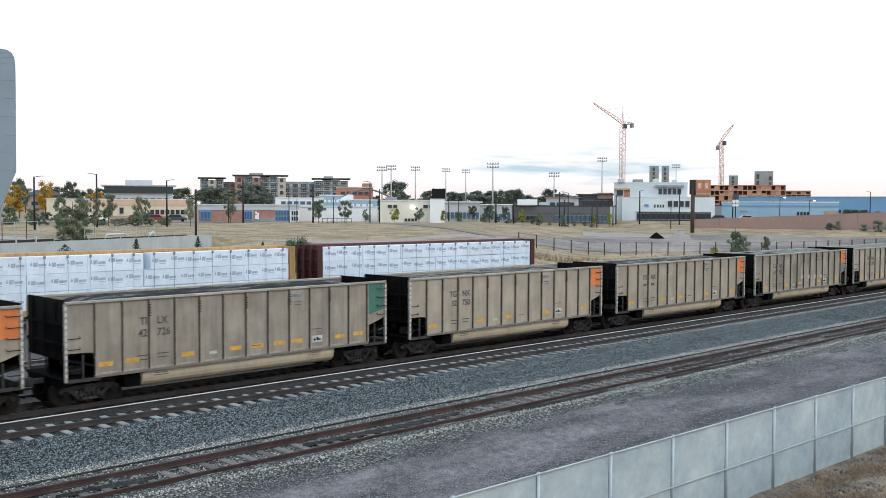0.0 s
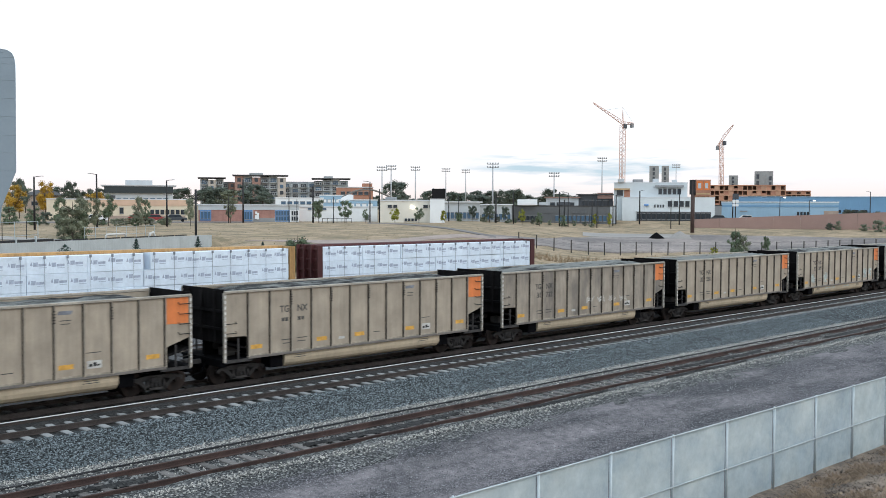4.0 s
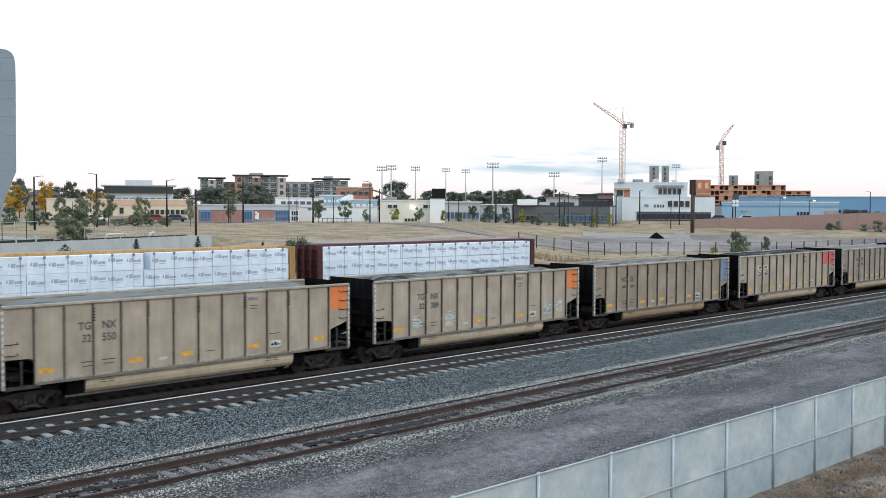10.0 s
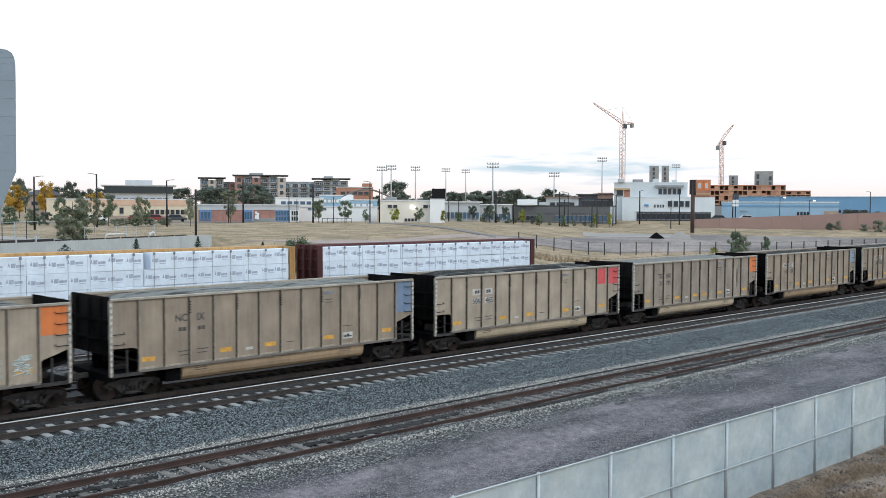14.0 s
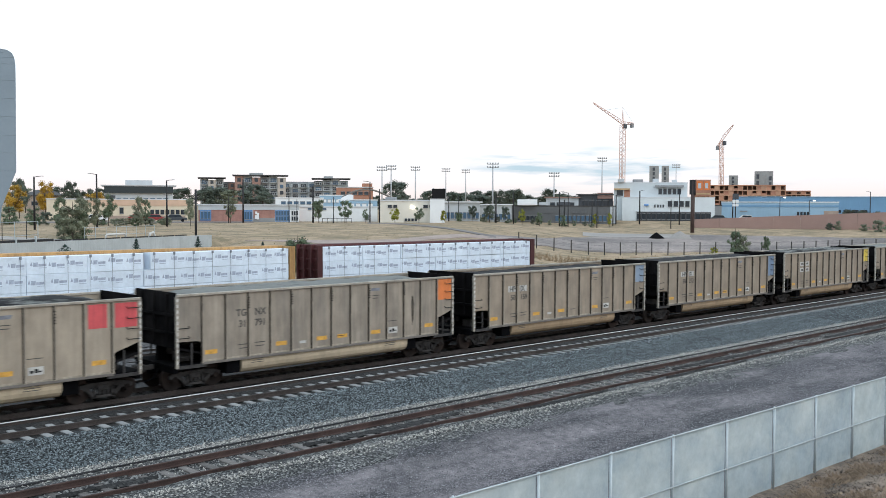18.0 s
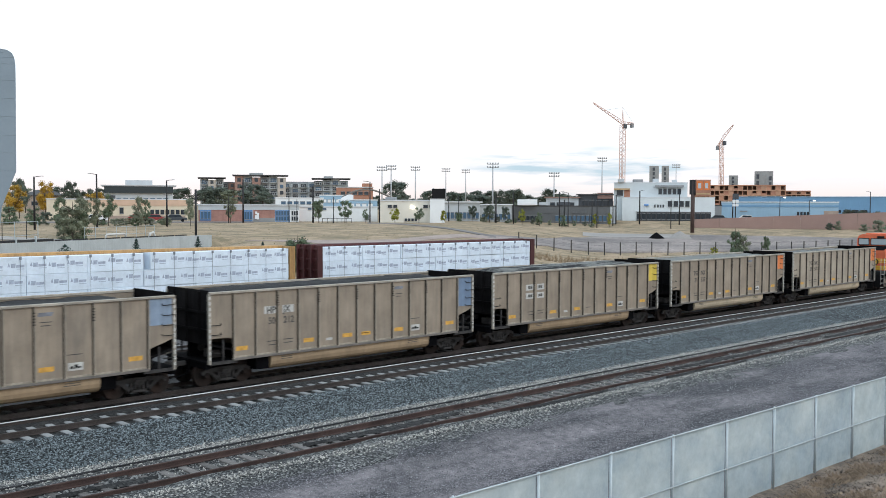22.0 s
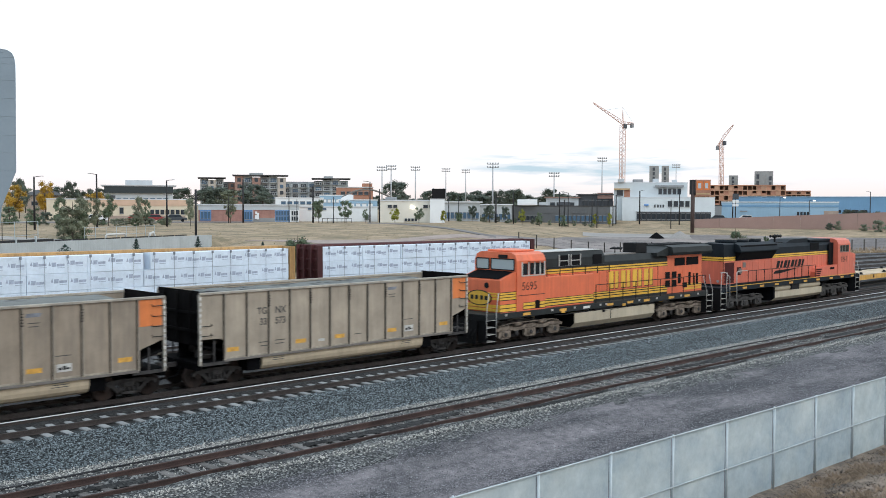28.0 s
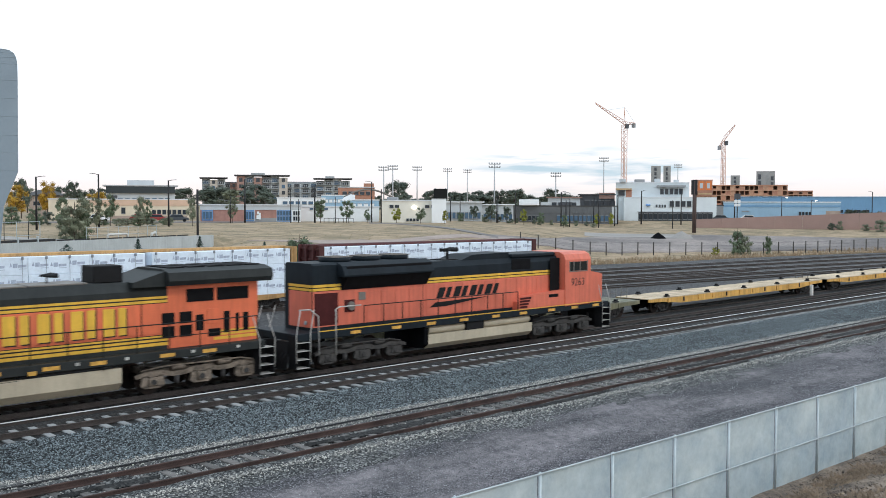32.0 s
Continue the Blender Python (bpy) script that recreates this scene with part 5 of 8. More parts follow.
def loco_two(m):
    lo = thing("locomotive", "faded orange diesel locomotive with black hood top", "locomotive", m, group="coal train")
    O, Y, G = M_ORANGE2, M_YELLOW, M_BLUEBLACK
    bm = bmesh.new()
    box(bm, 1.2, 23.0, -1.5, 1.5, 1.46, 1.76, 0.02)
    part("frame_sill", bm, G, lo)
    quad_plate(lo, "stripe", 2.4, 22.4, 1.775, 1.815, -1.5, Y, 0.006)
    for x in (4.4, 6.8, 9.0, 11.2, 13.5, 15.6, 17.9, 19.9, 21.8):
        quad_plate(lo, "reflector", x - 0.28, x + 0.28, 1.54, 1.68, -1.5, M_AMBER, 0.006)
    H = 1.0
    # hood
    bm = bmesh.new()
    prism(bm, [(-H, 1.76), (H, 1.76), (H, 4.2), (H - 0.22, 4.48), (-H + 0.22, 4.48), (-H, 4.2)], 8.9, 19.1, "x")
    part("hood", bm, G, lo)
    bm = bmesh.new()
    prism(bm, [(-H, 1.76), (H, 1.76), (H, 4.58), (H - 0.12, 4.66), (-H + 0.12, 4.66), (-H, 4.58)], 2.4, 8.9, "x")
    part("rear_hood", bm, G, lo)
    quad_plate(lo, "side_panel", 2.42, 8.9, 1.9, 3.45, -H, O, 0.008)
    quad_plate(lo, "side_panel", 8.92, 19.08, 1.9, 3.45, -H, O, 0.008)
    quad_plate(lo, "stripe", 2.42, 3.95, 3.47, 3.58, -H, Y, 0.010)
    quad_plate(lo, "stripe", 2.42, 3.95, 3.62, 3.74, -H, Y, 0.010)
    for z0, z1 in ((3.47, 3.57), (3.61, 3.72)):
        quad_plate(lo, "stripe", 8.92, 19.0, z0, z1, -H, Y, 0.010)
    bm = bmesh.new()
    prism(bm, [(2.39, 1.9), (2.35, 1.9), (2.35, 3.45), (2.39, 3.45)], -0.97, 0.62)
    part("rear_panel", bm, O, lo)
    bm = bmesh.new()
    prism(bm, [(2.39, 3.48), (2.35, 3.48), (2.35, 3.58), (2.39, 3.58)], -0.98, 0.66)
    part("stripe", bm, Y, lo)
    bm = bmesh.new()
    prism(bm, [(2.39, 3.63), (2.35, 3.63), (2.35, 3.74), (2.39, 3.74)], -0.98, 0.66)
    part("stripe", bm, Y, lo)
    bm = bmesh.new()
    tube(bm, (2.36, -0.62, 2.1), (2.30, -0.62, 2.1), 0.09, 10)
    part("rear_lamp", bm, M_PALEGLASS, lo)
    # flared radiators
    for s in (-1, 1):
        bm = bmesh.new()
        prism(bm, [(s * 0.98, 3.46), (s * 1.06, 3.46), (s * 1.42, 4.05), (s * 1.42, 4.5), (s * 0.98, 4.6)], 4.0, 9.1, "x")
        part("radiator_flare", bm, M_GRILLE, lo)
        bm = bmesh.new()
        prism(bm, [(s * 0.985, 4.05), (s * 1.53, 4.05), (s * 1.55, 4.12), (s * 1.36, 4.52), (s * 0.985, 4.68)], 3.75, 9.15, "x")
        part("radiator_hood", bm, G, lo)
    for i in range(3):
        bm = bmesh.new()
        tube(bm, (4.4 + i * 1.75, 0, 4.64), (4.4 + i * 1.75, 0, 4.86), 0.72, 18)
        fan = part("fan", bm, M_BLUEBLACK, lo)
        bm = bmesh.new()
        for q in range(-3, 4):
            box(bm, 4.4 + i * 1.75 - 0.6, 4.4 + i * 1.75 + 0.6, q * 0.18 - 0.02, q * 0.18 + 0.02, 4.86, 4.89)
        part("fan_guard", bm, M_POST, fan)
    bm = bmesh.new()
    box(bm, 10.8, 12.0, -0.5, 0.5, 4.46, 4.52)
    for k in (-0.22, 0.0, 0.22):
        tube(bm, (11.45, k, 4.96), (11.95, k, 4.98), 0.05, 8, 0.12)
        tube(bm, (11.45, k, 4.96), (11.25, k, 4.95), 0.05, 8, 0.10)
    tube(bm, (11.5, -0.25, 4.94), (11.5, 0.25, 4.94), 0.05, 6)
    tube(bm, (11.5, 0, 4.5), (11.5, 0, 4.94), 0.07, 6)
    part("horn", bm, M_BLACK, lo)
    bm = bmesh.new()
    prism(bm, [(11.6, 4.45), (12.5, 4.72), (15.2, 4.76), (15.2, 4.45)], -0.8, 0.8)
    part("exhaust_housing", bm, G, lo)
    bm = bmesh.new()
    box(bm, 15.3, 18.9, -0.92, 0.92, 4.46, 4.66, 0.05)
    part("blower_duct", bm, G, lo)
    quad_plate(lo, "intake_grille", 15.2, 16.7, 3.85, 4.4, -H, M_GRILLE, 0.02)
    quad_plate(lo, "grille", 2.5, 3.8, 1.95, 3.36, -H, M_MAROON, 0.012)
    quad_plate(lo, "hatch", 4.95, 5.35, 2.95, 3.3, -H, M_POST, 0.04)
    quad_plate(lo, "brake_recess", 4.15, 4.75, 2.45, 3.0, -H, M_MAROON, 0.012)
    bm = bmesh.new()
    tube(bm, (4.5, -H - 0.02, 2.72), (4.5, -H - 0.12, 2.72), 0.2, 12)
    part("brake_wheel", bm, M_POST, lo)
    panel_doors(lo, 5.4, 8.85, 1.95, 3.3, -H - 0.006, 4, O, 0.02)
    panel_doors(lo, 9.1, 18.0, 1.95, 3.4, -H - 0.006, 11, O, 0.012)
    emblem(lo, 9.75, 2.72, 4.5, 0.50, M_BLACK, 0.45, -H - 0.03, fill=0.84)
    bm = bmesh.new()
    prism(bm, [(9.35, 2.30), (10.4, 2.30), (13.4, 2.60), (9.7, 2.52)], -H - 0.045, -H - 0.03)
    part("emblem_sweep", bm, M_BLACK, lo)
    # cab facing east
    cab = lead_cab(lo, 19.05, 21.30, 22.45, 1, O, top=4.66, nose_top=3.38, nose_back=3.55)
    quad_plate(lo, "cab_recess", 18.2, 19.02, 2.3, 4.35, -1.1, M_GRILLE, 0.02)
    for x0, x1 in ((19.45, 19.75), (19.82, 20.3), (20.38, 20.95)):
        quad_plate(lo, "side_window", x0, x1, 3.62, 4.12, -1.5, M_GLASS, 0.012, parent=cab)
    quad_plate(lo, "window_frame", 19.38, 21.02, 3.56, 3.61, -1.5, M_POST, 0.02, parent=cab)
    for x in (19.41, 19.785, 20.34, 20.99):
        quad_plate(lo, "window_frame", x - 0.03, x + 0.03, 3.56, 4.16, -1.5, M_POST, 0.02, parent=cab)
    words("9263", 0.60, M_DKGREEN, lo, pose(20.15, -1.507, 2.80, 90), "road_number", "dark road number", -0.004)
    bm = bmesh.new()
    prism(bm, [(21.35, 3.56), (22.3, 3.42), (22.3, 3.40), (21.35, 3.53)], -1.2, 1.2)
    part("nose_antiglare", bm, G, lo)
    bm = bmesh.new()
    prism(bm, [(15.3, 1.76), (19.05, 1.76), (19.05, 2.62), (16.5, 2.5), (15.7, 2.45), (15.3, 2.2)], -1.46, -1.0)
    part("battery_box", bm, O, lo)
    for k in range(4):
        quad_plate(lo, "vent", 15.36, 15.95 + 0.1 * k, 1.86 + 0.15 * k, 1.96 + 0.15 * k, -1.46, M_MAROON, 0.03)
    quad_plate(lo, "vent", 17.7, 18.5, 2.28, 2.45, -1.46, M_GRILLE, 0.012)
    # tank, reservoirs, trucks
    bm = bmesh.new()
    prism(bm, [(-1.45, 1.06), (1.45, 1.06), (1.45, 0.62), (1.2, 0.40), (-1.2, 0.40), (-1.45, 0.62)], 8.85, 16.35, "x")
    part("fuel_tank", bm, M_TANK, lo, "fuel tank coated in pale dust")
    # both tank ends darkened by added plates, as shade in the colour
    for a, b in ((8.6, 8.85), (16.35, 16.45)):
        bm = bmesh.new()
        prism(bm, [(-1.44, 1.4), (1.44, 1.4), (1.44, 0.62), (1.15, 0.42), (-1.15, 0.42), (-1.44, 0.62)], a, b, "x")
        part("tank_end", bm, M_NEARBLACK, lo)
    for x0, x1 in ((9.0, 11.4), (12.8, 16.3)):
        bm = bmesh.new()
        tube(bm, (x0, -1.18, 1.26), (x1, -1.18, 1.26), 0.19, 14)
        part("air_reservoir", bm, M_TANK, lo)
    bm = bmesh.new()
    box(bm, 11.5, 12.7, -1.4, -1.0, 1.07, 1.45)
    part("pipework", bm, M_BLACK, lo)
    loco_truck(lo, (3.15, 5.1, 7.0), M_DTRUCK)
    loco_truck(lo, (17.3, 19.25, 21.2), M_DTRUCK)
    railing(lo, 4.9, 15.2, -1.47, 1.76, 0.98, 9, mid=False)
    railing(lo, 3.2, 18.9, 1.47, 1.76, 0.98, 10)
    bm = bmesh.new()
    bent(bm, [(3.3, -1.5, 0.7), (3.3, -1.5, 2.7), (3.5, -1.5, 2.78), (4.7, -1.5, 2.78)], 0.032, 6)
    part("grab_rail", bm, M_SILVER, lo)
    bm = bmesh.new()
    bent(bm, [(1.5, -1.3, 2.75), (2.0, -1.4, 2.75), (2.35, -1.5, 2.45), (2.4, -1.5, 0.8)], 0.032, 6)
    part("grab_rail", bm, M_SILVER, lo)
    steps(lo, 1.55, -1, 1)
    steps(lo, 22.75, 1, -1)
    coupler_end(lo, 1.2, -1)
    coupler_end(lo, 23.0, 1)
    return lo


TRAIN.append((loco_one(pose(0, 0, 0)), 240.14))
TRAIN.append((loco_two(pose(0, 0, 0)), 262.44))
# ties under the train, their colour darkened to carry its shade
M_DARKTIE = mat("shade_dark_tie", (0.04, 0.037, 0.034), 0.95, 0, 0.3, 2, spec=0.1)
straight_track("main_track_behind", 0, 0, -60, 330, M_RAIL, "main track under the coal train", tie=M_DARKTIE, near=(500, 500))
straight_track("main_track", -4.02, 0.275, -60, 330, M_RAIL, "empty main track on light concrete ties in ballast", shiny=(1,), tie=M_TIE, near=(2, 110))
straight_track("siding_track", -11.77, 0.25, -60, 330, M_RUST, "rusty disused siding half buried in gravel", tie=M_WOODTIE, near=(2, 90), jitter=0.06, tie_drop=0.20)

# ================= yard, wagons and fences =================
M_WOODDECK = mat("pale_plank_deck", (0.50, 0.39, 0.27), 0.85, 0, 0.2, 1.0, 0.2, 10, rnd=0.2)
M_OLDDECK = mat("mossy_plank_deck", (0.17, 0.165, 0.12), 0.9, 0, 0.3, 1.0, 0.2, 10, rnd=0.2)
M_WAGYEL = mat("wagon_yellow", (0.62, 0.34, 0.08), 0.65, 0, 0.25, 0.8, 0.1, 12, streak=0.3)
M_WAGGREEN = mat("wagon_olive", (0.16, 0.15, 0.09), 0.75, 0, 0.3, 1, 0.1, 12, streak=0.3)
M_WAGRED = mat("wagon_maroon", (0.075, 0.018, 0.018), 0.7, 0, 0.25, 0.8, 0.1, 12, streak=0.25)
M_WAGORANGE = mat("wagon_ochre", (0.42, 0.24, 0.09), 0.65, 0, 0.2, 0.8, 0.1, 12, streak=0.25)
M_WRAP = mat("white_lumber_wrap", (0.70, 0.78, 0.87), 0.4, 0, 0.08, 1.3, 0.05, 5, bump=0.5, rnd=0.05)
M_WRAPINK = mat("faded_print", (0.38, 0.43, 0.53), 0.7, 0, 0.2, 6)
M_STRAP = mat("dark_strap", (0.03, 0.03, 0.032), 0.7, spec=0.2)
M_THINSTRAP = mat("grey_strap", (0.24, 0.26, 0.29), 0.7, spec=0.2)
M_GALV = mat("galvanised_steel", (0.44, 0.49, 0.51), 0.5, 0.4, 0.12, 3)
M_WALLCONC = mat("smooth_concrete", (0.40, 0.43, 0.44), 0.85, 0, 0.12, 0.5, 0.06, 8, streak=0.12)


M_SHINE_DULL = mat("worn_rail_head", (0.26, 0.255, 0.26), 0.55, 0.3, 0.3, 0.2)


def yard_track(x0, y0, x1, y1, z, name="yard_track"):
    ang = math.degrees(math.atan2(y1 - y0, x1 - x0))
    n = math.hypot(x1 - x0, y1 - y0)
    tr = straight_track(name, 0, z, -n * 1.2, n * 3.0, M_RAIL, "dull rusty yard track", shiny=(1,), shine=M_SHINE_DULL, tie=M_OLDTIE, near=(900, 900), tie_step=0.56)
    tr.matrix_basis = pose(x0, y0, 0, 0, 0, ang)
    return tr


straight_track("flat_wagon_track", 4.85, -0.35, -60, 330, M_RAIL, "yard track under the empty flat wagons", tie=M_OLDTIE, near=(900, 900))
for a in ((77.3, 19.7, 124, 13.3), (82.0, 23.0, 131.3, 16.2), (87.3, 27.3, 139.4, 19.8), (93.3, 31.4, 150.4, 24.1), (98.4, 35.0, 161.3, 28.2), (62, 10.5, 124, 8.7)):
    yard_track(*a, -0.36)


def flat_wagon(x0, x1, material, label, z=-0.35):
    w = thing("flat_wagon", label, "freight car", pose((x0 + x1) / 2, 4.85, z), group="flat wagons")
    h = (x1 - x0) / 2
    for s in (-1, 1):
        bm = bmesh.new()
        prism(bm, [(-h, 1.05), (-h, 0.86), (-h + 1.8, 0.80), (-h + 4.2, 0.60), (h - 4.2, 0.60), (h - 1.8, 0.80), (h, 0.86), (h, 1.05)], s * 1.40, s * 1.32)
        sill = part("side_sill", bm, material, w)
        for i in range(12):
            x = -h + 2.4 + i * (2 * h - 4.8) / 11
            bm = bmesh.new()
            box(bm, x - 0.05, x + 0.05, min(s * 1.40, s * 1.46), max(s * 1.40, s * 1.46), 0.72, 1.02)
            part("stake_pocket", bm, M_STRAP if i % 3 == 1 else material, sill)
    n = 30
    deck = M_WOODDECK if material is M_WAGYEL else M_OLDDECK
    for i in range(n):
        bm = bmesh.new()
        a = -h + 2 * h * i / n
        box(bm, a + 0.01, a + 2 * h / n - 0.01, -1.40, 1.40, 1.05, 1.10 + 0.008 * (i % 3))
        part("deck_plank", bm, deck, w)
    for i in range(5):
        for s in (-1, 1):
            x = -h + 2.5 + i * (2 * h - 5.0) / 4
            bm = bmesh.new()
            box(bm, x - 0.22, x + 0.22, min(s * 1.05, s * 1.34), max(s * 1.05, s * 1.34), 1.11, 1.20, 0.03)
            box(bm, x - 0.12, x + 0.12, min(s * 1.1, s * 1.3), max(s * 1.1, s * 1.3), 1.20, 1.32, 0.02)
            part("container_pedestal", bm, M_BLACK, w)
    bm = bmesh.new()
    box(bm, -h + 0.4, h - 0.4, -0.4, 0.4, 0.5, 1.04)
    part("centre_sill", bm, M_NEARBLACK, w)
    for e in (-1, 1):
        tr = part("truck", TRUCK, None, w, m=pose(e * (h - 2.4), 0, -0.05))
        for k in (-1, 1):
            part("wheelset", WHEELSET, None, tr, m=pose(k * 0.89, 0, 0.457 + 0.05))
        bm = bmesh.new()
        box(bm, min(e * h, e * (h + 0.42)), max(e * h, e * (h + 0.42)), -0.1, 0.1, 0.72, 0.95, 0.02)
        part("coupler", bm, M_TRUCK, w)
        bm = bmesh.new()
        bent(bm, [(e * (h - 0.1), 1.0, 1.1), (e * (h - 0.1), 1.0, 1.75), (e * (h - 0.1), 0.5, 1.75), (e * (h - 0.1), 0.5, 1.1)], 0.025)
        tube(bm, (e * (h - 0.1), 1.0, 1.42), (e * (h - 0.1), 0.5, 1.42), 0.02, 5)
        part("end_grab", bm, M_POST, w)
    return w


flat_wagon(29.5, 56.3, M_WAGGREEN, "empty olive flat wagon with worn plank deck")
flat_wagon(57.4, 84.2, M_WAGYEL, "empty yellow flat wagon with pale plank deck")
flat_wagon(85.3, 112.1, M_WAGYEL, "empty yellow flat wagon with pale plank deck")
bm = bmesh.new()
box(bm, -0.16, 0.16, -0.1, 0.1, -0.1, 0.92, 0.02)
box(bm, -0.13, 0.13, -0.12, 0.12, 0.92, 0.97)
solid("marker_post", bm, M_WHITE, "short white trackside marker post", "marker post", m=pose(81.3, 3.05, -0.5))


def centrebeam(x, y, ang, material, label, rows_of, seed, length=22.6):
    """Bulkhead flat wagon with a central beam, loaded with wrapped lumber packs on both sides. Origin mid-wagon, rail level."""
    w = thing("lumber_wagon", label, "freight car", pose(x, y, -0.36, 0, 0, ang), group="lumber wagons")
    h = length / 2
    rng = random.Random(seed)
    bm = bmesh.new()
    box(bm, -h - 0.9, h + 0.9, -1.45, 1.45, 0.85, 1.08, 0.02)
    part("floor", bm, material, w)
    for s in (-1, 1):
        bm = bmesh.new()
        prism(bm, [(-h - 0.9, 0.95), (-h + 2, 0.72), (h - 2, 0.72), (h + 0.9, 0.95)], s * 1.44, s * 1.36)
        part("side_sill", bm, material, w)
    bm = bmesh.new()
    box(bm, -h, h, -0.05, 0.05, 1.0, 4.3)
    part("centre_beam", bm, material, w)
    bm = bmesh.new()
    box(bm, -h - 0.2, h + 0.2, -0.42, 0.42, 4.34, 4.54, 0.03)
    cap = part("top_chord", bm, material, w)
    for e in (-1, 1):
        bm = bmesh.new()
        box(bm, min(e * (h + 0.05), e * (h + 0.22)), max(e * (h + 0.05), e * (h + 0.22)), -1.46, 1.46, 1.0, 4.52, 0.02)
        bulk = part("bulkhead", bm, material, w)
        for yy in (-1.42, -0.5, 0.5, 1.42):
            bm = bmesh.new()
            box(bm, min(e * (h + 0.2), e * (h + 0.5)), max(e * (h + 0.2), e * (h + 0.5)), yy - 0.06, yy + 0.06, 1.0, 4.5)
            part("bulkhead_post", bm, material, bulk)
        for zz in (1.8, 2.6, 3.4, 4.2):
            bm = bmesh.new()
            box(bm, min(e * (h + 0.2), e * (h + 0.34)), max(e * (h + 0.2), e * (h + 0.34)), -1.42, 1.42, zz - 0.07, zz + 0.07)
            part("bulkhead_rib", bm, material, bulk)
        tr = part("truck", TRUCK, None, w, m=pose(e * (h - 1.9), 0, 0))
        for k in (-1, 1):
            part("wheelset", WHEELSET, None, tr, m=pose(k * 0.89, 0, 0.457))
        bm = bmesh.new()
        box(bm, min(e * (h + 0.9), e * (h + 1.3)), max(e * (h + 0.9), e * (h + 1.3)), -0.1, 0.1, 0.78, 0.98, 0.02)
        part("coupler", bm, M_TRUCK, w)
    load = thing("lumber_load", "stacked lumber packs in white printed wrap", "lumber", group="lumber loads")
    load.matrix_basis = w.matrix_basis @ pose(0, 0, 1.08)
    n = 6
    pw = length / n
    for s in (-1, 1):
        for r in range(3):
            for i in range(n):
                x0, x1 = -h + i * pw + 0.009, -h + (i + 1) * pw - 0.009
                if rows_of and r == 2 and i == rows_of:
                    x0 += 0.45
                bm = bmesh.new()
                j = rng.uniform(-0.035, 0.035)
                y0, y1 = sorted((s * 0.10, s * (1.38 + j)))
                box(bm, x0, x1, y0, y1, r * 1.09 + 0.008, (r + 1) * 1.09 - 0.005, 0.02)
                pk = part("lumber_pack", bm, M_WRAP, load)
                if s < 0:
                    for k in range(3):
                        cx = x0 + pw * (0.18 + 0.32 * k) + rng.uniform(-0.1, 0.1)
                        zz = r * 1.09 + rng.uniform(0.42, 0.58)
                        bm = bmesh.new()
                        # plain bars for the brand, a small pointed mark before them and a thin line below
                        prism(bm, [(cx - 0.32, zz + 0.0), (cx - 0.06, zz + 0.01), (cx - 0.04, zz + 0.27), (cx - 0.32, zz + 0.26)], y0 - 0.004, y0)
                        prism(bm, [(cx - 0.01, zz + 0.01), (cx + 0.47, zz + 0.03), (cx + 0.48, zz + 0.18), (cx - 0.01, zz + 0.17)], y0 - 0.004, y0)
                        prism(bm, [(cx - 0.52, zz + 0.06), (cx - 0.36, zz + 0.06), (cx - 0.40, zz + 0.2), (cx - 0.44, zz + 0.32), (cx - 0.48, zz + 0.2)], y0 - 0.004, y0)
                        box(bm, cx + 0.02, cx + 0.48, y0 - 0.004, y0, zz - 0.09, zz - 0.055)
                        part("wrap_print", bm, M_WRAPINK, pk)
    for i in range(16):
        xs = -h + 0.55 + i * (length - 1.1) / 15
        bm = bmesh.new()
        box(bm, xs - 0.008, xs + 0.008, -1.44, -1.425, 0.0, 3.27)
        box(bm, xs - 0.05, xs + 0.05, -1.50, -1.38, 3.12, 3.30)
        part("tie_down_strap", bm, M_THINSTRAP, load)
    return w


centrebeam(31.0, 26.0, -1.6, M_WAGORANGE, "ochre centre-beam wagon carrying wrapped lumber", 3, 11)
centrebeam(56.7, 25.05, -3.0, M_WAGRED, "maroon centre-beam wagon carrying wrapped lumber", 0, 12)
yard_track(31.0, 26.0, 56.7, 25.05, -0.36, "lumber_track")

# ---- chain-link fence by the camera ----
def fabric():
    m = bpy.data.materials.new("fence_screen")
    m.use_nodes = True
    t = m.node_tree
    b = t.nodes["Principled BSDF"]
    b.inputs["Roughness"].default_value = 0.6
    link = t.links.new
    co = t.nodes.new("ShaderNodeTexCoord")
    n = node(t, "ShaderNodeTexNoise", Scale=0.55, Detail=8.0, Roughness=0.68)
    link(co.outputs["Object"], n.inputs["Vector"])
    r = t.nodes.new("ShaderNodeValToRGB")
    e = r.color_ramp.elements
    e[0].position, e[0].color = 0.34, (0.335, 0.42, 0.47, 1)
    e[1].position, e[1].color = 0.68, (0.575, 0.64, 0.63, 1)
    link(n.outputs[0], r.inputs[0])
    link(r.outputs[0], b.inputs["Base Color"])
    mp = t.nodes.new("ShaderNodeMapping")
    mp.inputs["Rotation"].default_value = (0, radians(45), 0)
    link(co.outputs["Object"], mp.inputs[0])
    ch = node(t, "ShaderNodeTexNoise", Scale=1.4, Detail=10.0, Roughness=0.75)
    link(mp.outputs[0], ch.inputs["Vector"])
    mr = t.nodes.new("ShaderNodeMapRange")
    for key, v in (("From Min", 0.35), ("From Max", 0.65), ("To Min", 0.70), ("To Max", 0.90)):
        mr.inputs[key].default_value = v
    link(ch.outputs[0], mr.inputs["Value"])
    link(mr.outputs[0], b.inputs["Alpha"])
    return m


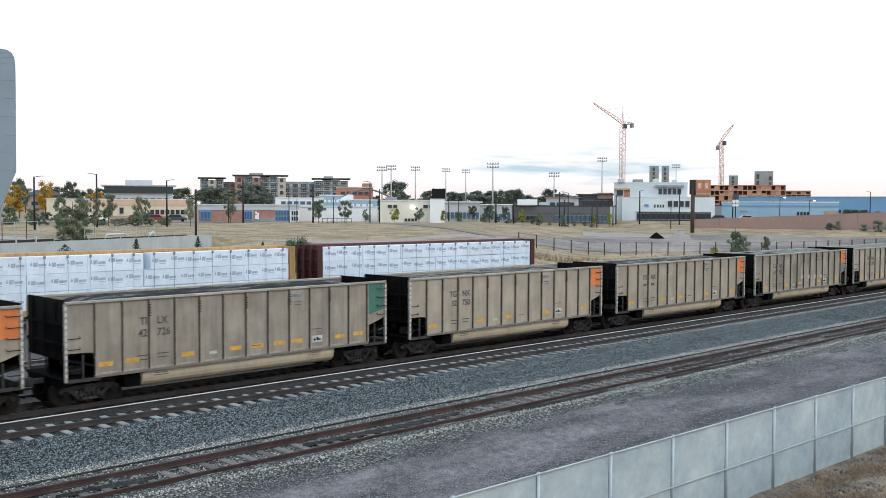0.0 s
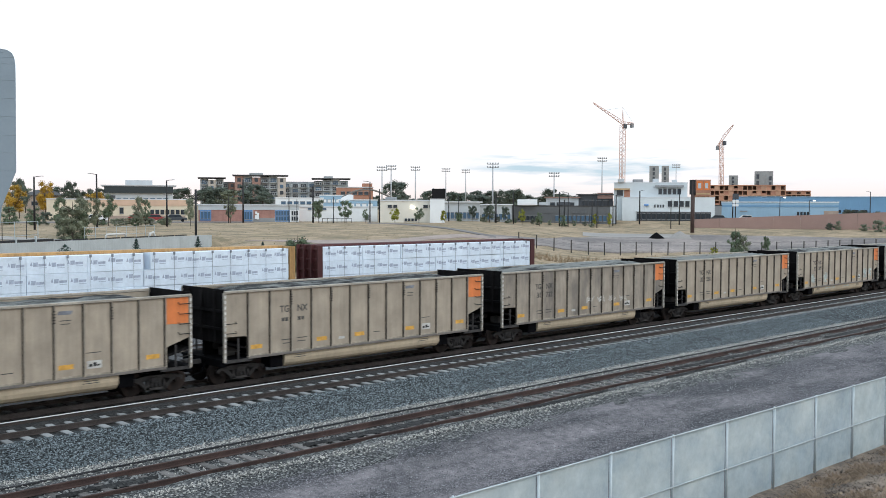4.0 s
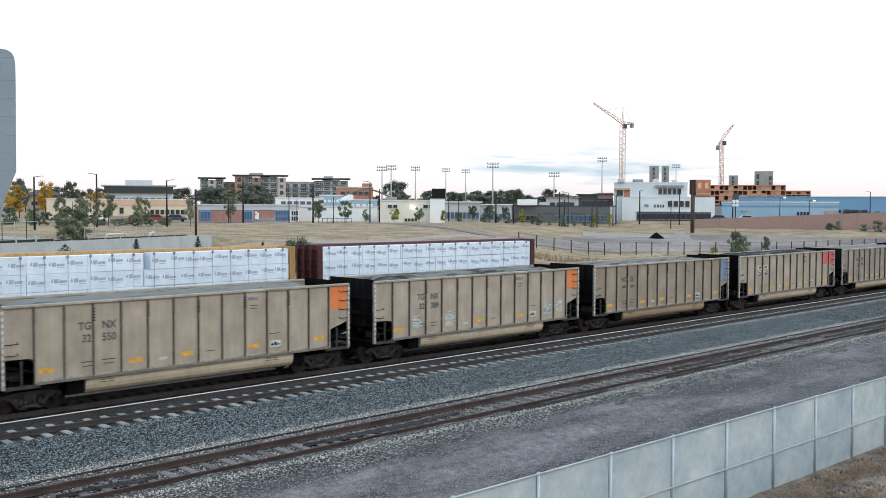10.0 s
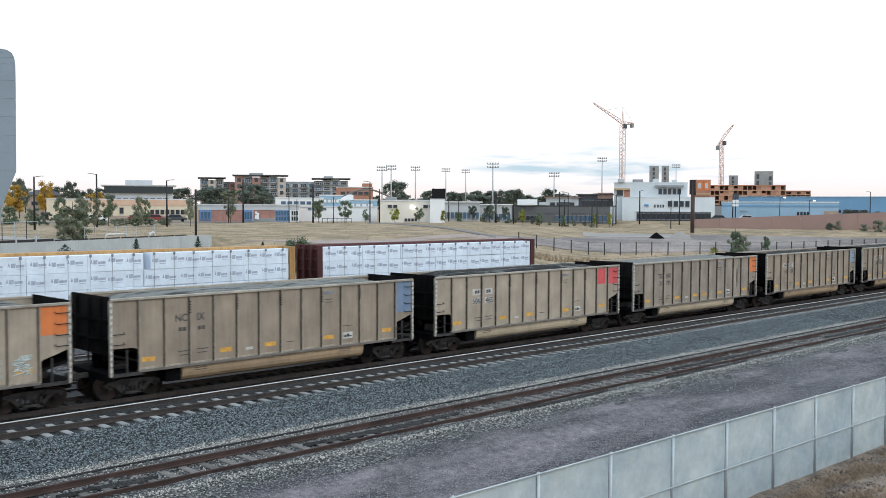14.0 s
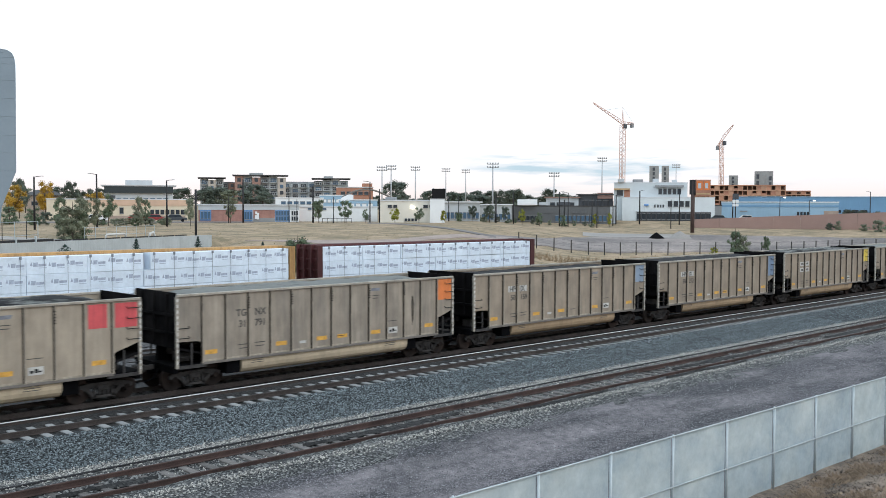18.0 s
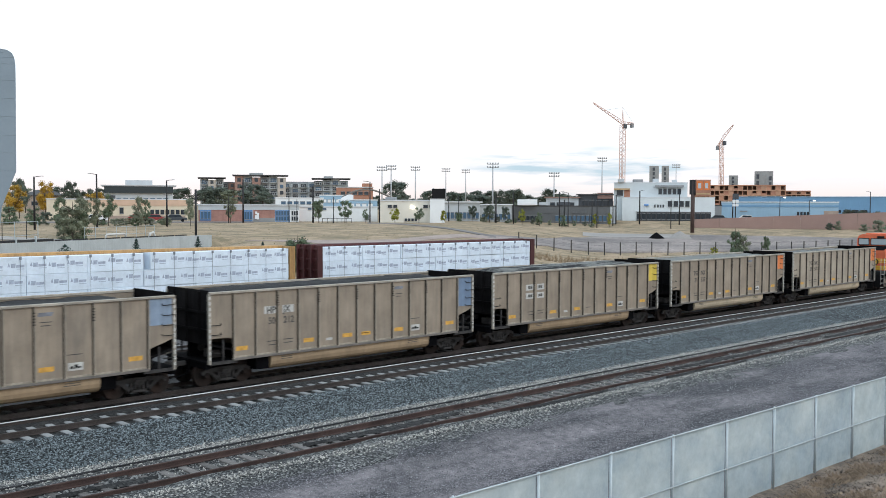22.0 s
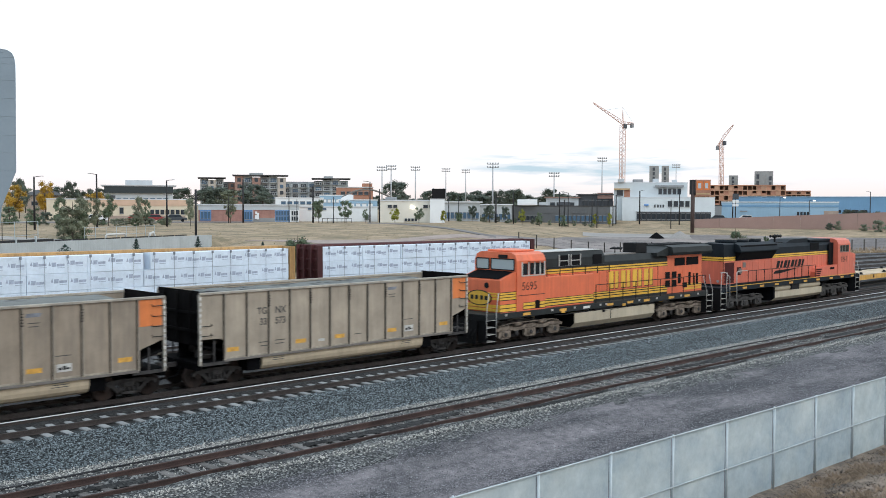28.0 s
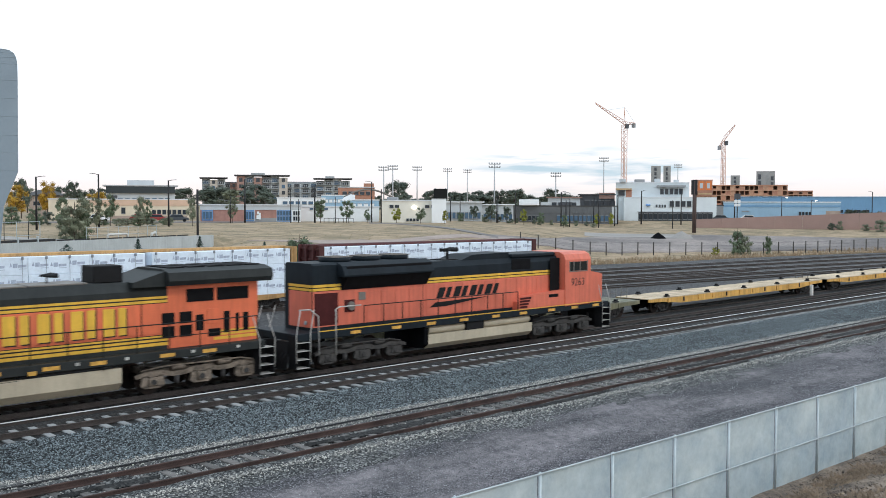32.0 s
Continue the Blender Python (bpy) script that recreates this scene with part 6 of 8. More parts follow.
def near_fence():
    f = thing("chain_link_fence", "galvanised chain-link fence with pale green screen slats", "fence", pose(15.24, -22.23, -0.5, 0, 0, -1.19))
    scr = fabric()
    pm = bmesh.new()
    tube(pm, (0, 0, -0.3), (0, 0, 2.25), 0.034, 10)
    tube(pm, (0, 0, 2.25), (0, 0, 2.28), 0.038, 10, 0.02)
    pme = mesh_of(pm, "post", M_GALV)
    x = -2.412 * 5
    while x < 52:
        part("post", pme, None, f, m=pose(x, 0, 0))
        bm = bmesh.new()
        g = [[bm.verts.new((x + 0.045 + 2.322 * i / 6, 0.03 + 0.02 * noise.noise((x + i, j, 0)), 0.02 + 2.2 * j / 4)) for i in range(7)] for j in range(5)]
        for a, b in zip(g, g[1:]):
            for i in range(6):
                bm.faces.new((a[i], a[i + 1], b[i + 1], b[i])).smooth = True
        part("screen_panel", bm, scr, f)
        for z in (2.25, 1.03):
            bm = bmesh.new()
            tube(bm, (x, -0.03, z), (x + 2.412, -0.03, z), 0.021, 8)
            part("rail", bm, M_GALV, f)
        x += 2.412


near_fence()


def blades(name, spots, mats, label, hmin, hmax, seed, width=0.012, lean=0.35, per=7):
    rng = random.Random(seed)
    bm = bmesh.new()
    for x, y, z in spots:
        for _ in range(per):
            a, hh = rng.uniform(0, 6.28), rng.uniform(hmin, hmax)
            dx, dy = math.cos(a), math.sin(a)
            px, py = x + rng.uniform(-0.12, 0.12), y + rng.uniform(-0.12, 0.12)
            k = rng.uniform(0, lean) * hh
            w = width * rng.uniform(0.6, 1.4)
            v = [bm.verts.new(p) for p in ((px - dy * w, py + dx * w, z), (px + dy * w, py - dx * w, z), (px + dx * k * 0.4, py + dy * k * 0.4, z + hh * 0.6), (px + dx * k, py + dy * k, z + hh))]
            bm.faces.new((v[0], v[1], v[2]))
            bm.faces.new((v[1], v[3], v[2]))
    return solid(name, bm, mats, label, "grass", kind="stuff")


stones("dirt_clods", [(-25.5, -22.7), (-30.5, -23.0)], 14000, (0.02, 0.055), islands("brown_clods", (0.03, 0.022, 0.018), (0.26, 0.19, 0.14)), "brown clods and crumbled earth on the bank", 6, land=True)
M_STRAW = mat("straw", (0.30, 0.22, 0.14), 0.9, 0, 0.35, 3)
M_BANKSTRAW = mat("pale_straw", (0.31, 0.232, 0.165), 0.9, 0, 0.4, 1.5)
rng = random.Random(5)
spots = []
for _ in range(6500):
    x, y = rng.uniform(18, 46), -23.1 - rng.uniform(0, 1) ** 1.2 * 6.5
    if noise.noise((x * 0.5, y * 0.5, 1)) < -0.1:
        continue
    spots.append((x, y, terrain(x, y) - 0.02))
blades("dry_grass", spots, M_BANKSTRAW, "dry trampled straw grass on the bank", 0.05, 0.20, 3, width=0.012, lean=1.4, per=9)
spots = [(x, y, terrain(x, y) - 0.01) for x, y in ((rng.uniform(16, 46), -22.75 - rng.uniform(0, 1) ** 1.6 * 3.4) for _ in range(2600))]
blades("dead_twigs", spots, mat("dead_twigs", (0.055, 0.042, 0.034), 0.95, 0, 0.4, 5), "dark dead twigs and leaf litter along the fence", 0.02, 0.09, 8, width=0.016, lean=2.2)

# ---- panel-clad leaning pylon at the edge of the view ----
M_CLAD = mat("grey_metal_cladding", (0.225, 0.278, 0.325), 0.45, 0.3, 0.08, 0.6, 0.03, 12)


def pylon():
    p = thing("clad_pylon", "grey metal-clad leaning pylon with rounded head", "pylon", pose(10.5, -6.95, -0.5, 0, 0, -20.5))
    # profile across the view, metres; right edge upright, foot drawn back
    cuts = [(0.0, -3.1, -1.5), (5.6, -1.9, -0.35), (7.62, -1.6, -0.15), (8.6, -1.5, 0.23), (9.09, -1.5, 0.233), (9.57, -1.5, 0.238), (10.075, -1.5, 0.243), (10.57, -1.5, 0.248), (11.06, -1.5, 0.252), (11.5, -1.5, 0.25), (11.68, -1.45, 0.225), (11.80, -1.40, 0.17), (11.88, -1.3, 0.06), (11.91, -1.2, -0.12)]
    for (z0, a0, b0), (z1, a1, b1) in zip(cuts, cuts[1:]):
        bm = bmesh.new()
        v = [bm.verts.new(q) for q in ((a0, -0.5, z0), (b0, -0.5, z0), (b0, 0.9, z0), (a0, 0.9, z0), (a1, -0.5, z1 - 0.004), (b1, -0.5, z1 - 0.004), (b1, 0.9, z1 - 0.004), (a1, 0.9, z1 - 0.004))]
        for q in ((0, 1, 5, 4), (1, 2, 6, 5), (2, 3, 7, 6), (3, 0, 4, 7), (4, 5, 6, 7), (3, 2, 1, 0)):
            bm.faces.new([v[i] for i in q])
        part("cladding_panel", bm, M_CLAD, p)


pylon()

# ---- far wire fence beyond the yard ----
M_RUSTPOST = mat("dark_post", (0.05, 0.045, 0.042), 0.8, 0, 0.3, 3, spec=0.2)


def far_fence():
    f = thing("wire_fence", "wire fence on dark steel posts along the yard", "fence", pose(0, 0, 0))
    bm = bmesh.new()
    tube(bm, (0, 0, -0.4), (0, 0, 2.05), 0.085, 6)
    me = mesh_of(bm, "post", M_RUSTPOST)
    path = [(112, 63), (122, 57.5), (131, 52), (143, 45), (153, 39.8), (163, 36.2), (175, 33), (200, 27)]
    last = None
    for (xa, ya), (xb, yb) in zip(path, path[1:]):
        n = max(1, round(math.hypot(xb - xa, yb - ya) / 2.9))
        for i in range(n):
            x, y = xa + (xb - xa) * i / n, ya + (yb - ya) * i / n
            z = terrain(x, y)
            part("post", me, None, f, m=pose(x, y, z, 0, 2 * noise.noise((x, y, 0)), 0))
            if last:
                bm = bmesh.new()
                for k in (0.5, 1.0, 1.5, 1.95):
                    tube(bm, (last[0], last[1], last[2] + k), (x, y, z + k), 0.008, 4, cap=False)
                part("wire_span", bm, M_RUSTPOST, f)
            last = (x, y, z)


far_fence()

# ---- grey retaining wall with its railings ----
def retaining_wall():
    a, b = Vector((31.0, 60.8, 0)), Vector((71.4, 83.1, 0))
    ang = math.degrees(math.atan2(b.y - a.y, b.x - a.x))
    n = (b - a).length
    bm = bmesh.new()
    v = []
    for x, zt in ((-25, 3.5), (n, 3.03)):
        for y in (0, 0.4):
            v.append((x, y, -1.0))
            v.append((x, y, zt))
    vs = [bm.verts.new(q) for q in v]
    for q in ((0, 4, 5, 1), (4, 6, 7, 5), (6, 2, 3, 7), (2, 0, 1, 3), (1, 5, 7, 3), (0, 2, 6, 4)):
        bm.faces.new([vs[i] for i in q])
    solid("retaining_wall", bm, M_WALLCONC, "smooth pale grey concrete retaining wall", "wall", kind="structure", m=pose(a.x, a.y, 0, 0, 0, ang))
    r = thing("guard_rail", "dark low guard rail with pale posts on the wall", "railing", pose(a.x, a.y, 3.15, 0, 0, ang))
    for i in range(18):
        x = -12 + i * 2.9
        drop = 3.5 - 0.47 * (x + 25) / (n + 25) - 3.15
        if x > n - 4:
            break
        if i < 9:
            bm = bmesh.new()
            box(bm, x - 0.08, x + 0.08, 0.1, 0.3, drop, drop + 0.60, 0.01)
            part("post", bm, M_GALV, r)
        bm = bmesh.new()
        box(bm, x + 0.12, x + 2.75, 0.18, 0.24, drop + 0.02, drop + (0.28 if i < 9 else 0.16))
        part("rail", bm, M_STRAP, r)
    g = thing("mesh_railing", "pale grey mesh railing beside the path", "railing", pose(a.x, a.y, 0, 0, 0, ang))
    for i in range(8):
        x = 21.5 + i * 2.0
        bm = bmesh.new()
        tube(bm, (x, 2.0, 2.4), (x, 2.0, 4.55), 0.03, 6)
        part("post", bm, M_GALV, g)
    for z in (3.6, 4.5):
        bm = bmesh.new()
        tube(bm, (21.5, 2.0, z), (35.5, 2.0, z), 0.018, 6)
        part("rail", bm, M_GALV, g)


retaining_wall()

bm = bmesh.new()
bent(bm, [(-2.0, 0, 0), (-2.0, 0, 0.42), (-1.7, 0, 0.55), (1.5, 0, 0.55), (1.8, 0, 0.42), (1.8, 0, 0)], 0.14, 8)
solid("bent_pipe", bm, M_CARD, "white bent pipe standing on the retaining wall", "pipe", m=pose(53.2, 74.0, 3.12, 0, 0, 28.9))
bm = bmesh.new()
bent(bm, [(-0.5, 0, 0), (-0.4, 0, 0.5), (0.3, 0, 0.62), (0.55, 0, 0.3), (0.6, 0, 0)], 0.17, 8)
solid("bent_pipe", bm, M_CARD, "short white bent pipe standing on the retaining wall", "pipe", m=pose(59.6, 77.6, 3.05, 0, 0, 28.9))
bm = bmesh.new()
bent(bm, [(a, -10.02 + 0.10 * noise.noise((a * 0.16, 0, 0)), bed_z(-10.02) + 0.05 + 0.02 * noise.noise((a * 0.5, 2, 0))) for a in range(6, 110, 2)], 0.034, 6)
solid("trackside_cable", bm, M_STRAP, "black cable lying along the siding", "cable")

# ================= the town beyond =================
def lot(name, pts, material, label, lift=0.05):
    """A flat patch laid over the land, as a strip of cross lines: pairs of plan points."""
    rows = []
    for (x0, y0), (x1, y1) in pts:
        row = []
        for i in range(13):
            x, y = x0 + (x1 - x0) * i / 12, y0 + (y1 - y0) * i / 12
            row.append((x, y, terrain(x, y) + lift + 0.06))
        row = [(row[0][0], row[0][1], row[0][2] - 0.6)] + row + [(row[-1][0], row[-1][1], row[-1][2] - 0.6)]
        rows.append(row)
    return sheet(name, rows, material, label, "paving")


def polar(bearing, d):
    b = radians(bearing)
    return (d * math.sin(b), d * math.cos(b) - 35.0)


M_ASPH = mat("worn_asphalt", (0.135, 0.122, 0.118), 0.9, 0, 0.25, 0.09, 0.2, 2, tint=(0.22, 0.198, 0.188))
M_TRACK = mat("pinkish_gravel", (0.29, 0.225, 0.19), 0.95, 0, 0.2, 0.2, 0.2, 3, tint=(0.36, 0.285, 0.25))
M_LOT = mat("patched_asphalt", (0.135, 0.118, 0.115), 0.9, 0, 0.3, 0.06, 0.3, 1.2, tint=(0.30, 0.252, 0.228))
M_CONCPAD = mat("pale_hardstand", (0.27, 0.25, 0.232), 0.9, 0, 0.2, 0.08, 0.1, 3)
lot("asphalt_lot", [(polar(b, 156 + 4 * smooth(47, 55, b) + 24 * min(1.15, max(0.0, (b - 55.3) / 12.3)) + 3 * noise.noise((b, 0, 0))), polar(b, 163 + 49 * smooth(45.5, 58, b) + 3 * noise.noise((b, 4, 0)))) for b in [47 + 0.5 * i for i in range(50)]], M_LOT, "worn grey asphalt lot with dusty patches behind the fence")
lot("hardstand", [(polar(b, 198), polar(b, 212)) for b in [52.5 + 1.0 * i for i in range(7)]], M_CONCPAD, "pale concrete hardstand", 0.07)
lot("service_path", [(polar(b, 199 - 41 * smooth(39.5, 48, b)), polar(b, 204 - 41 * smooth(39.5, 48, b))) for b in [40.0 + 0.5 * i for i in range(16)]], M_ASPH, "grey asphalt service path", 0.06)
lot("dirt_track", [(polar(b, 137 - 11 * smooth(33, 39, b) + 28 * smooth(40, 48, b) + 2 * noise.noise((b, 7, 0))), polar(b, 137 + 26 * smooth(40, 48, b) + 2 * noise.noise((b, 9, 0)))) for b in [33.0 + 0.5 * i for i in range(31)]], M_TRACK, "pinkish-grey gravel track on the rise", 0.05)
lot("street", [(polar(b, 206), polar(b, 218)) for b in [8 + 1.5 * i for i in range(18)]], M_ASPH, "grey street before the low buildings", 0.06)

# peach and cream are lifted a little to carry distance haze
T_PEACH = mat("peach_stucco", (0.60, 0.42, 0.31), 0.9, 0, 0.1, 0.3)
T_CREAM = mat("cream_stucco", (0.66, 0.58, 0.45), 0.9, 0, 0.1, 0.3)
T_WHITE = mat("white_plaster", (0.80, 0.82, 0.83), 0.85, 0, 0.06, 0.3)
T_PALE = mat("pale_grey_panel", (0.50, 0.53, 0.55), 0.8, 0, 0.08, 0.3)
T_DARK = mat("dark_cladding", (0.07, 0.075, 0.085), 0.7, 0, 0.15, 0.3)
T_GREY = mat("mid_grey_cladding", (0.27, 0.28, 0.29), 0.8, 0, 0.15, 0.3)
T_BRICK = mat("red_brick", (0.37, 0.20, 0.165), 0.9, 0, 0.2, 0.6, 0.15, 8)
T_ORBRICK = mat("orange_brick", (0.40, 0.20, 0.135), 0.9, 0, 0.15, 0.6, 0.1, 8)
T_BROWN = mat("brown_brick", (0.38, 0.30, 0.25), 0.9, 0, 0.15, 0.6, 0.1, 8)
T_DEPOT = mat("off_white_stucco", (0.72, 0.69, 0.61), 0.9, 0, 0.08, 0.3)
# apartment bay colours, lightened to include the haze of distance
T_BAYBRICK = mat("weathered_red_bay", (0.33, 0.20, 0.165), 0.9, 0, 0.2, 0.6, 0.1, 6)
T_BAYTAN = mat("tan_bay", (0.46, 0.41, 0.36), 0.9, 0, 0.15, 0.6, 0.1, 6)
T_BAYGREY = mat("grey_green_bay", (0.34, 0.365, 0.37), 0.85, 0, 0.15, 0.6)
T_BAYDARK = mat("dark_bay", (0.23, 0.23, 0.235), 0.85, 0, 0.15, 0.6)
T_BAYPALE = mat("pale_bay", (0.52, 0.55, 0.56), 0.85, 0, 0.12, 0.6)
T_BLUE = mat("bright_blue_panel", (0.12, 0.26, 0.50), 0.6, 0, 0.1, 0.5)
T_SKYBLUE = mat("light_blue_steel", (0.30, 0.46, 0.60), 0.6, 0, 0.08, 0.2, streak=0.06)
T_MIDBLUE = mat("mid_blue_steel", (0.16, 0.32, 0.50), 0.6, 0, 0.08, 0.2, streak=0.06)
T_CONC = mat("raw_concrete", (0.33, 0.33, 0.32), 0.9, 0, 0.12, 0.5, streak=0.1)
T_SLATE = mat("slate_cladding", (0.12, 0.125, 0.13), 0.8, 0, 0.15, 0.3)
T_UPPER = mat("light_grey_panel", (0.70, 0.75, 0.77), 0.8, 0, 0.06, 0.3)
T_SOFT = mat("soft_grey_panel", (0.60, 0.65, 0.67), 0.8, 0, 0.06, 0.3)
T_SHEATH = mat("orange_sheathing", (0.50, 0.25, 0.16), 0.85, 0, 0.2, 0.4, 0.1, 4)
T_OPEN = mat("dim_opening", (0.13, 0.075, 0.05), 0.9, 0, 0.3, 0.5)
T_STUD = mat("orange_studs", (0.50, 0.29, 0.19), 0.85, 0, 0.2, 0.6)
T_LUMBER = mat("raw_lumber", (0.52, 0.36, 0.20), 0.85, 0, 0.2, 0.6)
T_PINKWALL = mat("pinkish_block_wall", (0.34, 0.225, 0.195), 0.9, 0, 0.08, 0.2, 0.05, 4)
T_GLASS = glass("window_glass", (0.03, 0.04, 0.05), 0.1)
T_BLUEGLASS = glass("blue_window_glass", (0.07, 0.13, 0.20), 0.12)
T_NIGHTGLASS = glass("dark_curtain_glass", (0.02, 0.03, 0.034), 0.25)
T_ROOF = mat("pale_roof_membrane", (0.62, 0.64, 0.66), 0.8, 0, 0.1, 0.3)
T_DARKROOF = mat("dark_roof", (0.06, 0.058, 0.058), 0.8, 0, 0.2, 0.3)
T_STEEL = mat("weathered_steel", (0.42, 0.43, 0.44), 0.6, 0.3, 0.15, 1)


def building(name, label, site, w, top, depth, wall, roof=None, over=0.15, wins=(), bands=(), category="building", cap=0.25):
    """A block with parapet slab, facade bands and panes. site = (x, y, turn); local u runs 0 to 1 across the facade, v up from the street."""
    x, y, rz = site
    z0 = terrain(x, y)
    h = top - z0
    b = thing(name, label, category, pose(x, y, z0, 0, 0, rz))
    bm = bmesh.new()
    box(bm, -w / 2, w / 2, 0, depth, -0.6, h - cap)
    body = part("wall", bm, wall, b)
    bm = bmesh.new()
    box(bm, -w / 2 - over, w / 2 + over, -over, depth + over, h - cap, h)
    part("roof", bm, roof or T_ROOF, b)
    for u0, u1, v0, v1, m, proud in bands:
        bm = bmesh.new()
        box(bm, -w / 2 + u0 * w, -w / 2 + u1 * w, -proud, 0.1, v0 * h, v1 * h)
        part("facade_panel", bm, m, body)
    for u0, u1, v0, v1, cols, rows, m in wins:
        pw, ph = (u1 - u0) * w / cols, (v1 - v0) * h / rows
        bm = bmesh.new()
        box(bm, 0.14 * pw, 0.86 * pw, -0.05, 0.02, 0.16 * ph, 0.84 * ph)
        pane = mesh_of(bm, "pane", m)
        bm = bmesh.new()
        box(bm, 0.10 * pw, 0.90 * pw, -0.10, -0.0, 0.10 * ph, 0.16 * ph)
        box(bm, 0.10 * pw, 0.90 * pw, -0.10, -0.0, 0.84 * ph, 0.88 * ph)
        fr = mesh_of(bm, "window_frame", T_GREY)
        for i in range(cols):
            for j in range(rows):
                at = pose(-w / 2 + u0 * w + i * pw, -0.12, v0 * h + j * ph)
                part("window_frame", fr, None, part("window", pane, None, body, m=at))
    return b


def apartments():
    """Long flat-roofed blocks broken into bays: proud brick bays, recessed grey bays with balconies, slab roofs on some."""
    rows = [((217.5, 324.3, -31.2), 9.4, 18.4, True, (T_BAYGREY, T_BAYTAN, T_BAYGREY)), ((228.4, 323.4, -32.5), 12.0, 16.9, False, (T_BAYDARK, T_BAYBRICK, T_BAYBRICK, T_BAYDARK)),
            ((234.2, 313.6, -33.9), 21.0, 19.6, True, (T_BAYBRICK, T_BAYGREY, T_BAYBRICK, T_BAYDARK, T_BAYGREY, T_BAYTAN)), ((250.4, 308.4, -36.1), 14.3, 17.2, False, (T_BAYGREY, T_BAYPALE, T_BAYGREY, T_BAYPALE)),
            ((258.1, 296.4, -37.9), 14.3, 18.4, True, (T_BAYDARK, T_BAYGREY, T_BAYPALE, T_BAYGREY))]
    for n, (site, w, top, slab, bays) in enumerate(rows):
        x, y, rz = site
        z0 = terrain(x, y)
        h = top - z0
        b = thing("apartment_block", "brown and grey apartment block with balconies" + (" and flat overhanging roof" if slab else ""), "building", pose(x, y, z0, 0, 0, rz), group="apartment blocks")
        bw = w / len(bays)
        for i, m in enumerate(bays):
            proud = 1.3 if m in (T_BAYBRICK, T_BAYTAN) else 0.0
            drop = (0.0, 0.7, 0.25)[(i + n) % 3]
            bm = bmesh.new()
            box(bm, -w / 2 + i * bw, -w / 2 + (i + 1) * bw, -proud, 12, -0.6, h - 0.4 - drop)
            bay = part("bay", bm, m, b)
            for f in range(4):
                zf = h * 0.30 + f * h * 0.165
                wide = 0.40 if proud else 0.62
                bm = bmesh.new()
                box(bm, -w / 2 + (i + 0.5 - wide / 2) * bw, -w / 2 + (i + 0.5 + wide / 2) * bw, -proud - 0.05, -proud + 0.05, zf + 0.35, zf + 0.35 + h * 0.095)
                part("window", bm, T_GLASS if (i + f + n) % 3 else T_BLUEGLASS, bay)
                if not proud:
                    bm = bmesh.new()
                    box(bm, -w / 2 + (i + 0.1) * bw, -w / 2 + (i + 0.9) * bw, -1.4, 0, zf + 0.1, zf + 0.25)
                    for q in (0.1, 0.37, 0.63, 0.9):
                        box(bm, -w / 2 + (i + q) * bw - 0.05, -w / 2 + (i + q) * bw + 0.05, -1.4, -1.3, zf + 0.25, zf + 1.2)
                    box(bm, -w / 2 + (i + 0.1) * bw, -w / 2 + (i + 0.9) * bw, -1.4, -1.34, zf + 1.1, zf + 1.2)
                    part("balcony", bm, T_BAYPALE if m is not T_BAYPALE else T_GREY, bay)
        bm = bmesh.new()
        if slab:
            box(bm, -w / 2 - 1.0, w / 2 + 1.0, -2.2, 12.5, h - 0.4, h)
        else:
            box(bm, -w / 2, w / 2, 1.5, 12, h - 1.2, h - 0.2)
        part("roof", bm, T_DARKROOF if slab else T_GREY, b)
        if n in (2, 4):
            bm = bmesh.new()
            box(bm, -w * 0.22, w * 0.05, 2, 8, h, h + 0.9)
            part("penthouse", bm, T_BAYGREY, b)


def timber_frame(site, w, top, base, cols, label):
    """An unfinished timber building: floor decks on rows of posts, a dim interior, patches of sheathing between them."""
    x, y, rz = site
    z0 = terrain(x, y)
    h = top - z0
    b = thing("unfinished_block", label, "building", pose(x, y, z0, 0, 0, rz), group="building site")
    bm = bmesh.new()
    box(bm, -w / 2 + 0.3, w / 2 - 0.3, 2.4, 12, -0.6, h - 0.5)
    part("inner_wall", bm, T_OPEN, b)
    n = 4
    fh = (h - base) / n
    rng = random.Random(int(w * 10))
    for f in range(n + 1):
        bm = bmesh.new()
        box(bm, -w / 2, w / 2, -0.2, 12, base + f * fh - 0.35, base + f * fh)
        part("floor_deck", bm, T_SHEATH if f in (0, n) else T_STUD, b)
    for f in range(n):
        for i in range(cols + 1):
            px = -w / 2 + 0.2 + (w - 0.4) * i / cols
            bm = bmesh.new()
            box(bm, px - 0.14, px + 0.14, 0, 0.3, base + f * fh, base + (f + 1) * fh - 0.35)
            part("post", bm, T_STUD if f % 2 else T_SHEATH, b)
            if i < cols and (rng.random() < (0.25, 0.35, 0.55, 0.75)[f]):
                bm = bmesh.new()
                box(bm, px + 0.16, px + (w - 0.4) / cols - 0.16, 0.05, 0.2, base + f * fh, base + (f + 1) * fh - 0.36 - rng.choice((0, 0, 1.0)))
                part("sheathing", bm, rng.choice((T_SHEATH, T_ORBRICK, T_STUD)), b)
    bm = bmesh.new()
    box(bm, -w / 2, w / 2, 0, 12, -0.6, base - 0.35)
    part("podium", bm, T_CONC, b)


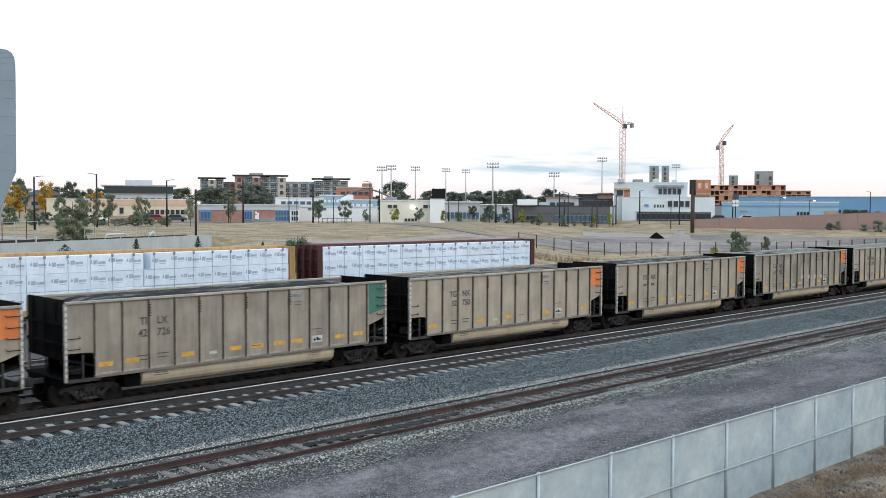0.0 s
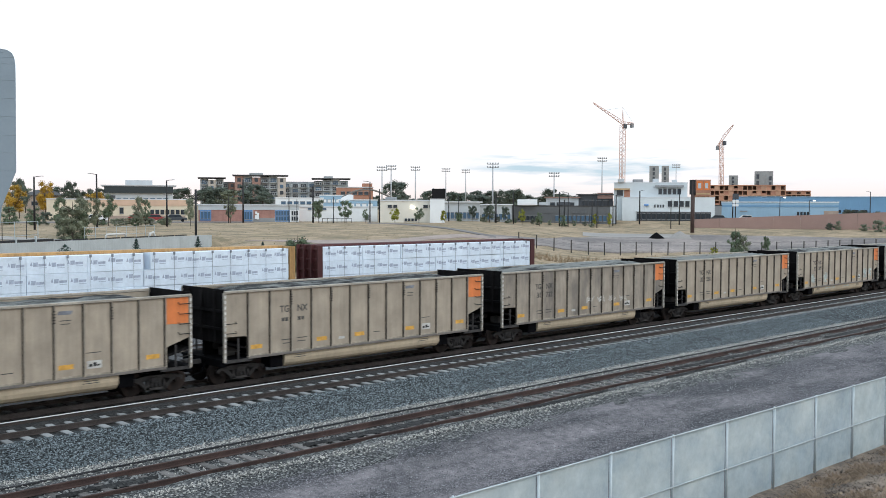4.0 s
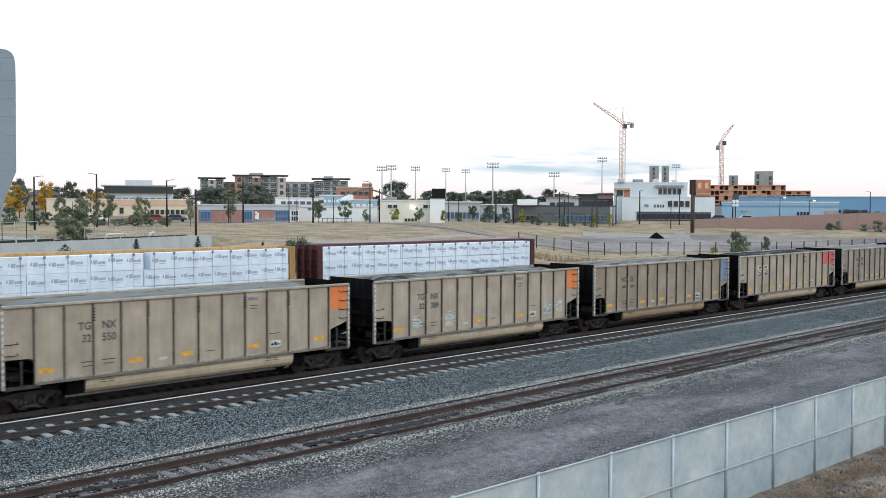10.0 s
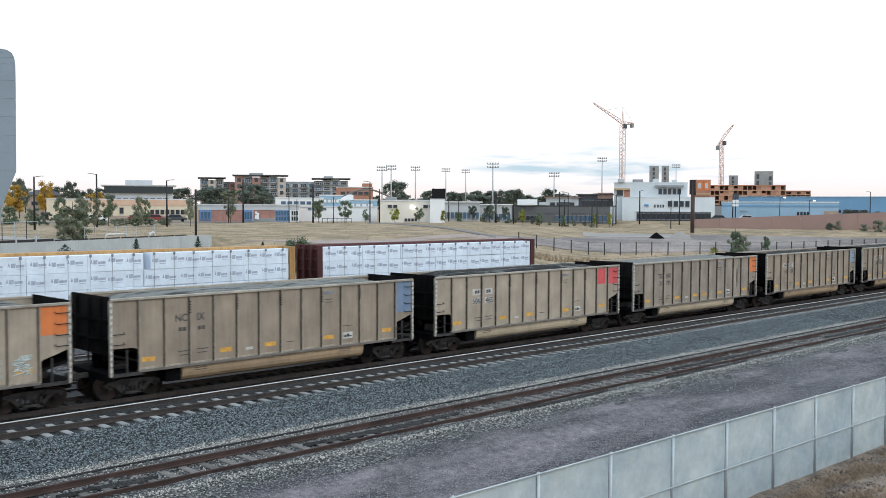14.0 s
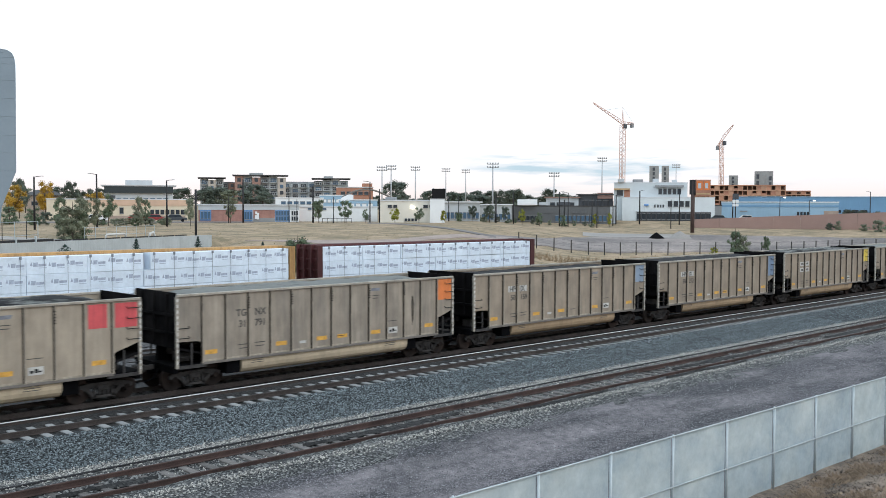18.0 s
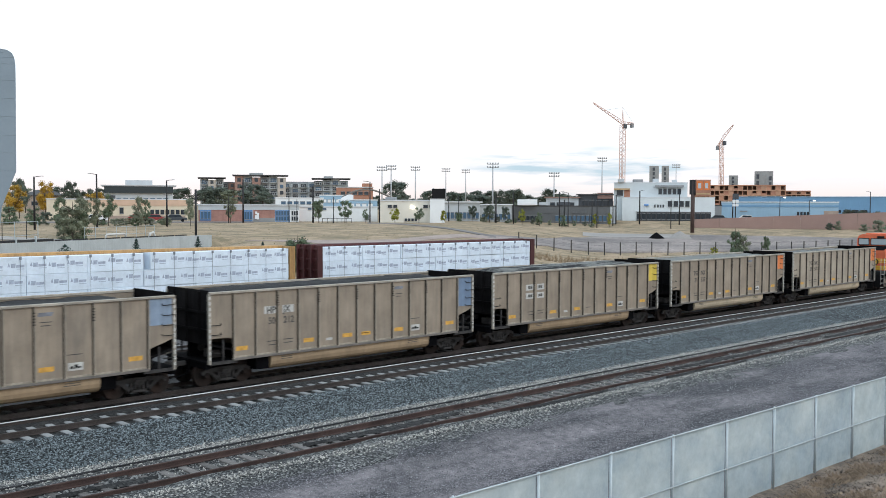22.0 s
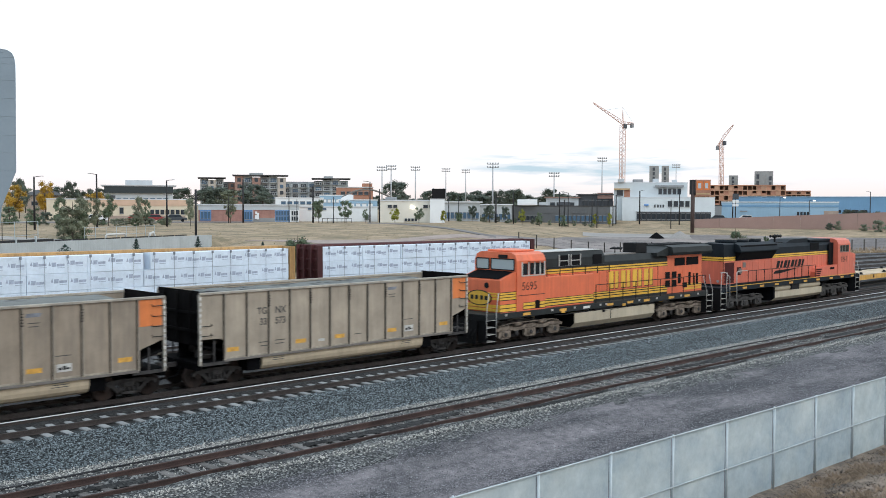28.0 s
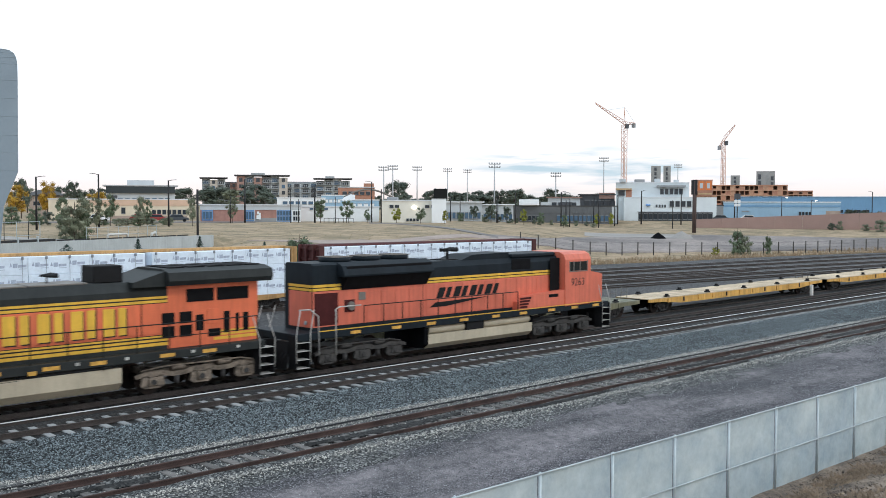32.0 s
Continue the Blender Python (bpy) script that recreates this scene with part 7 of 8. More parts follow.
def town():
    building("low_shop", "low peach and cream stucco commercial building", (114.6, 198.4, -26.2), 33.7, 8.55, 14, T_CREAM, T_ROOF,
             wins=[(0.50, 0.54, 0.2, 0.62, 1, 1, T_GLASS), (0.72, 0.98, 0.18, 0.5, 7, 1, T_GLASS), (0.08, 0.2, 0.2, 0.5, 3, 1, T_GLASS)], bands=[(0.28, 1, 0.66, 0.94, T_PEACH, 0.15), (0.30, 0.98, 0.0, 0.16, T_BROWN, 0.1)])
    b = building("office_block", "dark flat-roofed office block with glazed top floor", (151.0, 258.4, -27.2), 21.1, 13.3, 14, T_PALE, T_STEEL, over=1.0, cap=0.4, wins=[(0.06, 0.94, 0.42, 0.60, 9, 1, T_BLUEGLASS)], bands=[(0.0, 1.0, 0.735, 0.955, T_NIGHTGLASS, 0.8), (0.0, 0.16, 0.3, 0.66, T_DARK, 0.03)])
    bm = bmesh.new()
    box(bm, -4.2, 4.2, 3, 9, 13.2 - 3.6, 15.0 - 3.6, 0.05)
    part("penthouse", bm, T_PALE, b)
    hh = building("hip_roof_house", "brown brick house with a dark hip roof", (114.0, 242.5, -22.3), 9.2, 9.6, 9, T_BROWN, T_DARKROOF, over=0.6, wins=[(0.1, 0.9, 0.5, 0.75, 3, 1, T_GLASS)])
    bm = bmesh.new()
    v = [bm.verts.new(q) for q in ((-5.3, -0.7, 6.2), (5.3, -0.7, 6.2), (5.3, 9.7, 6.2), (-5.3, 9.7, 6.2), (-2, 4.5, 7.7), (2, 4.5, 7.7))]
    for q in ((0, 1, 5, 4), (1, 2, 5), (2, 3, 4, 5), (3, 0, 4), (3, 2, 1, 0)):
        bm.faces.new([v[i] for i in q])
    part("hip_roof", bm, T_DARKROOF, hh)
    building("school_wing", "single-storey red brick wing with blue-framed windows", (117.9, 144.8, -33.3), 21.2, 7.25, 12, T_BRICK, T_ROOF, over=0.35,
             wins=[(0.02, 0.12, 0.1, 0.66, 3, 1, T_BLUEGLASS), (0.45, 0.53, 0.06, 0.66, 3, 1, T_BLUEGLASS), (0.76, 0.90, 0.04, 0.66, 5, 2, T_BLUEGLASS), (0.92, 0.99, 0.04, 0.66, 3, 2, T_GLASS)],
             bands=[(0, 1, 0.68, 0.93, T_PALE, 0.12), (0.44, 0.54, 0, 0.68, T_PALE, 0.05), (0.755, 1, 0, 0.68, T_WHITE, 0.06), (0.757, 0.905, 0.02, 0.67, T_BLUE, 0.09), (0.015, 0.125, 0.08, 0.67, T_BLUE, 0.09), (0.448, 0.532, 0.04, 0.67, T_BLUE, 0.09), (0.54, 0.755, 0, 0.22, T_GREY, 0.05)])
    bm = bmesh.new()
    for x0, z0, z1 in ((-0.4, 0.6, 1.4), (0.05, 0.5, 1.9), (-0.3, 1.6, 2.2)):
        box(bm, x0, x0 + 0.45, -0.1, 0, z0, z1)
    solid("wall_sign", bm, T_WHITE, "white sign shapes on the brick wing", "sign", m=pose(119.1, 143.8, 3.5, 0, 0, -33.3))
    building("white_hall", "long white plastered hall with a plain front", (137.7, 139.1, -38.3), 17.4, 6.85, 10, T_WHITE, T_ROOF, wins=[(0.1, 0.35, 0.75, 0.9, 4, 1, T_BLUEGLASS), (0.82, 0.9, 0.05, 0.5, 1, 1, T_GREY)])
    apartments()
    building("brick_block", "orange brick block with flat roof", (208.9, 220.5, -39.3), 12.2, 13.2, 10, T_ORBRICK, T_ROOF, wins=[(0.1, 0.9, 0.7, 0.86, 5, 1, T_GLASS)], bands=[(0.7, 0.98, 0.94, 1.12, T_ORBRICK, 0)])
    building("blue_roofed_shed", "low pale blue shed with white edging", (185.4, 200.9, -38.2), 9.6, 10.2, 8, T_SKYBLUE, T_WHITE, wins=[(0.1, 0.9, 0.62, 0.82, 6, 1, T_WHITE)])
    building("cream_depot", "plain off-white depot building with small dark windows", (141.9, 119.9, -42.5), 13.0, 8.3, 9, T_DEPOT, T_ROOF, wins=[(0.12, 0.30, 0.62, 0.80, 2, 1, T_GLASS), (0.70, 0.90, 0.62, 0.80, 2, 1, T_GLASS), (0.40, 0.62, 0.05, 0.2, 4, 1, T_GLASS)])
    building("stair_tower", "blank off-white stair tower", (144.6, 114.4, -43.9), 3.1, 8.55, 3.5, T_WHITE, T_ROOF, over=0.02)
    building("glazed_pavilion", "low white pavilion with blue glass front", (170.9, 133.5, -45.4), 9.7, 8.1, 10, T_PALE, T_WHITE, over=0.6, wins=[(0.04, 0.98, 0.05, 0.5, 9, 1, T_BLUEGLASS)])
    building("glazed_pavilion", "low white pavilion with blue glass front", (180.6, 130.6, -47.5), 7.8, 7.5, 10, T_PALE, T_WHITE, over=0.5, wins=[(0.04, 0.98, 0.05, 0.5, 7, 1, T_BLUEGLASS)])
    building("dark_hall", "long dark grey low hall", (195.3, 121.1, -51.4), 26.0, 7.2, 14, T_SLATE, T_DARKROOF, wins=[(0.42, 0.92, 0.05, 0.5, 12, 1, T_BLUEGLASS), (0.06, 0.3, 0.1, 0.45, 6, 1, T_GLASS)], bands=[(0, 0.95, 0.55, 0.94, T_SLATE, 0.08), (0.95, 1.0, 0.0, 1.0, T_PALE, 0.1)])
    building("modern_hall", "white modern three-storey hall with dark glazing", (224.6, 114.8, -56.3), 19.3, 13.5, 14, T_SOFT, T_ROOF, over=0.05, wins=[(0.60, 0.92, 0.66, 0.86, 5, 1, T_GLASS), (0.02, 0.14, 0.62, 0.82, 1, 1, T_GLASS)], bands=[(0.56, 0.95, 0.87, 0.92, T_GREY, 1.2), (0.0, 0.22, 0.80, 0.84, T_LUMBER, 1.0), (0.14, 0.22, 0.55, 0.8, T_ORBRICK, 0.05)])
    f = building("entrance_hall", "white lower front with blue logo shapes and glazed ground floor", (224.6, 109.3, -57.3), 23.9, 9.5, 3.5, T_UPPER, T_ROOF, over=0.05,
                 wins=[(0.49, 0.74, 0.55, 0.88, 4, 1, T_GLASS), (0.16, 0.96, 0.02, 0.36, 15, 1, T_GLASS)], bands=[(0.16, 0.96, 0.0, 0.36, T_DARK, 0.02), (0.15, 0.96, 0.36, 0.39, T_GREY, 0.3)])
    for u, s in ((-5.6, 0.55), (-3.4, 0.22), (-2.6, 0.22), (-1.9, 0.18), (-1.2, 0.22)):
        bm = bmesh.new()
        if s > 0.5:
            tube(bm, (u, -0.02, 4.15), (u, -0.12, 4.35), 0.6, 14)
        else:
            box(bm, u - s, u + s, -0.1, 0, 3.55, 4.3)
        part("logo_shape", bm, T_BLUE if s > 0.5 else T_DARK, f)
    building("service_wing", "plain grey service wing", (241.2, 107.1, -59.5), 7.0, 7.5, 8, T_GREY, T_DARKROOF)
    for site, w, top in (((350.2, 196.9, -56.5), 3.9, 23.8), ((352.7, 193.1, -57.1), 3.0, 23.8), ((375.4, 174.6, -60.8), 3.7, 20.0)):
        building("lift_core", "raw concrete lift core on a building site", site, w, top, 4, T_CONC, T_CONC, over=0.0, wins=[(0.3, 0.62, 0.6, 0.98, 1, 4, T_DARK)])
    building("lift_core", "tall raw concrete lift core with openings", (381.2, 164.0, -62.4), 7.4, 21.7, 6, T_CONC, T_CONC, over=0.0, wins=[(0.08, 0.28, 0.5, 0.95, 1, 3, T_DARK), (0.76, 0.94, 0.5, 0.9, 1, 3, T_DARK)])
    for site, w, top, base, cols in (((343.2, 170.5, -59.1), 7.3, 17.5, 5.5, 4), ((351.8, 155.4, -61.6), 28.3, 15.4, 4.0, 16), ((368.6, 144.6, -64.0), 12.5, 13.3, 4.0, 7)):
        timber_frame(site, w, top, base, cols, "timber-framed block under construction in orange sheathing")
    building("blue_warehouse", "long light blue steel warehouse with white stripe", (267.9, 100.0, -63.3), 32.0, 8.5, 20, T_SKYBLUE, T_WHITE, wins=[(0.65, 0.76, 0.1, 0.5, 4, 1, T_GLASS), (0.15, 0.24, 0.42, 0.5, 1, 1, T_GREY)], bands=[(0, 1, 0.70, 0.80, T_MIDBLUE, 0.1), (0.88, 1.0, 0.05, 0.5, T_BROWN, 0.1)])
    building("blue_warehouse", "larger mid-blue steel warehouse", (316.7, 101.8, -66.6), 70.0, 10.4, 25, T_MIDBLUE, T_SKYBLUE, wins=[(0.45, 0.6, 0.2, 0.4, 4, 1, T_GLASS)])
    building("gabled_store", "low store with a rusty red roof", (216.0, 138.0, -52.0), 9.0, 9.6, 8, T_PALE, T_BAYBRICK, over=0.5, wins=[(0.1, 0.9, 0.5, 0.8, 4, 1, T_GLASS)])
    building("gabled_store", "low dark store with stepped roof", (222.0, 131.0, -54.0), 9.5, 10.4, 8, T_DARK, T_DARKROOF, over=0.6, wins=[(0.1, 0.9, 0.5, 0.8, 4, 1, T_GLASS)], bands=[(0.55, 1.0, 0.82, 1.05, T_BAYBRICK, 0.4)])
    for x, y, z, w, h, m in ((189.5, 128.0, 7.2, 5.0, 1.5, T_WHITE), (193.5, 126.0, 7.2, 2.4, 0.8, T_PALE), (197.5, 122.5, 7.2, 3.0, 0.9, T_DARK), (220.5, 121.5, 13.5, 1.6, 0.9, T_PALE), (224.0, 118.5, 13.5, 2.6, 0.8, T_GREY), (228.0, 115.5, 13.5, 1.4, 1.0, T_PALE), (140.5, 124.5, 8.3, 2.2, 0.6, T_GREY), (231.0, 111.5, 13.5, 1.2, 0.7, T_PALE)):
        bm = bmesh.new()
        box(bm, -w / 2, w / 2, -1.0, 1.0, 0, h, 0.06)
        box(bm, -w / 2 + 0.2, w / 2 - 0.2, -1.03, -0.98, 0.2 * h, 0.7 * h)
        solid("roof_unit", bm, m, "boxy rooftop air-handling unit", "roof unit", group="roof units", m=pose(x, y, z, 0, 0, -50))
    # block wall along the lot
    w = thing("block_wall", "long pinkish-brown block wall", "wall", pose(217.3, 66.9, 1.9, 0, 0, -64.9), kind="structure")
    for i in range(14):
        bm = bmesh.new()
        x = -26.0 + i * 6.0
        za, zb = (2.1 + 2.4 * min(1, max(0, (q + 26) / 52)) for q in (x, x + 6))
        prism(bm, [(x, -1.2), (x + 5.96, -1.2), (x + 5.96, zb), (x, za)], 0, 0.4)
        part("wall_panel", bm, T_PINKWALL, w)


town()


def crane(name, x, y, top, foot, jib, back, width=1.5, tip=None, boom_w=1.4):
    """Tower crane: lattice mast, jib along a plan vector with rise, counter-jib."""
    c = thing(name, "orange steel tower crane above the building site", "crane", pose(x, y, foot), group="tower cranes")
    m = mat("crane_orange", (0.60, 0.34, 0.25), 0.6, 0, 0.15, 0.5)
    r = 0.13
    hgt = top - foot
    bm = bmesh.new()
    k = width / 2
    for a in (-k, k):
        for b in (-k, k):
            tube(bm, (a, b, 0), (a, b, hgt), r, 4)
    z, fl = 0.0, 1
    while z < hgt - 1.4:
        for s in (-1, 1):
            tube(bm, (-k * fl, s * k, z), (k * fl, s * k, z + 1.5), r * 0.6, 4)
            tube(bm, (s * k, -k * fl, z), (s * k, k * fl, z + 1.5), r * 0.6, 4)
        z += 1.5
        fl = -fl
    part("mast", bm, m, c)

    def boom(vec, w, nm, mt):
        bm = bmesh.new()
        v = Vector(vec)
        n = max(3, int(v.length / 1.6))
        side = v.cross(Vector((0, 0, 1))).normalized() * w * 0.5
        up = Vector((0, 0, w))
        o = Vector((0, 0, hgt))
        for off in (side, -side):
            tube(bm, o + off, o + off * 0.4 + v, r * 0.9, 4)
        tube(bm, o + up, o + v + up * 0.3, r * 0.9, 4)
        for i in range(n):
            p, q = o + v * (i / n), o + v * ((i + 1) / n)
            for off in (side, -side):
                tube(bm, p + off, q + up * (1 - 0.7 * (i + 1) / n), r * 0.55, 4)
                tube(bm, p + up * (1 - 0.7 * i / n), q + off, r * 0.55, 4)
        part(nm, bm, mt, c)
    boom(jib, boom_w, "jib", m)
    boom(back, 1.4, "counter_jib", m)
    bm = bmesh.new()
    e = Vector(back) * 0.85 + Vector((0, 0, hgt))
    box(bm, e.x - 0.6, e.x + 0.6, e.y - 0.6, e.y + 0.6, e.z - 1.5, e.z + 0.3)
    part("counterweight", bm, T_GREY, c)
    bm = bmesh.new()
    box(bm, -0.8, 0.6, -1.9, -0.8, hgt - 1.6, hgt + 0.2, 0.1)
    part("cab", bm, T_DARK, c)
    if tip:
        bm = bmesh.new()
        tube(bm, (-0.5, 0, hgt), (0, 0, hgt + tip), r, 4)
        tube(bm, (0.5, 0, hgt), (0, 0, hgt + tip), r, 4)
        part("tower_top", bm, m, c)
        bm = bmesh.new()
        for v in (Vector(jib) * 0.6, Vector(back) * 0.9):
            tube(bm, (0, 0, hgt + tip), v + Vector((0, 0, hgt + 0.8)), 0.06, 4)
        part("stay", bm, T_STEEL, c)
    return c


crane("tower_crane", 342.8, 207.7, 41.0, 3.5, (-7.2, 9.9, 9.0), (2.6, -3.6, 0.3), 1.7, 7.2, 1.7)
crane("tower_crane", 373.0, 178.9, 34.2, 3.5, (2.3, -4.0, 6.6), (-1.0, 1.6, -2.4), 1.35, None, 2.0)


def light_mast(x, y, base, top, heads=5):
    c = thing("stadium_light", "tall grey sports-field light mast", "light mast", pose(x, y, min(base, terrain(x, y)) - 0.1), group="sports field lights")
    z0 = min(base, terrain(x, y)) - 0.1
    bm = bmesh.new()
    tube(bm, (0, 0, 0), (0, 0, top - z0), 0.26, 8, 0.14)
    part("pole", bm, T_STEEL, c)
    for k in (0.0, -0.9):
        bm = bmesh.new()
        box(bm, -1.5, 1.5, -0.08, 0.08, top - z0 + k - 0.1, top - z0 + k + 0.05)
        arm = part("crossarm", bm, T_STEEL, c, m=pose(0, 0, 0, 0, 0, -45))
        for i in range(heads):
            bm = bmesh.new()
            box(bm, -1.4 + i * 2.8 / (heads - 1) - 0.2, -1.4 + i * 2.8 / (heads - 1) + 0.2, -0.3, 0.12, top - z0 + k + 0.05, top - z0 + k + 0.42, 0.05)
            part("lamp_head", bm, T_STEEL, arm)


for row in ((196.2, 191.9, 18.5), (198.3, 190.1, 18.9), (224.2, 207.2, 19.7), (252.6, 221.5, 20.3), (272.0, 230.3, 20.6), (192.5, 142.7, 18.1), (232.6, 154.5, 16.8), (265.5, 161.0, 22.7), (338.1, 178.7, 23.2)):
    light_mast(row[0], row[1], 3.4, row[2])


def street_lamp(x, y, top, arm=1.6, r=0.14, turn=0):
    z0 = terrain(x, y) - 0.1
    c = thing("street_lamp", "black steel street lamp with a single arm", "street lamp", pose(x, y, z0, 0, 0, turn), group="street lamps")
    bm = bmesh.new()
    tube(bm, (0, 0, 0), (0, 0, top - z0), r, 8, r * 0.7)
    part("pole", bm, M_STRAP, c)
    if arm:
        bm = bmesh.new()
        bent(bm, [(0, 0, top - z0 - 0.1), (arm * 0.5, 0, top - z0 + 0.05), (arm, 0, top - z0 + 0.1)], 0.05)
        part("arm", bm, M_STRAP, c)
        bm = bmesh.new()
        box(bm, arm - 0.1, arm + 0.35, -0.1, 0.1, top - z0 + 0.05, top - z0 + 0.17, 0.03)
        part("lamp_head", bm, T_STEEL, c)


for x, y, top, arm, r, turn in ((61.4, 118.2, 11.4, 1.6, 0.17, -20), (74.0, 123.6, 12.2, 1.6, 0.17, 155), (86.5, 122.9, 11.4, 1.6, 0.17, -28), (111.4, 137.1, 12.3, 0, 0.2, 0), (123.0, 129.0, 11.0, 0, 0.2, 0), (132.2, 121.7, 12.0, 1.6, 0.14, 140), (133.7, 120.4, 10.5, 0, 0.14, 0),
                            (206.6, 105.9, 10.9, 1.2, 0.2, -50), (211.8, 97.8, 10.2, 0, 0.16, 0), (203.2, 110.6, 9.9, 0, 0.16, 0), (227.0, 91.8, 9.3, 0, 0.2, 0), (259.1, 95.3, 9.6, 1.2, 0.12, -60), (262.5, 88.4, 8.8, 1.2, 0.12, -60), (183.0, 112.4, 10.4, 1.2, 0.16, -50), (277.9, 78.0, 11.3, 1.2, 0.14, 120), (190.0, 116.5, 8.6, 0, 0.16, 0), (196.5, 113.0, 9.2, 0, 0.14, 0), (199.0, 108.5, 8.4, 0, 0.14, 0), (171.5, 122.5, 9.6, 0, 0.14, 0), (160.5, 127.0, 9.2, 0, 0.14, 0), (*polar(35.5, 204), 11.2, 0, 0.10, 0), (*polar(35.95, 206), 8.4, 0, 0.09, 0), (*polar(38.05, 203), 8.8, 0, 0.10, 0), (*polar(48.5, 232), 10.4, 0, 0.12, 0), (*polar(51.65, 234), 10.2, 1.6, 0.12, 140), (*polar(53.3, 234), 9.8, 0, 0.12, 0), (*polar(57.45, 236), 8.6, 0, 0.12, 0), (*polar(43.5, 214), 8.6, 0, 0.1, 0), (*polar(45.3, 234), 9.4, 0, 0.1, 0), (*polar(32.1, 203), 9.0, 0, 0.09, 0), (*polar(47.5, 232), 8.8, 0, 0.1, 0)):
    street_lamp(x, y, top, arm * 0.65, r, turn)


def dark_pole():
    x, y = 68.1, 81.6
    c = thing("utility_pole", "thick black utility pole with crossarms", "utility pole", pose(x, y, 1.0))
    bm = bmesh.new()
    tube(bm, (0, 0, 0), (0, 0, 8.2), 0.17, 8, 0.14)
    part("pole", bm, M_STRAP, c)
    for z in (6.9, 7.3, 6.3):
        bm = bmesh.new()
        box(bm, -0.45, 0.3, -0.06, 0.06, z, z + 0.1)
        part("crossarm", bm, M_STRAP, c, m=pose(0, 0, 0, 0, 0, -30))


dark_pole()


def billboard():
    c = thing("billboard", "roadside billboard on a single brown post", "billboard", pose(183.6, 76.9, 2.0, 0, 0, -60))
    bm = bmesh.new()
    tube(bm, (0, 0, -0.5), (0, 0, 10.4), 0.42, 12)
    part("post", bm, mat("brown_post", (0.075, 0.05, 0.045), 0.8, 0, 0.2, 1), c)
    bm = bmesh.new()
    box(bm, -0.7, 0.55, -0.4, 0.5, 7.6, 10.7, 0.04)
    part("back_panel", bm, M_STRAP, c)
    bm = bmesh.new()
    box(bm, 0.6, 3.6, -0.3, 0.3, 7.3, 10.6, 0.04)
    face = part("face", bm, T_ORBRICK, c)
    for x0, x1, z0, z1, m in ((0.75, 2.0, 8.5, 10.4, PATCH["orange"]), (1.05, 1.7, 8.9, 10.0, T_PALE), (2.2, 3.45, 8.5, 10.4, PATCH["orange"]), (2.5, 3.1, 8.9, 10.0, T_PALE), (0.7, 3.5, 7.6, 7.9, T_LUMBER)):
        bm = bmesh.new()
        box(bm, x0, x1, -0.33 - 0.02 * (m is T_PALE), -0.28, z0, z1)
        part("poster_shape", bm, m, face)


billboard()
bm = bmesh.new()
tube(bm, (0, 0, 0), (0, 0, 6.5), 0.13, 8)
sg = solid("pole_sign", bm, M_STRAP, "white and dark sign boards on a pole", "sign", m=pose(226.0, 90.5, 3.0, 0, 0, -62))
for z0, z1, m in ((5.9, 7.3, T_DARK), (4.9, 5.7, T_WHITE), (4.1, 4.75, T_WHITE)):
    bm = bmesh.new()
    box(bm, -0.75, 0.75, -0.12, 0.12, z0, z1, 0.02)
    part("sign_board", bm, m, sg)


def heap(x, y, r, h, material, label):
    bm = bmesh.new()
    n, m = 14, 5
    rings = [[bm.verts.new((x + r * (1 - j / m) * (1 + 0.2 * noise.noise((i, j, x))) * math.cos(6.283 * i / n), y + r * (1 - j / m) * math.sin(6.283 * i / n), terrain(x, y) - 0.3 + (h + 0.3) * (j / m) ** 0.8 + 0.15 * noise.noise((i * 2.1, j, 1)))) for i in range(n)] for j in range(m)]
    top = bm.verts.new((x, y, terrain(x, y) + h))
    for a, b in zip(rings, rings[1:]):
        for i in range(n):
            bm.faces.new((a[i], a[(i + 1) % n], b[(i + 1) % n], b[i])).smooth = True
    for i in range(n):
        bm.faces.new((rings[-1][i], rings[-1][(i + 1) % n], top))
    solid("mound", bm, material, label, "heap")


heap(163.0, 72.2, 1.9, 1.25, M_NEARBLACK, "small heap of black asphalt millings")
heap(167.0, 69.5, 2.7, 1.5, M_CONCPAD, "low heap of pale gravel")


def arch_canopy():
    c = thing("arched_canopy", "curved dark arch over a white canopy", "canopy", pose(153.0, 147.3, 3.4, 0, 0, -40))
    bm = bmesh.new()
    pts = [(-6.0 + 12.0 * i / 14, 0, 4.6 + 2.9 * math.sin(math.pi * (0.12 + 0.80 * i / 14))) for i in range(15)]
    bent(bm, pts, 0.22, 6)
    tube(bm, (pts[0][0], 0, 0), pts[0], 0.18, 6)
    tube(bm, (pts[-1][0], 0, 0), pts[-1], 0.18, 6)
    part("arch", bm, M_POST, c)
    bm = bmesh.new()
    prism(bm, [(-6.6, 4.9), (-6.0, 5.6), (-4.4, 6.3), (-3.4, 6.2), (-3.4, 5.0), (-6.0, 4.5)], -1.5, 1.5)
    part("canopy_end", bm, T_WHITE, c, "white rounded canopy end")


arch_canopy()


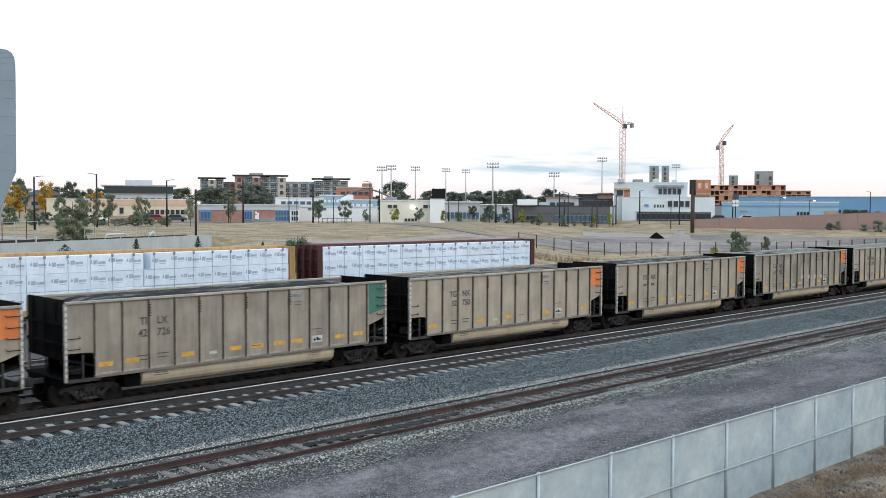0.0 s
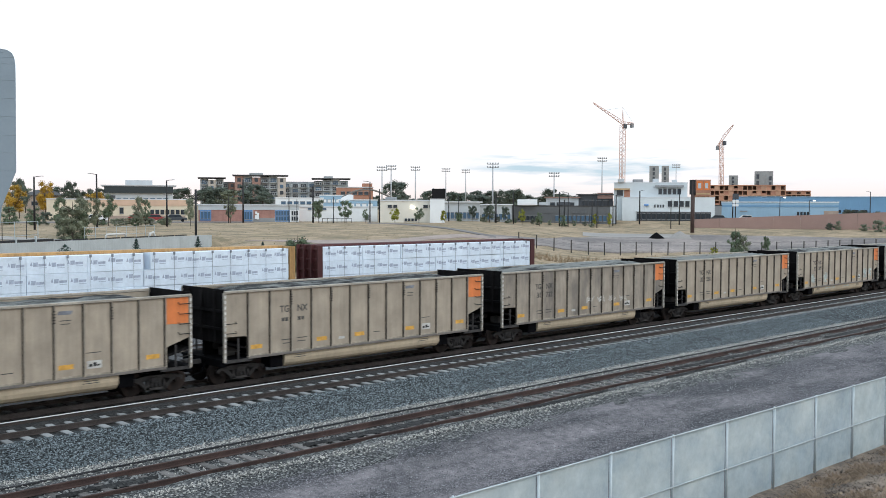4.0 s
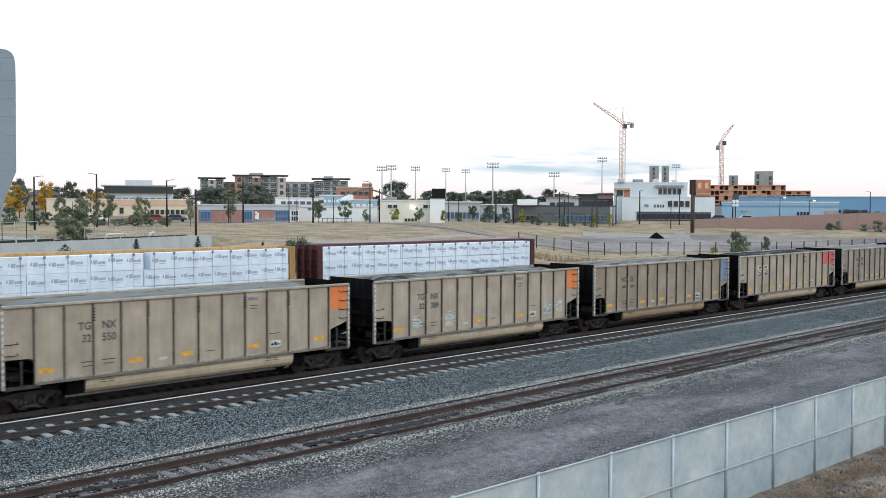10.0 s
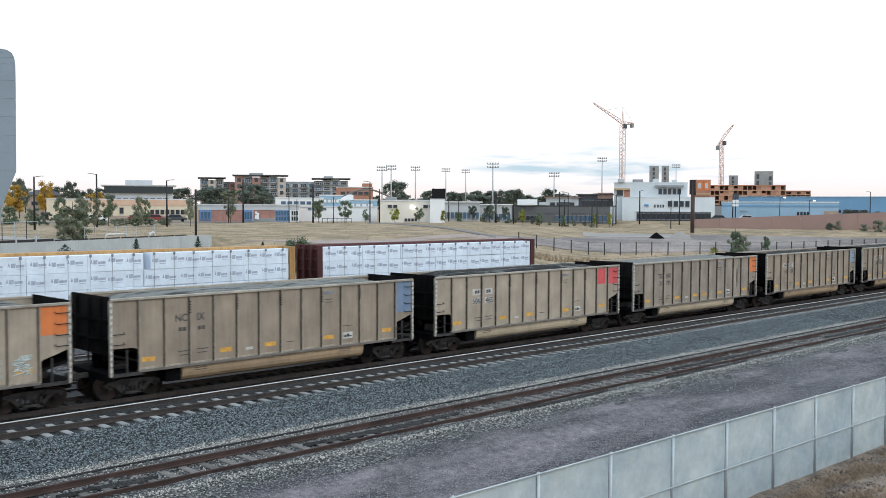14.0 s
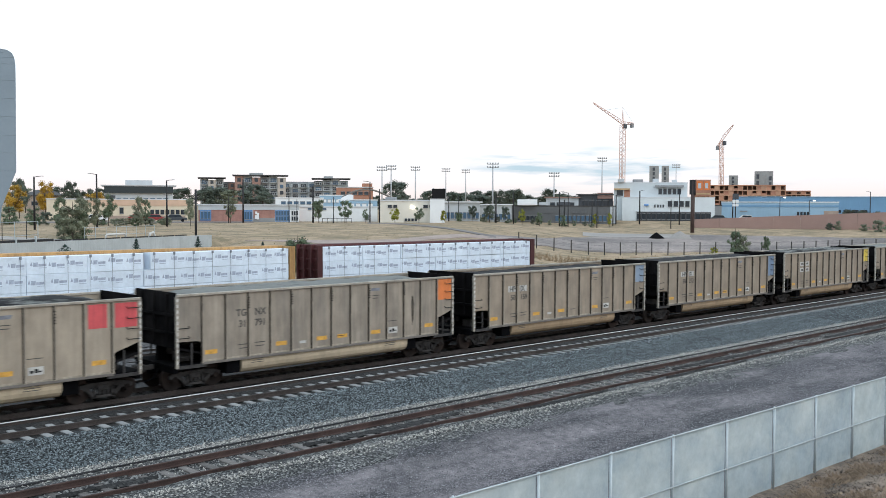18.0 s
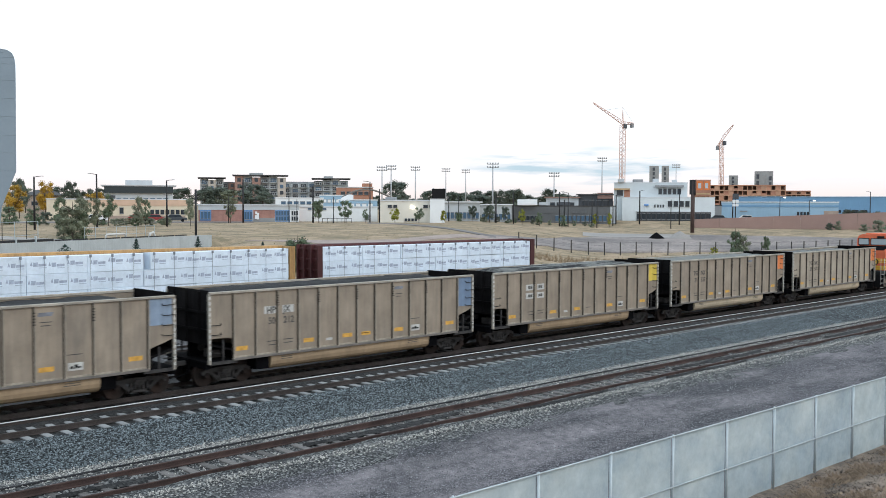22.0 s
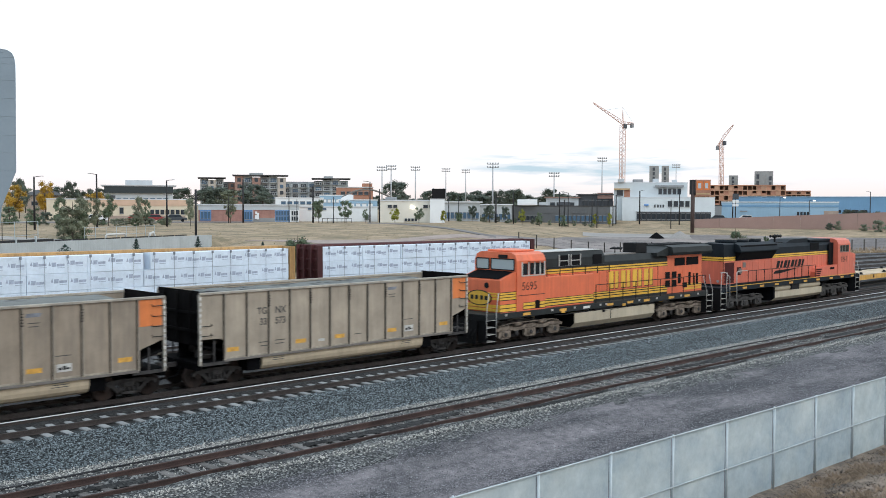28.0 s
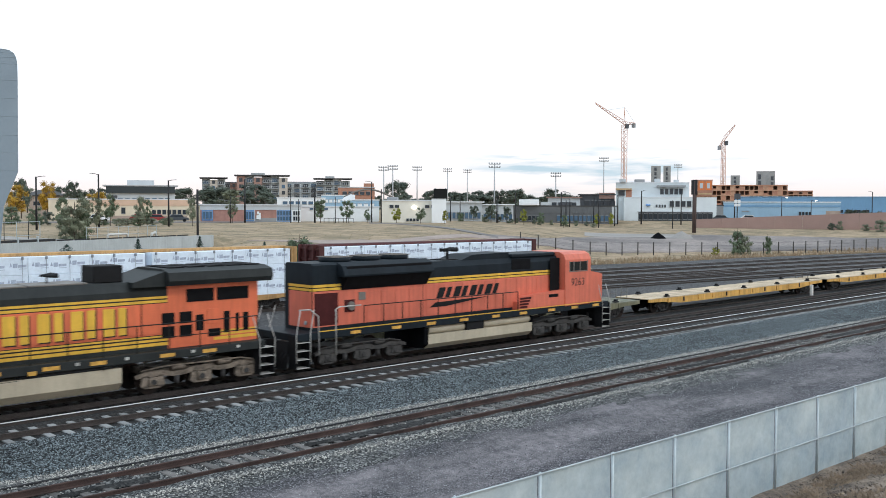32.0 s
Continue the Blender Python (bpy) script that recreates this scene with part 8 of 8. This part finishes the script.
def car(x, y, turn, color, label):
    c = thing("parked_car", label, "car", pose(x, y, terrain(x, y) + 0.1, 0, 0, turn), group="parked cars")
    bm = bmesh.new()
    prism(bm, [(-2.2, 0.3), (2.2, 0.3), (2.2, 0.85), (1.3, 0.95), (0.8, 1.5), (-1.2, 1.55), (-1.9, 0.98), (-2.2, 0.9)], -0.88, 0.88)
    part("body", bm, color, c)
    bm = bmesh.new()
    prism(bm, [(-1.6, 1.0), (1.1, 1.0), (0.72, 1.42), (-1.15, 1.46)], -0.9, 0.9)
    part("window", bm, T_GLASS, c)
    for a in (-1.35, 1.35):
        for b in (-0.86, 0.86):
            bm = bmesh.new()
            tube(bm, (a, b - 0.1, 0.33), (a, b + 0.1, 0.33), 0.33, 12)
            part("wheel", bm, M_BLACK, c)


CAR_RED, CAR_WHITE, CAR_DARK = mat("red_car_paint", (0.28, 0.03, 0.03), 0.3), mat("white_car_paint", (0.7, 0.7, 0.7), 0.3), mat("dark_car_paint", (0.05, 0.06, 0.07), 0.3)
for x, y, turn, m, lab in ((*polar(27.2, 216), -26, CAR_RED, "red parked car by the shops"), (*polar(28.1, 214), -26, CAR_RED, "red parked car by the shops"), (*polar(29.2, 212), -27, CAR_DARK, "dark parked car by the shops"), (*polar(25.0, 215), -25, CAR_WHITE, "white parked car by the shops"),
                           (228.0, 96.0, -58, CAR_DARK, "dark parked car by the modern hall"), (235.0, 92.0, -58, CAR_WHITE, "white parked car by the modern hall")):
    car(x, y, turn, m, lab)

# scoreboard beyond the cream depot, lamps that are already lit
sb = thing("scoreboard", "black sports scoreboard on two posts", "scoreboard", pose(221.5, 193.2, 3.5, 0, 0, -44))
bm = bmesh.new()
box(bm, -2.2, 2.2, 0, 0.5, 5.2, 9.0, 0.05)
part("board", bm, M_BLACK, sb)
for x in (-1.7, 1.7):
    bm = bmesh.new()
    tube(bm, (x, 0.25, -0.2), (x, 0.25, 9.2), 0.16, 8)
    part("post", bm, T_STEEL, sb)
M_LAMP = glow("lit_lamp", (1.0, 0.93, 0.82), 4.0)
bm = bmesh.new()
bmesh.ops.create_uvsphere(bm, u_segments=14, v_segments=8, radius=0.5)
bmesh.ops.scale(bm, vec=(1, 0.35, 0.8), verts=bm.verts)
solid("wall_lamp", bm, M_LAMP, "lit round wall lamp on the off-white depot", "wall lamp", m=pose(142.0, 119.3, 6.7, 0, 0, -42.5))
for x, y, z in ((259.7, 94.2, 9.55), (263.1, 87.3, 8.75)):
    bm = bmesh.new()
    bmesh.ops.create_uvsphere(bm, u_segments=10, v_segments=6, radius=0.24)
    bmesh.ops.scale(bm, vec=(1.3, 1.3, 0.5), verts=bm.verts)
    solid("street_light_globe", bm, M_LAMP, "lit street lamp head", "lamp", m=pose(x, y, z))


def rail_fence():
    f = thing("bike_rail", "dark low steel rail before the white hall", "railing", pose(126.6, 125.6, terrain(126.6, 125.6), 0, 0, -38.5))
    for i in range(7):
        bm = bmesh.new()
        tube(bm, (-3 + i, 0, -0.2), (-3 + i, 0, 0.95), 0.05, 6)
        part("post", bm, M_STRAP, f)
    bm = bmesh.new()
    tube(bm, (-3, 0, 0.95), (3, 0, 0.95), 0.05, 6)
    part("rail", bm, M_STRAP, f)


rail_fence()
building("roofed_annex", "low white annex with a pale flat roof", (148.0, 168.0, -35.5), 12.0, 9.0, 8, T_WHITE, T_WHITE, wins=[(0.1, 0.9, 0.66, 0.85, 6, 1, T_BLUEGLASS)])
building("roofed_annex", "low white annex with a pale flat roof", (163.0, 163.0, -40.5), 10.0, 8.6, 8, T_SKYBLUE, T_WHITE, wins=[(0.1, 0.9, 0.62, 0.82, 5, 1, T_WHITE)])

# pale path and pipe railing at the west end of the rise
lot("footpath", [(polar(b, 124 + 6 * smooth(23.6, 19, b)), polar(b, 129 + 10 * smooth(23.6, 19, b))) for b in [17 + 0.5 * i for i in range(15)]], M_CONCPAD, "pale concrete footpath", 0.08)


def path_railing():
    x0, y0 = polar(19.6, 122)
    x1, y1 = polar(22.0, 131)
    z = terrain(x0, y0)
    ang = math.degrees(math.atan2(y1 - y0, x1 - x0))
    n = math.hypot(x1 - x0, y1 - y0)
    f = thing("pipe_railing", "pale pipe railing on dark posts beside the footpath", "railing", pose(x0, y0, z, 0, 0, ang))
    for i in range(5):
        bm = bmesh.new()
        tube(bm, (n * i / 4, 0, -0.3), (n * i / 4, 0, 2.3), 0.045, 6)
        part("post", bm, M_STRAP if i % 2 else M_GALV, f)
    for k in (0.6, 2.25):
        bm = bmesh.new()
        tube(bm, (0, 0, k), (n, 0, k), 0.03, 6)
        part("rail", bm, M_GALV, f)


path_railing()

# ================= trees and shrubs =================
M_BARK = mat("bark", (0.09, 0.07, 0.055), 0.95, 0, 0.3, 4)


def leafmat(name, c):
    m = mat(name, c, 0.7, 0, 0.45, 1.6, 0, 20, spec=0.2)
    return m


# the dark foliage is paled to paint in haze on far trees
LEAF = {"dark": leafmat("dark_foliage", (0.115, 0.138, 0.108)), "green": leafmat("green_foliage", (0.135, 0.175, 0.110)), "olive": leafmat("olive_foliage", (0.215, 0.235, 0.165)),
        "yellow": leafmat("yellow_foliage", (0.40, 0.24, 0.035)), "lime": leafmat("lime_foliage", (0.26, 0.27, 0.05)), "spruce": leafmat("blue_green_needles", (0.030, 0.055, 0.045))}
WORD = {"dark": "dark green", "green": "green", "olive": "olive green", "yellow": "yellow autumn", "lime": "yellow-green", "spruce": "blue-green"}


def crown_mesh(kind, seed, leaves=4200, clumps=34):
    """Uneven lumps of dense foliage wrapped in leaf quads; unit height from 0.22 to 1, unit radius about 0.4."""
    rng = random.Random(seed)
    verts, faces = [], []
    cl = []
    for _ in range(clumps):
        a, rr, z = rng.uniform(0, 6.283), math.sqrt(rng.random()) * 0.31, rng.uniform(0.27, 0.92)
        rr *= math.sin(math.pi * min(1, max(0.1, (z - 0.18) / 0.85))) ** 0.6
        cl.append((rr * math.cos(a), rr * math.sin(a), z, rng.uniform(0.065, 0.125)))
    for n, (cx, cy, cz, r) in enumerate(cl):
        k = len(verts)
        rows, cols = 4, 7
        for i in range(rows + 1):
            for j in range(cols):
                th, ph = math.pi * i / rows, 6.283 * j / cols
                q = r * 0.72 * (0.8 + 0.45 * noise.noise((i * 1.7 + n, j * 1.3, seed)))
                verts.append((cx + q * math.sin(th) * math.cos(ph), cy + q * math.sin(th) * math.sin(ph), cz + q * 0.8 * math.cos(th)))
        for i in range(rows):
            for j in range(cols):
                faces.append((k + i * cols + j, k + i * cols + (j + 1) % cols, k + (i + 1) * cols + (j + 1) % cols, k + (i + 1) * cols + j))
    for _ in range(leaves):
        cx, cy, cz, r = rng.choice(cl)
        v = Vector((rng.gauss(0, 1), rng.gauss(0, 1), rng.gauss(0, 0.8)))
        v = v.normalized() * r * rng.uniform(0.55, 1.05)
        p = Vector((cx, cy, cz)) + v
        s = rng.uniform(0.009, 0.018)
        d1 = Vector((rng.uniform(-1, 1), rng.uniform(-1, 1), rng.uniform(-1, 1))).normalized() * s
        d2 = d1.orthogonal().normalized() * s * 0.7
        k = len(verts)
        verts += [p - d1, p + d2, p + d1, p - d2]
        faces.append((k, k + 1, k + 2, k + 3))
    me = bpy.data.meshes.new("crown")
    me.from_pydata([tuple(v) for v in verts], [], faces)
    me.materials.append(LEAF[kind])
    return me


def trunk_mesh(seed):
    rng = random.Random(seed)
    bm = bmesh.new()
    tube(bm, (0, 0, -0.06), (0.01, 0, 0.42), 0.022, 7, 0.014)
    tube(bm, (0.01, 0, 0.42), (0.0, 0.02, 0.8), 0.014, 6, 0.004)
    for i in range(6):
        a, z = rng.uniform(0, 6.28), rng.uniform(0.28, 0.55)
        tube(bm, (0.008, 0, z), (0.22 * math.cos(a), 0.22 * math.sin(a), z + rng.uniform(0.12, 0.28)), 0.009, 5, 0.003)
    return mesh_of(bm, "trunk", M_BARK)


TRUNKS = [trunk_mesh(i) for i in range(3)]
CROWNS = {k: [crown_mesh(k, 10 * i + j) for j in range(3)] for i, k in enumerate(LEAF) if k != "spruce"}
COUNT = [0]


def tree(x, y, h, kind, wide=1.0, name="tree", sink=0.0, z=None):
    COUNT[0] += 1
    i = COUNT[0]
    t = thing(name, WORD[kind] + (" leafy shrub on dry ground" if name == "shrub" else " leafy street tree with slender trunk"), name, pose(x, y, (terrain(x, y) if z is None else z) - sink, 0, 0, 47 * i), group=name + "s")
    t.scale = (h * wide, h * wide, h)
    part("trunk", TRUNKS[i % 3], None, t)
    part("crown", CROWNS[kind][i % 3], None, t, m=pose(0, 0, -0.26) if name == "shrub" else pose(0, 0, 0))
    return t


def conifer(x, y, h, z, wide=0.5):
    COUNT[0] += 1
    rng = random.Random(COUNT[0])
    t = thing("conifer", "small dark blue-green spruce", "conifer", pose(x, y, z), group="conifers")
    bm = bmesh.new()
    tube(bm, (0, 0, -0.3), (0, 0, h * 0.95), 0.05, 6, 0.01)
    part("trunk", bm, M_BARK, t)
    verts, faces = [], []
    for _ in range(1100):
        zz = rng.uniform(0.05, 1.0)
        r = wide * h * (1 - zz) * rng.uniform(0.2, 1.1) + 0.03
        a = rng.uniform(0, 6.283)
        p = Vector((r * math.cos(a), r * math.sin(a), h * zz - 0.15 * r))
        d1 = Vector((math.cos(a), math.sin(a), -0.5)) * 0.11
        d2 = Vector((-math.sin(a), math.cos(a), 0.2)) * 0.05
        k = len(verts)
        verts += [tuple(p - d1), tuple(p + d2), tuple(p + d1), tuple(p - d2)]
        faces.append((k, k + 1, k + 2, k + 3))
    me = bpy.data.meshes.new("needles")
    me.from_pydata(verts, [], faces)
    me.materials.append(LEAF["spruce"])
    part("needles", me, None, t)


def plant(rows, name="tree"):
    for bearing, d, h, kind, wide in rows:
        x, y = polar(bearing, d)
        tree(x, y, h, kind, wide, name)


plant([(20.8, 235, 8.2, "yellow", 1.0), (21.1, 272, 10.6, "dark", 0.75), (22.4, 285, 9.8, "yellow", 0.8), (23.76, 288, 10.2, "dark", 0.75), (25.6, 185, 5.8, "green", 0.7), (27.2, 182, 5.4, "olive", 0.6), (27.55, 184, 4.9, "green", 0.55), (24.9, 290, 7.2, "yellow", 1.3),
       (30.0, 182, 5.2, "olive", 0.6), (23.2, 150, 5.4, "green", 0.65), (24.3, 152, 4.8, "olive", 0.55), (24.9, 153, 5.4, "olive", 0.55), (24.2, 205, 5.2, "olive", 0.8),
       (27.1, 182, 2.6, "olive", 1.3), (31.4, 385, 10.6, "dark", 1.6), (33.3, 385, 12.0, "dark", 1.5), (34.0, 380, 10.5, "dark", 1.4), (30.8, 380, 9.6, "dark", 1.5), (32.1, 372, 9.2, "olive", 1.4), (32.2, 204, 4.8, "olive", 0.8), (37.2, 203, 5.0, "green", 0.8), (38.7, 205, 4.8, "green", 0.9), (39.9, 201, 3.0, "green", 0.7),
       (41.65, 380, 13.0, "dark", 1.2), (41.6, 200, 3.2, "lime", 0.9), (43.0, 200, 3.3, "green", 0.9), (44.4, 199, 2.8, "lime", 0.8), (46.1, 236, 3.9, "dark", 0.9), (47.1, 232, 4.4, "dark", 1.0), (48.0, 234, 4.0, "dark", 0.8), (49.0, 228, 3.8, "lime", 0.7), (50.0, 228, 3.2, "green", 0.9),
       (48.5, 385, 10.0, "dark", 1.5), (50.7, 385, 10.4, "dark", 1.3), (53.2, 240, 3.3, "lime", 0.7), (54.0, 240, 3.6, "lime", 0.6), (51.3, 228, 3.0, "green", 0.8)])
rng = random.Random(21)
for i in range(34):
    b = 39.5 + i * 0.42
    x, y = polar(b, 440 + rng.uniform(-25, 40))
    tree(x, y, rng.uniform(6.5, 10.5), "dark", rng.uniform(1.2, 1.9))
for i in range(16):
    b = 16 + i * 0.9
    x, y = polar(b, 420 + rng.uniform(-25, 40))
    tree(x, y, rng.uniform(8, 11.5), rng.choice(("dark", "olive", "dark")), rng.uniform(1.2, 1.8))
for i in range(12):
    b = 58.5 + i * 1.0
    x, y = polar(b, 520 + rng.uniform(-25, 40))
    tree(x, y, rng.uniform(6, 9), "dark", rng.uniform(1.2, 1.9))
plant([(61.0, 163, 5.4, "green", 0.72), (61.4, 163.5, 4.2, "olive", 0.8), (62.6, 166, 4.3, "green", 0.5), (59.8, 161, 1.9, "lime", 1.1), (65.9, 236, 2.3, "dark", 1.4), (66.3, 238, 2.8, "olive", 0.9), (68.3, 232, 3.4, "olive", 1.3), (68.9, 228, 3.0, "green", 1.5), (67.6, 234, 2.0, "olive", 1.6),
       (66.9, 262, 4.6, "dark", 1.3), (67.6, 262, 4.4, "dark", 1.4), (68.2, 258, 4.2, "green", 0.9), (35.75, 103, 4.3, "green", 1.1), (35.95, 103.4, 4.7, "green", 1.0), (36.3, 103.5, 4.2, "green", 1.1)], "shrub")
for b, d, h, wd in ((23.35, 97, 3.8, 1.5), (27.05, 97, 4.45, 0.42), (30.4, 97, 4.7, 0.40), (34.0, 100, 3.6, 0.4)):
    x, y = polar(b, d)
    conifer(x, y, h, terrain(x, y) - 0.05, wd)
for i in range(15):
    b = 24.6 + i * 0.3 + rng.uniform(-0.1, 0.1)
    x, y = polar(b, rng.uniform(176, 200))
    tree(x, y, rng.uniform(1.0, 2.0), rng.choice(("olive", "green", "olive")), rng.uniform(1.2, 1.9), "shrub")
plant([(23.75, 127, 5.9, "olive", 0.95), (24.15, 128, 5.0, "green", 0.8), (23.3, 129, 4.2, "olive", 0.8), (21.8, 190, 4.4, "green", 1.0), (22.4, 188, 3.4, "dark", 1.0), (20.6, 196, 4.6, "green", 1.2)], "shrub")
plant([(46.5, 241, 2.2, "green", 1.0), (47.6, 242, 1.9, "dark", 1.1), (48.6, 241, 1.7, "green", 0.9), (49.6, 240, 2.1, "dark", 0.8), (50.6, 241, 1.8, "olive", 1.0), (52.0, 241, 2.0, "green", 0.8), (52.6, 243, 1.6, "dark", 1.1), (45.3, 231, 3.0, "green", 1.0), (46.8, 236, 1.8, "olive", 1.6), (48.2, 236, 1.6, "green", 1.8), (49.9, 235, 1.7, "olive", 1.8), (51.4, 236, 1.6, "green", 1.8), (53.0, 236, 1.5, "olive", 1.8)], "shrub")
M_WEED = mat("olive_weeds", (0.25, 0.21, 0.115), 0.9, 0, 0.4, 0.3)
# weeds along the yard edge and on the rise
spots = []
for _ in range(2600):
    x = rng.uniform(84, 200)
    y = yard_edge(x) + abs(rng.uniform(-0.4, 1)) ** 1.5 * 9.0
    spots.append((x, y, terrain(x, y)))
blades("yard_weeds", spots, M_STRAW, "tall dry weeds along the yard fence", 0.2, 0.75, 4, width=0.03, per=6)
spots = []
for _ in range(1500):
    b, d = rng.uniform(20, 56), rng.uniform(115, 206)
    x, y = polar(b, d)
    spots.append((x, y, terrain(x, y)))
blades("hill_weeds", spots, M_WEED, "tufts of dull weeds on the grassy rise", 0.03, 0.10, 6, width=0.05, per=5)


def motions():
    times = [2.0 * i for i in range(17)]
    for ob, x in TRAIN:
        walk(ob, [(t, pose(x - run(t), 0, 0)) for t in times])
        for ws in ob.children_recursive:
            if ws.name.startswith("wheelset"):
                roll_wheels(ws, x)


def roll_wheels(ws, x):
    """Turn a wheelset while its car is near; a row for each 75 degrees at most."""
    rows, turn, base = [(0.0, ws.matrix_basis.copy())], 0.0, ws.matrix_basis.translation.copy()
    t, dt, r = 0.0, 0.08, ws.get("radius", 0.457)
    if not (-20 < x - run(0) < 125):
        while t < 32 and not (-20 < x - run(t) < 125):
            t += dt
        rows.append((t, ws.matrix_basis.copy()))
    start = t
    while t + dt <= 32.0 and -20 < x - run(t) < 125:
        t += dt
        turn = math.degrees((run(t) - run(start)) / r)
        rows.append((t, Matrix.Translation(base) @ Euler((0, radians(-turn), 0)).to_matrix().to_4x4()))
    if t < 31.9:
        rows.append((32.0, rows[-1][1]))
    walk(ws, rows)


motions()
